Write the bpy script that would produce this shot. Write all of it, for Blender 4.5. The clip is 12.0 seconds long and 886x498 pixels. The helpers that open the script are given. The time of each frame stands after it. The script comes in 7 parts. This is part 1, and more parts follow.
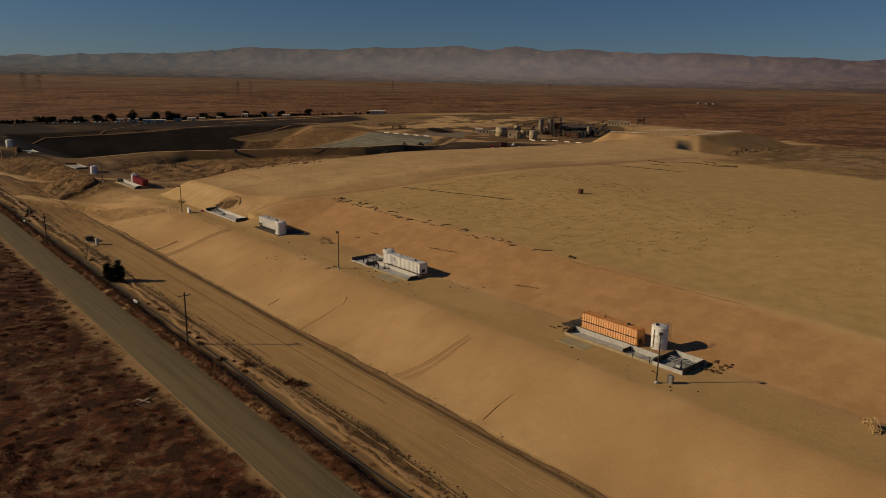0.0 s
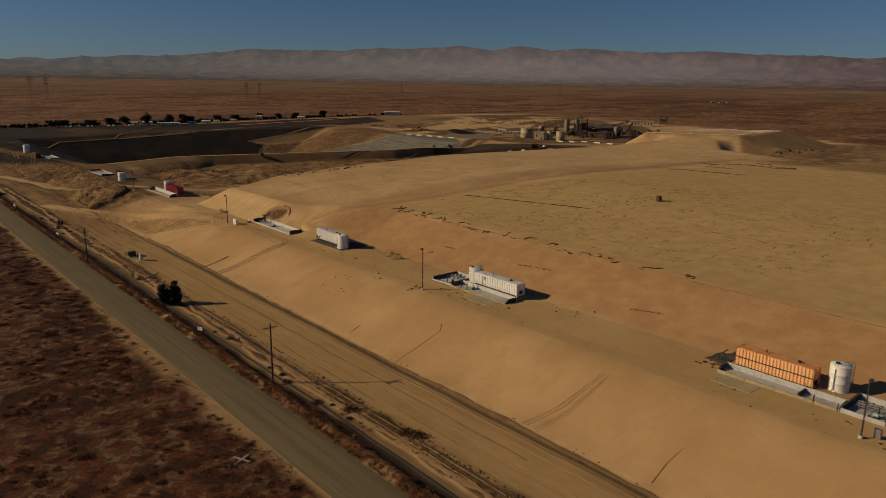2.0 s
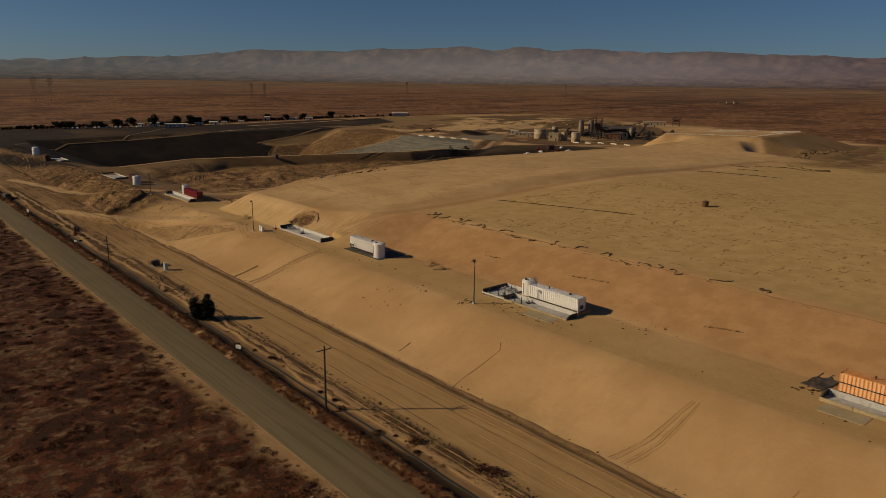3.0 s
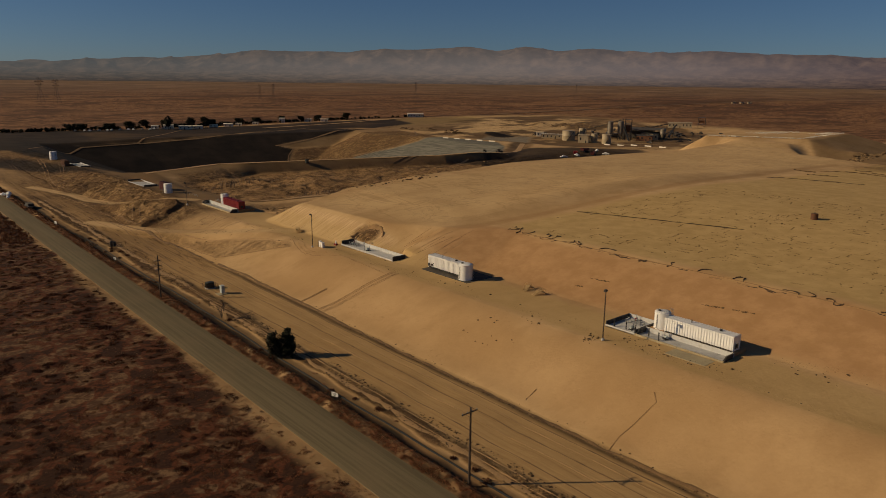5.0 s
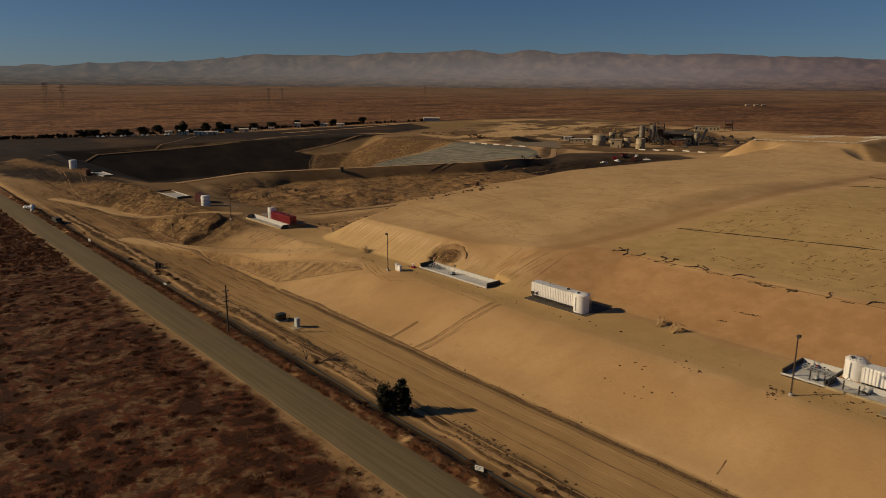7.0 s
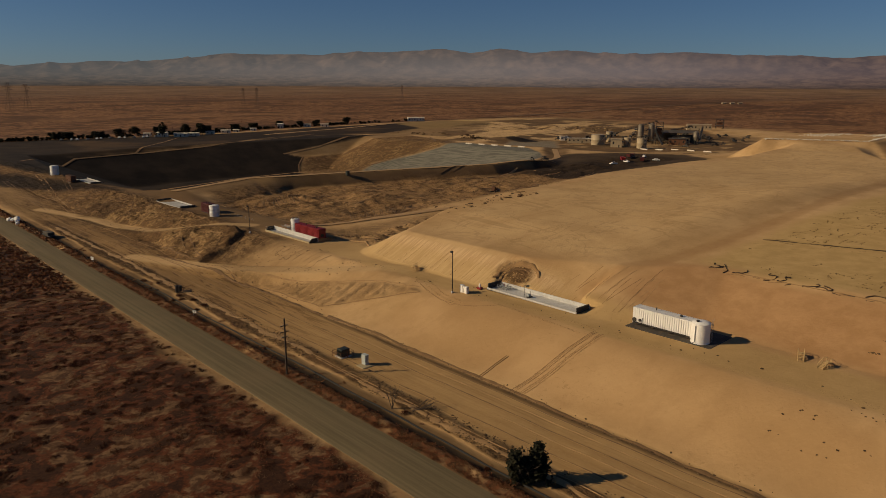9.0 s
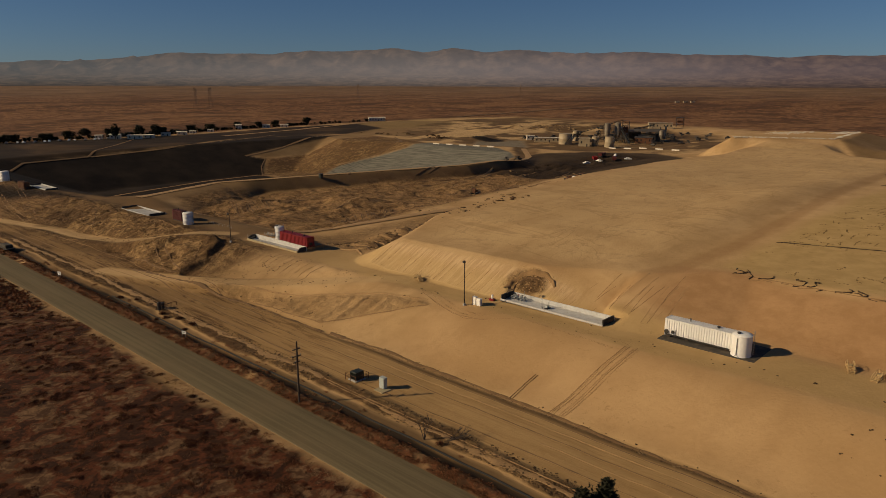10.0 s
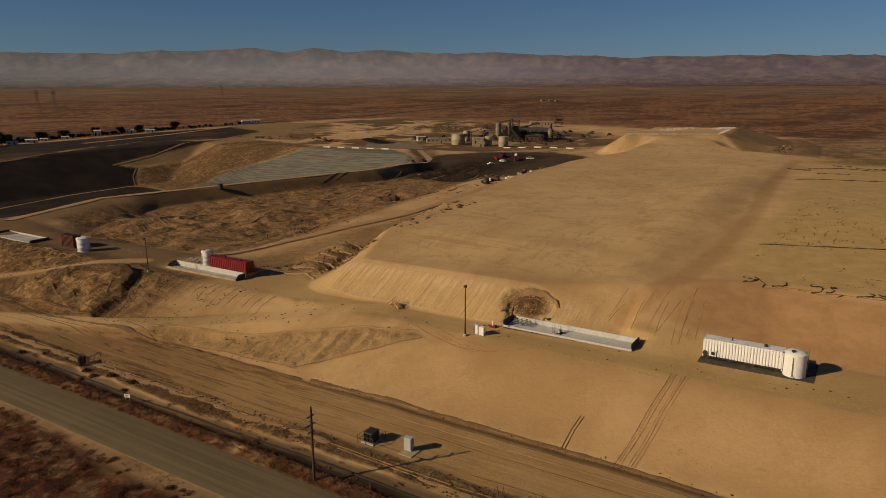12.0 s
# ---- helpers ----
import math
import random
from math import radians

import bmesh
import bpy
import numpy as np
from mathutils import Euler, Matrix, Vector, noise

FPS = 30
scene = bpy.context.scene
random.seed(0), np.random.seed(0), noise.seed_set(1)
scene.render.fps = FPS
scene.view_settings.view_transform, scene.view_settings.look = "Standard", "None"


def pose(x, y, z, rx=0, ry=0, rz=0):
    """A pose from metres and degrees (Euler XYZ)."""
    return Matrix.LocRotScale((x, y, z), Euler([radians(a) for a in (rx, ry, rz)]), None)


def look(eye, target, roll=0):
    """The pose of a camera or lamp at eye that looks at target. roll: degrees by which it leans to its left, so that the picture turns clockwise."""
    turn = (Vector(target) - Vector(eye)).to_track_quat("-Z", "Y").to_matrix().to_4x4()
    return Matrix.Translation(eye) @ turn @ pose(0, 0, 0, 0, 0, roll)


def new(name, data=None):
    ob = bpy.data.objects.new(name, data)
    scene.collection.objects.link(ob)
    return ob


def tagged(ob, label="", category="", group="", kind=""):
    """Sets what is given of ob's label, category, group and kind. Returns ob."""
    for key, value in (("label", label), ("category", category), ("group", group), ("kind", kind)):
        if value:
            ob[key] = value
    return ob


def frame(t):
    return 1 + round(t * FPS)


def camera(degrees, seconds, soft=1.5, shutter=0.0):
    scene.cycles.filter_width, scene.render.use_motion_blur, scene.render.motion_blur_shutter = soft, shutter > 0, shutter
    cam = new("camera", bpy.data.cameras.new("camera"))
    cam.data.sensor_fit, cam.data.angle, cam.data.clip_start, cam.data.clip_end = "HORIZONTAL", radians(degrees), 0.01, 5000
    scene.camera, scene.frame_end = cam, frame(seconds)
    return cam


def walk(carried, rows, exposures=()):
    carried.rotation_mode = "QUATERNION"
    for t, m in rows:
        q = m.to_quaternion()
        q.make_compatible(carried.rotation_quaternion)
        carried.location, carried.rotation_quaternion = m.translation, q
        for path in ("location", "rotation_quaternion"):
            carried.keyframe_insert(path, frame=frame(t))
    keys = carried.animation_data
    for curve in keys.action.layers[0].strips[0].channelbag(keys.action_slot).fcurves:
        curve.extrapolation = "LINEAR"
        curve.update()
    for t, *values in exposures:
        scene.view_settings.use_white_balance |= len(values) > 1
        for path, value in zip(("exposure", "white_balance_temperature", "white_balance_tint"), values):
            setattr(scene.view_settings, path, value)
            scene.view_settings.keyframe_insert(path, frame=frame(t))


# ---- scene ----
cam = camera(64.2, 12.0, 0.75, 0.3)
METRES, EYE, TILT, LEAN, TURN = 189.2, 54.5, 3.282, -4.554, -39.931
ROWS = [
    (0.0, 0.0, 0.0, 0.0, -1.02, -16.9, 3.35),
    (0.5, -0.0274, 0.0232, 0.0001, -1.02, -16.91, 3.49),
    (1.0, -0.0558, 0.0492, -0.0004, -1.01, -16.9, 3.58),
    (1.5, -0.0833, 0.0749, -0.0006, -1.0, -16.88, 3.64),
    (2.0, -0.1127, 0.1031, -0.001, -0.99, -16.86, 3.71),
    (2.5, -0.141, 0.1311, -0.0011, -0.97, -16.84, 3.74),
    (3.0, -0.1708, 0.1609, -0.0014, -0.94, -16.82, 3.78),
    (5.0, -0.2891, 0.2806, -0.0014, -0.95, -16.78, 3.9),
    (5.5, -0.3185, 0.3109, -0.0011, -0.96, -16.73, 3.94),
    (6.0, -0.3497, 0.3427, -0.0012, -0.97, -16.65, 4.01),
    (6.5, -0.3797, 0.3728, -0.0011, -0.98, -16.58, 4.06),
    (7.0, -0.411, 0.4045, -0.0012, -0.99, -16.52, 4.1),
    (7.2, -0.4229, 0.4165, -0.0013, -1.0, -16.52, 4.1),
    (8.8, -0.5187, 0.5130, -0.0022, -2.62, -16.7, 4.11),
    (9.0, -0.5304, 0.5249, -0.0023, -3.59, -16.76, 4.11),
    (9.5, -0.5588, 0.554, -0.0024, -6.77, -17.02, 4.05),
    (10.0, -0.589, 0.5856, -0.0024, -7.4, -17.07, 3.97),
    (10.5, -0.6149, 0.6164, -0.0024, -10.75, -17.35, 3.88),
    (11.0, -0.6431, 0.6494, -0.0026, -14.38, -17.59, 3.7),
    (11.5, -0.6686, 0.6826, -0.003, -16.09, -17.66, 3.6),
    (12.0, -0.6937, 0.7183, -0.0038, -18.46, -17.76, 3.47),
]
walk(cam, [(t, pose(0, 0, EYE, TILT, LEAN, TURN) @ pose(METRES * x, METRES * y, METRES * z, 90 + pitch, roll, yaw)) for t, x, y, z, yaw, pitch, roll in ROWS],
     exposures=[(0.0, -0.67), (3.0, -0.61), (6.0, -0.52), (9.0, -0.43), (12.0, -0.41)])

# ---------------------------------------------------------------- daylight: a low sun on the left, a clear hazy sky
SUN_FROM = Vector((-0.718, 0.548, 0.435)).normalized()
world = bpy.data.worlds.new("sky")
scene.world = world
world.use_nodes = True
wn = world.node_tree.nodes
sky = wn.new("ShaderNodeTexSky")
sky.sky_type = "NISHITA"
sky.sun_disc = False
sky.sun_elevation = math.asin(SUN_FROM.z)
sky.sun_rotation = math.atan2(SUN_FROM.x, SUN_FROM.y)
sky.altitude, sky.air_density, sky.dust_density, sky.ozone_density = 900, 0.82, 0.6, 6.5
wn["Background"].inputs["Strength"].default_value = 0.050
world.node_tree.links.new(sky.outputs[0], wn["Background"].inputs["Color"])
lamp = bpy.data.lights.new("sun", "SUN")
lamp.energy, lamp.angle, lamp.color = 5.0, radians(0.55), (1.0, 0.79, 0.50)
sun = new("sun", lamp)
sun.matrix_world = look((-300, 300, 300), Vector((-300, 300, 300)) - SUN_FROM)

# ---------------------------------------------------------------- the shape of the land
def sstep(v, a, b):
    k = np.clip((v - a) / (b - a), 0.0, 1.0)
    return k * k * (3 - 2 * k)


def lattice(ix, iy, seed):
    n = (ix * 374761393 + iy * 668265263 + seed * 1274126177) & 0x7FFFFFFF
    n = ((n ^ (n >> 13)) * 1274126177) & 0x7FFFFFFF
    return ((n ^ (n >> 16)) & 0xFFFF) / 65535.0


def vnoise(x, y, size, seed=0):
    """Smooth value noise from -1 to 1 with lumps of the given size."""
    u, v = np.asarray(x, float) / size, np.asarray(y, float) / size
    iu, iv = np.floor(u).astype(np.int64), np.floor(v).astype(np.int64)
    fu, fv = u - iu, v - iv
    fu, fv = fu * fu * (3 - 2 * fu), fv * fv * (3 - 2 * fv)
    a = lattice(iu, iv, seed) * (1 - fu) + lattice(iu + 1, iv, seed) * fu
    b = lattice(iu, iv + 1, seed) * (1 - fu) + lattice(iu + 1, iv + 1, seed) * fu
    return 2 * (a * (1 - fv) + b * fv) - 1


def fbm(x, y, size, seed=0, octaves=3):
    return sum(vnoise(x, y, size / 2 ** k, seed + k) / 2 ** k for k in range(octaves)) / 1.75


def near_line(x, y, pts):
    """Distance to a polyline, and how far along it (0 to 1 per leg, summed)."""
    best, along = np.full(np.shape(x), 1e9), np.zeros(np.shape(x))
    for k, ((ax, ay), (bx, by)) in enumerate(zip(pts, pts[1:])):
        dx, dy = bx - ax, by - ay
        s = np.clip(((x - ax) * dx + (y - ay) * dy) / (dx * dx + dy * dy), 0, 1)
        d = np.hypot(x - ax - s * dx, y - ay - s * dy)
        along = np.where(d < best, k + s, along)
        best = np.minimum(d, best)
    return best, along


def inside(x, y, poly):
    """Signed distance to a polygon: positive inside."""
    hit = np.zeros(np.shape(x), bool)
    for (ax, ay), (bx, by) in zip(poly, poly[1:] + poly[:1]):
        cut = ((ay > y) != (by > y)) & (x < (bx - ax) * (y - ay) / ((by - ay) or 1e-9) + ax)
        hit ^= cut
    d, _ = near_line(x, y, poly + poly[:1])
    return np.where(hit, d, -d)


def bench_z(y):
    return 7.3 - 0.007 * (np.asarray(y, float) - 70)


PLATEAU = [(131, -400)] + [(131, 60), (131, 205), (121, 222), (112, 245), (111, 290), (136, 301), (174, 306), (205, 309), (240, 315), (300, 322),
           (330, 327), (360, 325), (400, 319), (450, 322), (480, 318), (478, 286), (432, 258), (428, 150), (430, -400)]
MOUND = [(470, 341), (503, 285), (585, 288), (560, 345)]
PIT = [(106, 462), (155, 470), (200, 458), (290, 436), (345, 440), (398, 474), (404, 600), (384, 642), (402, 692), (312, 702), (190, 706), (112, 690), (96, 560)]
GULLY = [(118, 352), (135, 345), (230, 360), (330, 372), (430, 380), (445, 420), (345, 414), (286, 412), (199, 434), (153, 446), (124, 436), (114, 400)]
RAMP_NORTH = [(63, 464), (68, 442), (72, 426), (73.8, 402), (76, 383), (82, 371.5), (91, 363), (99, 353)]
RAMP = [(61, 356), (69, 330), (76, 311), (83, 296.5), (90, 285), (98, 273)]
RIDGE_ROAD = [(108, 438), (153, 455), (199, 443), (286, 420), (341, 422), (392, 452), (440, 492)]


SPOIL_BLOCK = [(73, 369), (70, 354), (69.5, 341), (71.5, 333.5), (79, 333.5), (90, 341), (91, 345), (84, 362), (78, 368)]
HEAPS = [(236, 388, 5, 2.2), (235, 380, 4, 1.8), (180, 400, 14, 2.6), (179, 384, 9, 1.6), (140, 424, 16, 2.2), (155, 415, 10, 1.5), (152, 366, 12, -1.5),
         (121, 312, 7, 2.2), (132, 317, 7, 1.8), (143, 321, 6, 2.0), (113, 304, 5, 1.4), (485, 565, 17, 5.5), (560, 640, 14, 2.0), (640, 655, 16, 2.6), (600, 625, 10, 2.0),
         (590, 790, 40, 1.0), (500, 250, 14, 2.5), (520, 238, 12, 2.0), (80, 362, 9, 1.6), (86, 350, 8, 1.2)]


EMBANKMENT = [(71, 314), (74, 293), (75, 275), (80, 269.5), (84, 264.5), (89.5, 257.5), (91, 262), (86, 275), (78.5, 294), (72.5, 314)]


def far_rise(x, y):
    r = np.hypot(x, y - 90.0)
    return 0.0112 * np.clip(r - 1250, 0, None) * sstep(r, 1150, 1700)


def height(x, y):
    x, y = np.broadcast_arrays(np.asarray(x, float), np.asarray(y, float))
    b = bench_z(y)
    plain = 2.5 * sstep(y, 350, 800) + 0.22 * fbm(x, y, 9, 3)
    z = plain * (1 - sstep(x, 36, 40) * (1 - sstep(x, 47, 49)) * (1 - sstep(y, 800, 900)))
    # the ditch beside the road, with its low bank
    near = 1 - sstep(y, 520, 620)
    z = z + near * (0.6 * np.exp(-((x - 49.2) / 0.8) ** 2) * (0.8 + 0.3 * vnoise(x, y, 4, 5)) - 0.32 * sstep(x, 50.1, 50.9) * (1 - sstep(x, 51.6, 53.0)))
    # graded slope up to the bench
    foot = 73 + 0.3 * vnoise(0 * x, y, 25, 9)
    rise = np.clip((x - foot) / (93.5 - foot), 0, 1)
    rough = sstep(y + 1.15 * (x - 79), 266, 275) * (1 - sstep(y, 600, 660))
    up = sstep(rise, -0.12, 1.1)
    z = z * (1 - up) + b * up * 1.0
    z = z + rough * sstep(x, 66, 78) * (1 - sstep(x, 92, 97)) * (0.3 + 0.7 * sstep(y, 322, 342)) * (0.5 * fbm(x, y, 8, 21) + 0.7 * vnoise(x, y, 26, 22) + 0.75 * np.abs(vnoise(x, y, 4.2, 23)) + 0.42 * np.abs(vnoise(x, y, 2.3, 24)) + 0.22 * np.abs(vnoise(x, y, 1.5, 25)))
    e = sstep(inside(x, y, EMBANKMENT), -0.3, 1.0)
    z = z + e * (0.55 * np.abs(vnoise(0.22 * x, y, 1.9, 28)) + 0.35 * np.abs(vnoise(0.3 * x, y, 1.1, 29)) - 0.3)
    z = z - 0.3 * np.exp(-((x - foot + 0.6) / 0.7) ** 2) * near
    # haul ramp to the bench
    d, s = near_line(x, y, RAMP)
    k = 1 - sstep(d, 2.6, 5.5)
    z = z * (1 - k) + k * (0.2 + 5.8 * np.clip(s / 4.6, 0, 1) ** 1.15)
    d, s = near_line(x, y, RAMP_NORTH)
    k = 1 - sstep(d, 2.5, 6.5)
    z = z * (1 - k) + k * (0.3 + 5.0 * np.clip((s - 2.6) / 3.6, 0, 1) ** 1.1)
    m = inside(x, y, SPOIL_BLOCK)
    z = z + 1.5 * sstep(m, -0.6, 2.2) * (1 + 0.3 * vnoise(x, y, 4, 27))
    # the land behind the bench: low and churned north of the fill
    north = sstep(x, 106, 125) * sstep(y, 286, 305)
    z = z * (1 - north) + north * (3.2 - 1.5 * sstep(y, 330, 400) + 2.0 * sstep(x, 300, 460) * 0.3)
    g = sstep(inside(x, y, GULLY), -6, 10)
    z = z + g * (1.9 * fbm(x, y, 24, 31) + 1.0 * np.abs(vnoise(x, y, 6.5, 33)) + 0.45 * np.abs(vnoise(0.35 * x + y, 0.2 * x - 0.3 * y, 2.6, 35)) - 1.4)
    for cx, cy, r, h in HEAPS:
        d = np.hypot(x - cx, y - cy) / r
        z = z + h * np.exp(-d * d * 1.6) * (1 + 0.25 * vnoise(x, y, r * 0.5, 37))
    # the fill: plateau with a graded face
    p = inside(x, y, PLATEAU)
    top = 13.0 + 2.6 * sstep(x, 131, 210) - 4.5 * sstep(x, 215, 400) + 0.5 * fbm(x, y, 60, 41, 2)
    top = top + 1.0 * sstep(y, 222, 236) * (1 - sstep(x, 260, 400)) - 2.6 * sstep(y, 215, 240) * (1 - sstep(x, 108, 175)) - 0.5 * np.exp(-((y - 219) / 6) ** 2) * sstep(x, 105, 130)
    top = top + sstep(y, 225, 262) * np.interp(x, [120, 140, 160, 200, 240, 300, 330, 360, 400, 440, 500], [0, 0.5, -0.8, -2.2, -1.7, -1.6, -1.2, 0, 0.6, 1.5, 2.0])
    run = np.where(y > 225, 11.0, 21.0)
    base = np.where(x < 200, np.minimum(z, b), z)
    lift = sstep(p, -1.0 * run, 1.5) if np.ndim(run) == 0 else np.clip((p + run) / (run + 1.5), 0, 1)
    lift = lift * lift * (3 - 2 * lift) * 0.35 + lift * 0.65
    z = np.where(lift > 0, z * (1 - lift) + top * lift, z)
    # the flat-topped mound beyond it
    m = inside(x, y, MOUND)
    flank = 40 - 19 * sstep(y, 296, 332)
    lift = np.clip((m + flank) / flank, 0, 1)
    z = np.maximum(z, z * (1 - lift) + 16.5 * lift)
    # pits
    z = z - np.clip(inside(x, y, PIT) / 58.0, 0, 1) * 21.5
    d, s = near_line(x, y, RIDGE_ROAD)
    k = 1 - np.clip((d - 2.2) / (6.5 + 13.0 * (1 - sstep(x, 146, 172)) * (y < 452)), 0, 1)
    z = z * (1 - k) + k * (6.2 - 4.4 * np.clip(s - 3.6, 0, 1.2))
    # yard of the plant
    yard = sstep(inside(x, y, [(440, 430), (640, 380), (760, 470), (640, 640), (430, 560)]), -5, 25)
    z = z * (1 - yard) + yard * 0.6
    # level floor under the empty basin, and the hollow scraped out behind it
    dx, dy = np.abs(x - 102.3) - 2.6, np.abs(y - 233.6) - 12.7
    k = 1 - sstep(np.maximum(dx, dy), 0.0, 1.4)
    z = z * (1 - k) + k * b
    d = np.hypot((x - 108.4) / 4.2, (y - 245.0) / 6.0)
    z = z - 0.8 * (1 - sstep(d, 0.5, 1.1)) * (1 - k)
    # the plain climbs slowly towards the mountains
    return z + far_rise(x, y)


# ---------------------------------------------------------------- materials
def nodes_of(name):
    m = bpy.data.materials.new(name)
    m.use_nodes = True
    t = m.node_tree
    return m, t, t.nodes["Principled BSDF"]


class Net:
    """Short hand for building node trees."""

    def __init__(self, tree):
        self.t = tree

    def add(self, kind, **inputs):
        n = self.t.nodes.new(kind)
        for key, value in inputs.items():
            self.put(n, key, value)
        return n

    def put(self, n, key, value):
        socket = n.inputs[int(key[1:])] if key[0] == "i" and key[1:].isdigit() else n.inputs[key]
        if isinstance(value, bpy.types.NodeSocket):
            self.t.links.new(value, socket)
        else:
            socket.default_value = value

    def coords(self, scale=(1, 1, 1), kind="Object"):
        c = self.t.nodes.new("ShaderNodeTexCoord")
        m = self.add("ShaderNodeMapping", Vector=c.outputs[kind], Scale=scale)
        return m.outputs[0]

    def noise(self, vec, scale, detail=4.0, rough=0.55, distortion=0.0):
        n = self.add("ShaderNodeTexNoise", Vector=vec, Scale=scale, Detail=detail, Roughness=rough, Distortion=distortion)
        return n.outputs["Fac"]

    def ramp(self, fac, a, b, low=0.0, high=1.0):
        n = self.add("ShaderNodeMapRange", Value=fac)
        n.interpolation_type = "SMOOTHSTEP"
        for key, v in zip(("From Min", "From Max", "To Min", "To Max"), (a, b, low, high)):
            n.inputs[key].default_value = v
        return n.outputs[0]

    def math(self, op, a, b=0.0):
        n = self.t.nodes.new("ShaderNodeMath")
        n.operation = op
        self.put(n, "i0", a), self.put(n, "i1", b)
        return n.outputs[0]

    def mix(self, fac, a, b, mode="MIX"):
        n = self.t.nodes.new("ShaderNodeMix")
        n.data_type, n.blend_type = "RGBA", mode
        for k, v in ((0, fac), (6, a), (7, b)):
            if isinstance(v, bpy.types.NodeSocket):
                self.t.links.new(v, n.inputs[k])
            else:
                n.inputs[k].default_value = (*v, 1.0) if isinstance(v, tuple) and len(v) == 3 else v
        return n.outputs[2]

    def bump(self, height, strength, distance):
        n = self.add("ShaderNodeBump", Height=height, Strength=strength, Distance=distance)
        return n.outputs[0]


def surface(name, colour, rough=0.7, metal=0.0, vary=0.25, grain=6.0, coarse=0.5, dirt=None, dirt_amount=0.0, bump=0.0, random=0.0, streak=False):
    """A painted, mineral or metal surface: tone that varies at two scales, dirt in patches or in streaks, fine relief."""
    m, t, p = nodes_of(name)
    n = Net(t)
    v = n.coords()
    fine, broad = n.noise(v, grain, 5), n.noise(v, coarse, 3)
    tone = n.math("ADD", n.math("MULTIPLY", fine, 0.5), n.math("MULTIPLY", broad, 0.5))
    lo, hi = tuple(c * (1 - vary) for c in colour), tuple(min(1.0, c * (1 + vary)) for c in colour)
    out = n.mix(n.ramp(tone, 0.3, 0.7), lo, hi)
    if random:
        info = t.nodes.new("ShaderNodeObjectInfo")
        out = n.mix(random, out, n.mix(info.outputs["Random"], lo, hi))
    if dirt:
        vec = n.coords((1, 1, 0.12)) if streak else v
        out = n.mix(n.math("MULTIPLY", n.ramp(n.noise(vec, grain * 0.45, 6, 0.65), 0.45, 0.75), dirt_amount), out, dirt)
    n.put(p, "Base Color", out)
    n.put(p, "Metallic", metal)
    n.put(p, "Roughness", n.ramp(fine, 0.2, 0.8, max(0.05, rough - 0.12), min(1.0, rough + 0.12)))
    if bump:
        n.put(p, "Normal", n.bump(fine, 0.6, bump))
    return m


def islands(name, colours, rough=0.9):
    """For joined small pieces: each takes its own tone."""
    m, t, p = nodes_of(name)
    n = Net(t)
    g = t.nodes.new("ShaderNodeNewGeometry")
    r = t.nodes.new("ShaderNodeValToRGB")
    r.color_ramp.interpolation = "LINEAR"
    for k, c in enumerate(colours):
        e = r.color_ramp.elements[k] if k < 2 else r.color_ramp.elements.new(1.0)
        e.position, e.color = k / (len(colours) - 1), (*c, 1)
    t.links.new(g.outputs["Random Per Island"], r.inputs[0])
    v = n.coords()
    n.put(p, "Base Color", n.mix(n.ramp(n.noise(v, 9.0), 0.3, 0.7, 0.0, 0.35), r.outputs[0], tuple(0.5 * c for c in colours[0])))
    n.put(p, "Roughness", rough)
    n.put(p, "Specular IOR Level", 0.15)
    return m


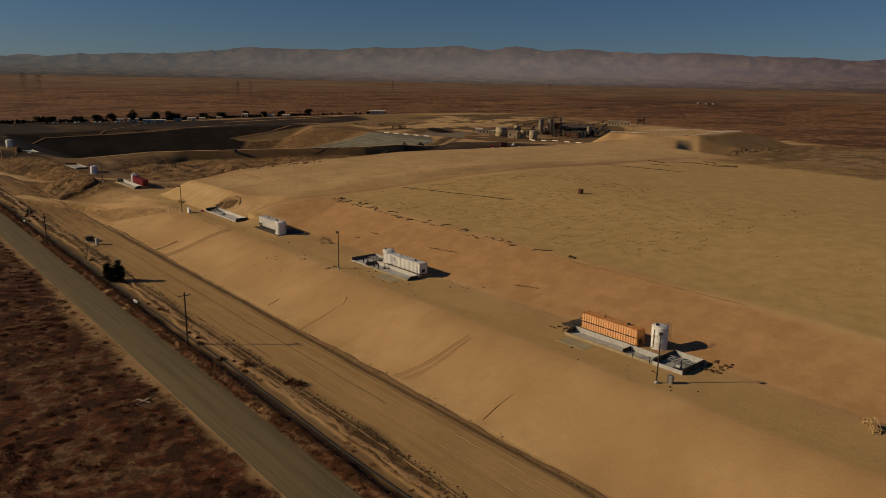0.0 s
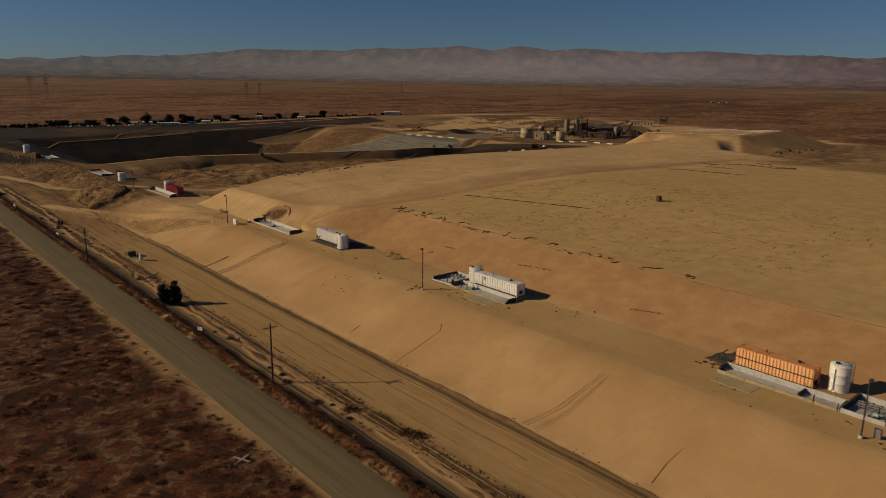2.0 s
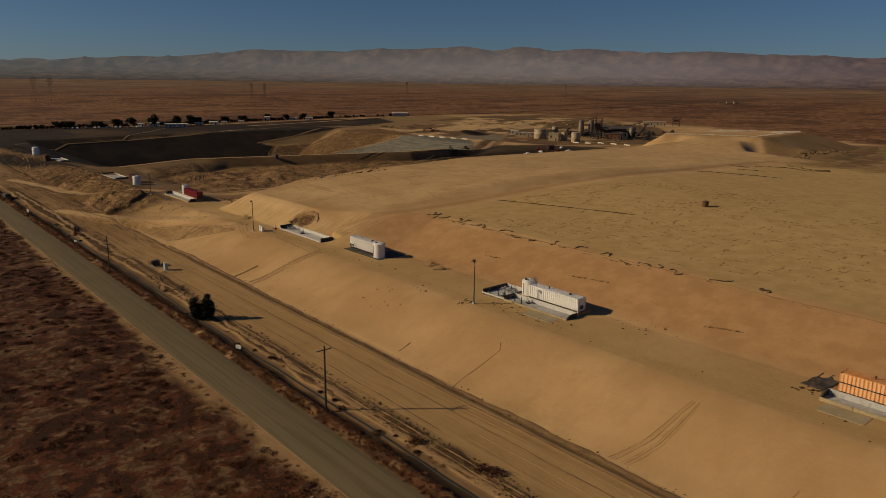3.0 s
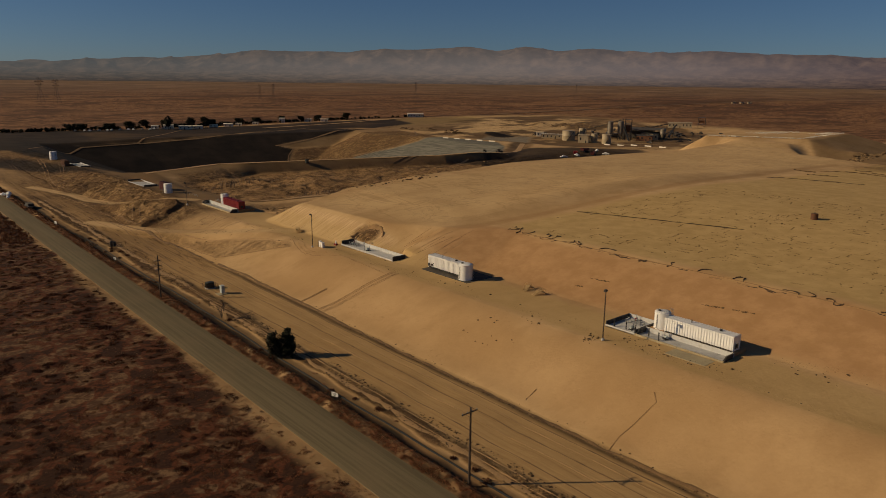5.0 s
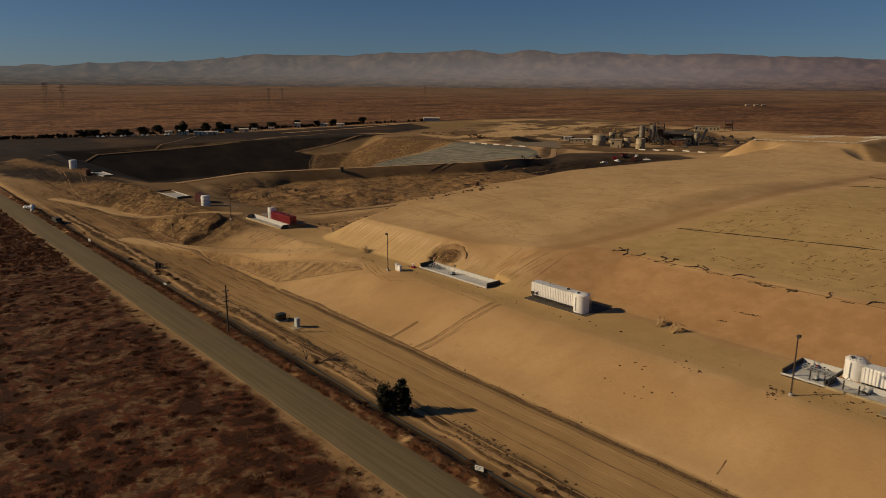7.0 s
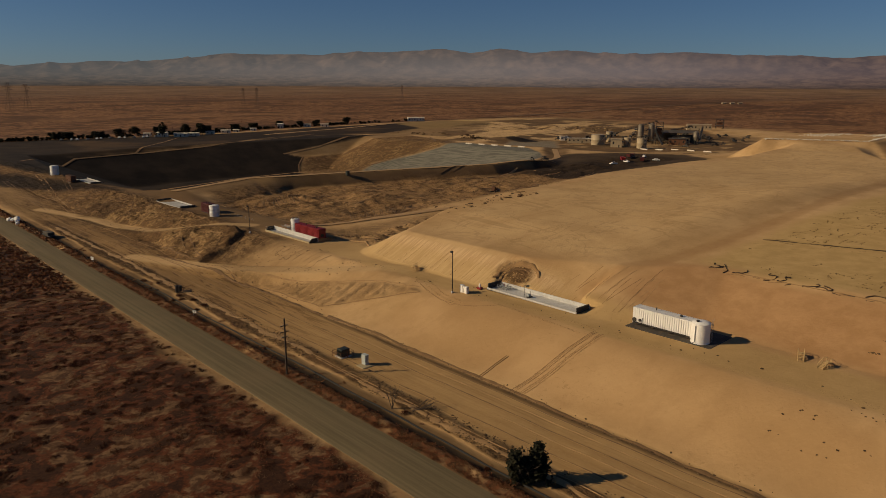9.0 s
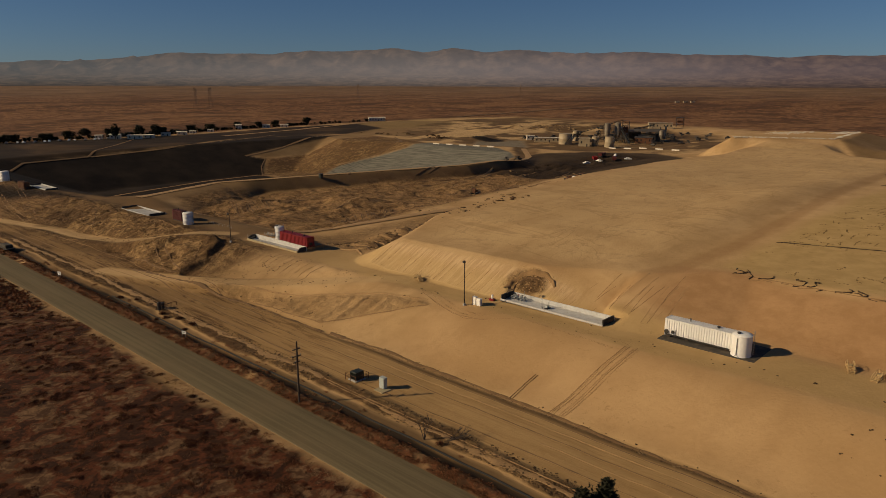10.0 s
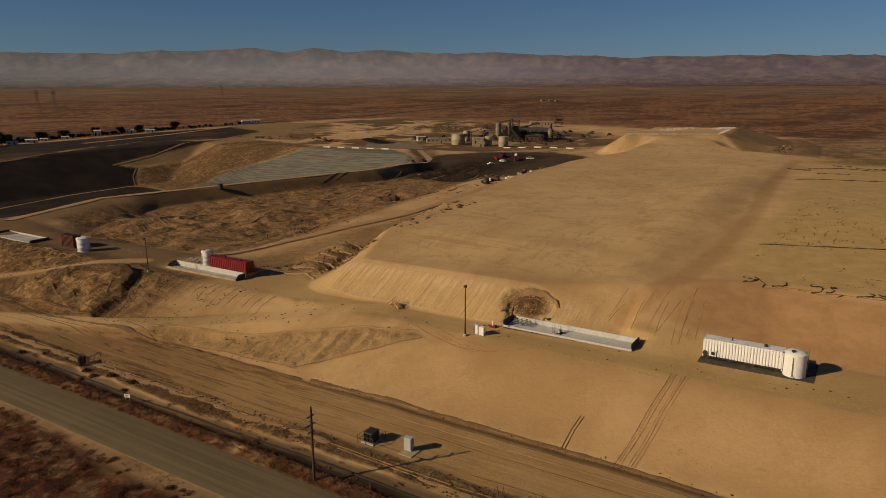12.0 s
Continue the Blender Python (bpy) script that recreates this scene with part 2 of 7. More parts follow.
def make_soil():
    """All the ground: sand, scrub plain, churned fill, liners; weights of each are stored on the sheet."""
    m, t, p = nodes_of("soil")
    n = Net(t)
    w = {}
    for name in ("cover", "fill", "cut", "tone", "haze_wear"):
        a = t.nodes.new("ShaderNodeAttribute")
        a.attribute_name = name
        s = n.add("ShaderNodeSeparateColor", Color=a.outputs["Color"])
        w[name] = s.outputs
    v = n.coords()
    along, across = n.coords((1.0, 0.012, 1.0)), n.coords((0.05, 1.0, 0.05))
    fine, mid, wide, huge = n.noise(v, 1.6, 6, 0.65), n.noise(v, 0.22, 6, 0.65), n.noise(v, 0.05, 4), n.noise(v, 0.006, 3)
    ruts, thin = n.noise(along, 0.55, 6, 0.72), n.noise(along, 3.6, 3, 0.6)
    rills = n.noise(across, 1.5, 4, 0.7)
    # graded tan earth
    out = n.mix(n.ramp(wide, 0.35, 0.68), (0.435, 0.271, 0.122), (0.55, 0.356, 0.172))
    out = n.mix(n.ramp(mid, 0.45, 0.75, 0.0, 0.4), out, (0.315, 0.188, 0.082))
    out = n.mix(n.ramp(fine, 0.5, 0.8, 0.0, 0.45), out, (0.52, 0.34, 0.165))
    out = n.mix(n.ramp(n.noise(v, 2.4, 4, 0.6), 0.66, 0.74, 0.0, 0.45), out, (0.22, 0.128, 0.054))
    out = n.mix(n.math("MULTIPLY", n.ramp(n.noise(v, 0.9, 6, 0.75, 0.6), 0.57, 0.66), n.ramp(n.noise(v, 0.035, 3), 0.48, 0.66, 0.0, 0.5)), out, (0.24, 0.138, 0.056))
    sweep = n.noise(n.coords((0.07, 0.13, 0.1)), 1.0, 7, 0.66)
    out = n.mix(n.ramp(sweep, 0.48, 0.66, 0.0, 0.32), out, (0.33, 0.195, 0.084))
    # tyre-worn tracks along the road
    lane = n.mix(n.ramp(ruts, 0.34, 0.62), (0.345, 0.210, 0.086), (0.430, 0.275, 0.118))
    worn = n.ramp(n.noise(n.coords((0.10, 0.02, 1.0)), 1.0, 3), 0.45, 0.62)
    lane = n.mix(n.math("MULTIPLY", n.ramp(thin, 0.56, 0.68, 0.0, 0.3), worn), lane, (0.17, 0.095, 0.037))
    broad = n.noise(n.coords((0.30, 0.010, 1.0)), 1.0, 5, 0.65)
    lane = n.mix(n.ramp(broad, 0.52, 0.66, 0.0, 0.5), lane, (0.215, 0.122, 0.047))
    lane = n.mix(n.ramp(mid, 0.5, 0.75, 0.0, 0.3), lane, (0.26, 0.150, 0.058))
    lane = n.mix(n.ramp(fine, 0.5, 0.75, 0.0, 0.3), lane, (0.50, 0.325, 0.155))
    lane = n.mix(n.math("MULTIPLY", w["haze_wear"][2], 0.48), lane, (0.250, 0.135, 0.050))
    scar = n.noise(n.coords((0.55, 0.035, 1.0)), 1.0, 7, 0.75, 0.8)
    lane = n.mix(n.math("MULTIPLY", n.ramp(scar, 0.51, 0.58), w["haze_wear"][2]), lane, (0.110, 0.057, 0.023))
    lane = n.mix(n.math("MULTIPLY", n.ramp(scar, 0.40, 0.34, 0.0, 0.7), w["haze_wear"][2]), lane, (0.47, 0.31, 0.14))
    out = n.mix(n.math("MULTIPLY", w["cover"][2], 0.85), out, lane)
    # reddish cut faces, pale cut faces with rills down them
    red = n.mix(n.ramp(mid, 0.35, 0.7), (0.345, 0.186, 0.080), (0.455, 0.258, 0.118))
    out = n.mix(n.math("MULTIPLY", w["cut"][0], 0.85), out, red)
    pale = n.mix(n.ramp(rills, 0.42, 0.6), (0.50, 0.325, 0.162), (0.65, 0.445, 0.240))
    steep = n.ramp(w["cut"][1], 0.5, 0.72)
    drag = n.noise(n.coords((0.035, 0.42, 0.1)), 1.0, 6, 0.72, 0.5)
    smooth_pale = n.mix(n.ramp(sweep, 0.36, 0.70), (0.600, 0.408, 0.200), (0.535, 0.352, 0.164))
    smooth_pale = n.mix(n.ramp(drag, 0.53, 0.66, 0.0, 0.45), smooth_pale, (0.37, 0.225, 0.097))
    out = n.mix(w["cut"][1], out, n.mix(steep, smooth_pale, pale))
    # olive crust of the fill's top, with dark cracks
    crust = n.mix(n.ramp(mid, 0.35, 0.7), (0.42, 0.28, 0.108), (0.54, 0.365, 0.152))
    crust = n.mix(n.ramp(n.noise(v, 0.6, 7, 0.75), 0.58, 0.70, 0.0, 0.6), crust, (0.165, 0.100, 0.038))
    out = n.mix(n.math("MULTIPLY", w["cut"][2], 0.8), out, crust)
    out = n.mix(n.math("MULTIPLY", w["tone"][2], 0.42), out, (0.285, 0.150, 0.060))
    # churned dark fill
    churn = n.mix(n.ramp(n.noise(v, 0.14, 9, 0.78, 1.2), 0.36, 0.56), (0.050, 0.026, 0.011), (0.400, 0.235, 0.104))
    churn = n.mix(n.ramp(n.noise(v, 0.55, 6, 0.72), 0.48, 0.62, 0.0, 0.6), churn, (0.085, 0.043, 0.018))
    out = n.mix(n.math("MULTIPLY", w["fill"][0], 0.92), out, churn)
    # broken embankments
    broken = n.mix(n.ramp(n.noise(v, 0.4, 8, 0.78, 0.8), 0.42, 0.60), (0.075, 0.040, 0.016), (0.37, 0.225, 0.098))
    broken = n.mix(n.ramp(wide, 0.42, 0.62, 0.0, 0.3), broken, (0.19, 0.108, 0.045))
    patch = n.noise(n.coords((0.5, 1.0, 1.0)), 0.11, 7, 0.72, 1.0)
    broken = n.mix(n.ramp(patch, 0.47, 0.56, 0.0, 0.8), broken, n.mix(n.ramp(fine, 0.4, 0.6), (0.060, 0.030, 0.013), (0.135, 0.068, 0.029)))
    broken = n.mix(n.ramp(patch, 0.40, 0.34, 0.0, 0.6), broken, (0.46, 0.295, 0.135))
    out = n.mix(n.math("MULTIPLY", w["tone"][1], n.math("SUBTRACT", 1.0, n.math("MULTIPLY", w["fill"][0], 0.65))), out, broken)
    # dim fields and stockpiles, and shade painted on the mound, spoil flanks and ditch
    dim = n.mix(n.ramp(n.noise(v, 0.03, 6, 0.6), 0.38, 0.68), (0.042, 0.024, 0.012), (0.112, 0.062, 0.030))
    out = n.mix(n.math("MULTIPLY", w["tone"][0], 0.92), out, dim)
    # curved wheel marks over worked ground
    bend = n.noise(n.coords((0.5, 0.16, 0.2)), 0.20, 3, 0.55, 0.6)
    marks = n.ramp(n.math("ABSOLUTE", n.math("SUBTRACT", bend, 0.5)), 0.004, 0.016, 1.0, 0.0)
    bend2 = n.noise(n.coords((0.3, 0.5, 0.2)), 0.16, 3, 0.55, 0.9)
    marks2 = n.ramp(n.math("ABSOLUTE", n.math("SUBTRACT", bend2, 0.47)), 0.003, 0.013, 1.0, 0.0)
    worked = n.math("MAXIMUM", n.math("MULTIPLY", w["tone"][1], 0.35), n.math("MULTIPLY", w["haze_wear"][1], 0.6))
    out = n.mix(n.math("MULTIPLY", n.math("MAXIMUM", marks, marks2), worked), out, (0.105, 0.056, 0.022))
    # black liner, also the ditch's painted shade and dark soil; grey liner
    black = n.mix(n.ramp(wide, 0.3, 0.75), (0.014, 0.010, 0.008), (0.036, 0.025, 0.017))
    out = n.mix(w["fill"][1], out, black)
    seams = n.ramp(n.noise(n.coords((0.35, 0.02, 0.1)), 3.0, 3), 0.38, 0.60)
    grey = n.mix(seams, (0.112, 0.104, 0.084), (0.190, 0.176, 0.140))
    out = n.mix(w["fill"][2], out, grey)
    # scrub plain: rust-brown brush, straw and bare patches
    clump = n.math("ADD", n.math("MULTIPLY", n.noise(v, 0.26, 5, 0.58, 0.4), 0.70), n.math("MULTIPLY", n.noise(v, 0.075, 3, 0.5), 0.30))
    tuft = n.noise(v, 2.2, 5, 0.7)
    scrub = n.mix(n.ramp(n.noise(v, 0.55, 7, 0.75, 0.6), 0.42, 0.64), (0.070, 0.034, 0.017), (0.200, 0.115, 0.058))
    scrub = n.mix(n.ramp(clump, 0.455, 0.495), scrub, n.mix(n.ramp(tuft, 0.35, 0.65), (0.062, 0.020, 0.009), (0.122, 0.040, 0.016)))
    scrub = n.mix(n.ramp(clump, 0.505, 0.545, 0.0, 0.95), scrub, n.mix(n.ramp(tuft, 0.35, 0.65), (0.024, 0.011, 0.006), (0.050, 0.021, 0.010)))
    out = n.mix(w["cover"][0], out, scrub)
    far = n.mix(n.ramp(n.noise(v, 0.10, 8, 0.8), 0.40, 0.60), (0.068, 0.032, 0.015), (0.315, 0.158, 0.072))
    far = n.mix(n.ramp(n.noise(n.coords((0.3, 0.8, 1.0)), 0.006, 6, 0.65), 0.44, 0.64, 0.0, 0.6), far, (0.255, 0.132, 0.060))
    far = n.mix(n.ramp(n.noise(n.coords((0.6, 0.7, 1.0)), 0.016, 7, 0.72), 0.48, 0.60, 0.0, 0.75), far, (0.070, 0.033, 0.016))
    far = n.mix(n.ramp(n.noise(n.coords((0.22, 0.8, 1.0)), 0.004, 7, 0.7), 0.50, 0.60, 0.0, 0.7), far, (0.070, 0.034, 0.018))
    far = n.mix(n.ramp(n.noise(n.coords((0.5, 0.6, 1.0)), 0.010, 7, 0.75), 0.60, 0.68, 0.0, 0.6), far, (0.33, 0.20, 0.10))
    # greyer and paler with distance: haze painted into the far plain
    far = n.mix(n.math("MULTIPLY", w["haze_wear"][0], 0.65), far, n.mix(n.ramp(n.noise(n.coords((0.4, 0.7, 1.0)), 0.012, 6, 0.7), 0.42, 0.62), (0.150, 0.098, 0.062), (0.280, 0.185, 0.118)))
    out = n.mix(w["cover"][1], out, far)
    n.put(p, "Base Color", out)
    n.put(p, "Roughness", 0.95)
    n.put(p, "Specular IOR Level", 0.12)
    lumps = n.math("ADD", n.math("MULTIPLY", mid, 0.5), n.math("MULTIPLY", fine, 0.22))
    lumps = n.math("ADD", lumps, n.math("MULTIPLY", n.math("ADD", n.math("MULTIPLY", ruts, 0.3), n.math("MULTIPLY", thin, 0.2)), w["cover"][2]))
    lumps = n.math("ADD", lumps, n.math("MULTIPLY", rills, n.math("MULTIPLY", steep, 0.35)))
    lumps = n.math("ADD", lumps, n.math("MULTIPLY", n.noise(v, 0.7, 6, 0.7), n.math("MULTIPLY", w["tone"][1], 5.0)))
    lumps = n.math("ADD", lumps, n.math("MULTIPLY", clump, n.math("MULTIPLY", w["cover"][0], 0.9)))
    arcs = n.noise(n.coords((0.14, 0.75, 0.2)), 1.0, 6, 0.7, 0.6)
    lumps = n.math("ADD", lumps, n.math("MULTIPLY", arcs, n.math("MULTIPLY", w["cut"][1], 1.1)))
    n.put(p, "Normal", n.bump(lumps, 0.6, 0.4))
    return m


SOIL = make_soil()
WHITE = surface("white_paint", (0.82, 0.795, 0.75), 0.45, 0, 0.06, 2.0, 0.3, (0.50, 0.40, 0.28), 0.3, streak=True)
ORANGE = surface("orange_paint", (0.72, 0.30, 0.07), 0.5, 0, 0.10, 2.0, 0.3, (0.85, 0.55, 0.30), 0.5, streak=True)
# rib colour, a paler orange than the box's body
PEACH = surface("pale_orange_paint", (0.80, 0.47, 0.24), 0.5, 0, 0.10, 2.0, 0.3, (0.72, 0.34, 0.12), 0.5, streak=True)
RED = surface("red_paint", (0.215, 0.010, 0.013), 0.45, 0, 0.12, 2.0, 0.3, (0.30, 0.10, 0.06), 0.3, streak=True)
MAROON = surface("maroon_paint", (0.10, 0.018, 0.014), 0.6, 0, 0.2)
CONCRETE = surface("concrete", (0.45, 0.44, 0.415), 0.85, 0, 0.14, 3.0, 0.25, (0.22, 0.19, 0.15), 0.6, bump=0.01)
PALE_CONCRETE = surface("pale_concrete", (0.52, 0.505, 0.475), 0.85, 0, 0.10, 3.0, 0.25, (0.32, 0.26, 0.19), 0.5, bump=0.01)
# concrete with the end walls' shade put into its colour
SHADE_CONCRETE = surface("shaded_concrete", (0.045, 0.040, 0.035), 0.85, 0, 0.3, 2.0, 0.3, (0.25, 0.19, 0.12), 0.4)
STAINED = surface("stained_concrete", (0.40, 0.39, 0.375), 0.8, 0, 0.2, 1.2, 0.2, (0.17, 0.15, 0.12), 0.7)
DARK_SOIL = surface("dark_soil", (0.15, 0.083, 0.034), 0.95, 0, 0.3, 3.0, 0.3, bump=0.03)
DARK_CRUST = surface("dark_crust", (0.052, 0.029, 0.013), 0.95, 0, 0.35, 3.0, 0.4, bump=0.03)
LOOSE_SOIL = surface("loose_soil", (0.33, 0.195, 0.082), 0.95, 0, 0.25, 3.0, 0.3, bump=0.03)
SLOPE_SOIL = surface("slope_soil", (0.37, 0.222, 0.095), 0.95, 0, 0.2, 3.0, 0.3, bump=0.03)
RUT_SOIL = surface("rut_soil", (0.255, 0.145, 0.058), 0.95, 0, 0.25, 3.0, 0.3, bump=0.03)
BLACK_PIPE = surface("black_plastic", (0.016, 0.015, 0.014), 0.85, 0, 0.2)
DUSTY_SLAB = surface("dusty_slab", (0.36, 0.29, 0.17), 0.9, 0, 0.2, 1.5, 0.3, (0.22, 0.16, 0.08), 0.6)
BLACK_PAD = surface("black_pad", (0.045, 0.038, 0.030), 0.85, 0, 0.3, 2.0, 0.4, (0.20, 0.14, 0.08), 0.5)
STEEL = surface("grey_steel", (0.30, 0.30, 0.29), 0.45, 0.6, 0.2, 5.0, 0.6, (0.16, 0.09, 0.05), 0.4)
DARK_STEEL = surface("dark_steel", (0.045, 0.040, 0.036), 0.55, 0.4, 0.3, 5.0, 0.6)
GALV = surface("galvanised", (0.24, 0.245, 0.24), 0.6, 0.3, 0.15, 8.0, 1.0)
POLE_WOOD = surface("tarred_wood", (0.055, 0.036, 0.024), 0.9, 0, 0.35, 10.0, 1.0, bump=0.01)
# pylon steel with distance haze mixed into its base colour
HAZY_STEEL = surface("hazy_steel", (0.15, 0.095, 0.065), 0.8, 0, 0.15)
PLANK = surface("new_timber", (0.50, 0.34, 0.15), 0.8, 0, 0.2, 8.0, 1.0, random=0.5)
GREEN_BOX = surface("green_enamel", (0.020, 0.025, 0.018), 0.5, 0, 0.15)
GREY_BOX = surface("grey_enamel", (0.40, 0.43, 0.41), 0.5, 0, 0.08, 3.0, 0.5, (0.25, 0.18, 0.10), 0.3)
RUBBER = surface("rubber", (0.02, 0.02, 0.02), 0.85, 0, 0.3)
GLASS = surface("dark_glass", (0.02, 0.025, 0.03), 0.12, 0, 0.1)
SIGN_WHITE = surface("sign_white", (0.80, 0.78, 0.74), 0.5, 0, 0.05)
FADED = surface("faded_board", (0.34, 0.26, 0.19), 0.8, 0, 0.2, 3.0, 0.5, (0.20, 0.12, 0.07), 0.6)
TAN_TANK = surface("tan_tank_paint", (0.40, 0.31, 0.19), 0.55, 0, 0.1, 2.0, 0.15, (0.28, 0.18, 0.10), 0.4, streak=True)
SILO_GREY = surface("silo_grey", (0.21, 0.172, 0.125), 0.55, 0.2, 0.15, 1.0, 0.1, (0.12, 0.08, 0.05), 0.6, streak=True)
RUST = surface("rust", (0.14, 0.062, 0.030), 0.85, 0.2, 0.4, 3.0, 0.4)
ROOFING = surface("dark_roofing", (0.085, 0.072, 0.058), 0.7, 0.2, 0.25, 2.0, 0.2)
STUCCO = surface("pale_stucco", (0.62, 0.55, 0.44), 0.85, 0, 0.1)
ROCK = islands("rubble", [(0.13, 0.075, 0.036), (0.30, 0.20, 0.10), (0.20, 0.125, 0.06), (0.09, 0.05, 0.026)])
CLOD = islands("dark_clods", [(0.055, 0.032, 0.016), (0.11, 0.065, 0.03), (0.16, 0.10, 0.048)])
FILL_CLOD = islands("crust_clods", [(0.115, 0.070, 0.029), (0.19, 0.118, 0.050), (0.26, 0.165, 0.070)])
SCUFF = islands("scuffed_soil", [(0.30, 0.178, 0.076), (0.40, 0.25, 0.115), (0.46, 0.29, 0.135), (0.34, 0.205, 0.09)])
PALE_RUBBLE = islands("white_rubble", [(0.62, 0.55, 0.44), (0.75, 0.70, 0.60), (0.40, 0.31, 0.20)])
BRUSH = islands("dry_brush", [(0.160, 0.060, 0.026), (0.220, 0.078, 0.032), (0.125, 0.055, 0.026), (0.25, 0.098, 0.040), (0.150, 0.080, 0.036), (0.29, 0.150, 0.068)])
DARK_BRUSH = islands("dark_dry_brush", [(0.075, 0.030, 0.015), (0.105, 0.039, 0.017), (0.060, 0.027, 0.015), (0.150, 0.054, 0.022)])
STRAW = islands("straw_grass", [(0.24, 0.135, 0.062), (0.33, 0.20, 0.095), (0.17, 0.072, 0.032), (0.38, 0.25, 0.13)])
LEAF = islands("dark_leaves", [(0.014, 0.015, 0.008), (0.026, 0.025, 0.012), (0.040, 0.036, 0.017), (0.012, 0.012, 0.007)], 0.7)
TWIG = surface("bark", (0.075, 0.052, 0.035), 0.9, 0, 0.3)


def make_road():
    m, t, p = nodes_of("worn_road")
    n = Net(t)
    v, along = n.coords(), n.coords((1.0, 0.015, 1.0))
    streak = n.noise(along, 1.3, 5, 0.7)
    out = n.mix(n.ramp(streak, 0.38, 0.62), (0.122, 0.094, 0.050), (0.168, 0.130, 0.070))
    out = n.mix(n.ramp(n.noise(v, 0.09, 4), 0.4, 0.75, 0.0, 0.5), out, (0.185, 0.130, 0.070))
    out = n.mix(n.ramp(n.noise(v, 3.0, 6, 0.7), 0.5, 0.8, 0.0, 0.35), out, (0.225, 0.170, 0.10))
    n.put(p, "Base Color", out)
    n.put(p, "Roughness", 0.9)
    n.put(p, "Specular IOR Level", 0.2)
    n.put(p, "Normal", n.bump(n.noise(v, 2.5, 5), 0.4, 0.08))
    return m


ROAD = make_road()


def make_mountain():
    """Bare rock whose emission stands in for miles of dusty haze, thinning with height."""
    m, t, p = nodes_of("bare_mountain")
    n = Net(t)
    v = n.coords()
    z = n.add("ShaderNodeSeparateXYZ", Vector=v)
    high = n.mix(n.ramp(n.noise(v, 0.008, 8, 0.65), 0.36, 0.66), (0.014, 0.012, 0.013), (0.078, 0.056, 0.044))
    low = n.mix(n.ramp(n.noise(n.coords((1.0, 1.0, 4.0)), 0.012, 8, 0.75), 0.40, 0.62), (0.030, 0.020, 0.013), (0.100, 0.066, 0.042))
    low = n.mix(n.ramp(n.noise(n.coords((1.0, 1.0, 2.0)), 0.045, 4, 0.7), 0.64, 0.72, 0.0, 0.6), low, (0.20, 0.17, 0.13))
    n.put(p, "Base Color", n.mix(n.ramp(z.outputs[2], 70, 130), low, high))
    n.put(p, "Roughness", 1.0)
    n.put(p, "Specular IOR Level", 0.0)
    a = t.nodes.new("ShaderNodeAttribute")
    a.attribute_name = "haze_glow"
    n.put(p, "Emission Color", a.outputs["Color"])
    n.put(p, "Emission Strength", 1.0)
    return m


MOUNTAIN = make_mountain()

# ---------------------------------------------------------------- the ground, one sheet to the horizon
def spaced(*legs):
    """Grid lines from (start, end, step) legs; a step below 0 grows geometrically."""
    out = []
    for a, b, s in legs:
        if s > 0:
            out += list(np.arange(a, b, s))
        else:
            k = int(-s)
            out += list(a * (b / a) ** (np.arange(k) / k)) if a > 0 else list(-((-a) * (b / a) ** (np.arange(k) / k)))
    return np.array(out)


gx = spaced((-900, -60, -14), (-60, 28, 2.5), (28, 46, 1.0), (46, 60, 0.45), (60, 64, 0.6), (64, 114, 0.5), (114, 200, 0.9), (200, 440, 2.0), (440, 640, 3.0), (640, 780, 6.0), (780, 4500, -34))
gy = spaced((-900, -60, -12), (-60, -10, 5), (-10, 245, 1.2), (245, 450, 0.6), (450, 470, 1.25), (470, 720, 2.5), (720, 900, 6.0), (900, 4500, -34))
gx, gy = np.append(gx, 4500.0), np.append(gy, 4500.0)
X, Y = np.meshgrid(gx, gy)
Z = height(X, Y)
nx, ny = len(gx), len(gy)
mesh = bpy.data.meshes.new("ground")
idx = np.arange(nx * ny).reshape(ny, nx)
quads = np.stack([idx[:-1, :-1], idx[:-1, 1:], idx[1:, 1:], idx[1:, :-1]], -1).reshape(-1, 4)
mesh.from_pydata(np.stack([X, Y, Z], -1).reshape(-1, 3).tolist(), [], quads.tolist())
mesh.shade_smooth()


BLACK_LINER = [(104, 460), (155, 470), (200, 460), (255, 470), (290, 560), (297, 641), (318, 668), (307, 677), (343, 683), (420, 692), (400, 722), (330, 734), (262, 702), (187, 697), (141, 690), (100, 715), (62, 720), (84, 640), (88, 560)]
GREY_LINER = [(323, 608), (351, 612), (376, 596), (396, 578), (420, 575), (421, 503), (400, 474), (376, 452), (340, 440), (290, 438), (255, 470), (290, 560)]
DIM_FIELD = [(96, 470), (70, 640), (141, 688), (187, 698), (262, 704), (330, 738), (434, 706), (520, 745), (560, 835), (480, 832), (310, 812), (228, 822), (156, 838), (40, 850), (26, 700), (60, 560)]
# shaded south face of the far mound, darkened by colour
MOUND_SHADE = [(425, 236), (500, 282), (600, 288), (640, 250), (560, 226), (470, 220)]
TRUCK_YARD = [(300, 372), (330, 356), (372, 345), (436, 352), (462, 392), (440, 432), (400, 456), (345, 424), (300, 410)]
LIGHT_YARD = [(430, 600), (450, 640), (520, 720), (700, 812), (830, 790), (840, 720), (760, 560), (640, 400), (560, 372), (470, 380), (440, 470)]
BROKEN = [(68, 340), (71, 330), (79, 331), (91, 340), (96, 360), (96, 480), (72, 480), (64, 430), (70, 372)]
PIT_ROAD = [(150, 610), (195, 624), (245, 638), (292, 641), (300, 630), (288, 590), (262, 520), (225, 462), (205, 446)]
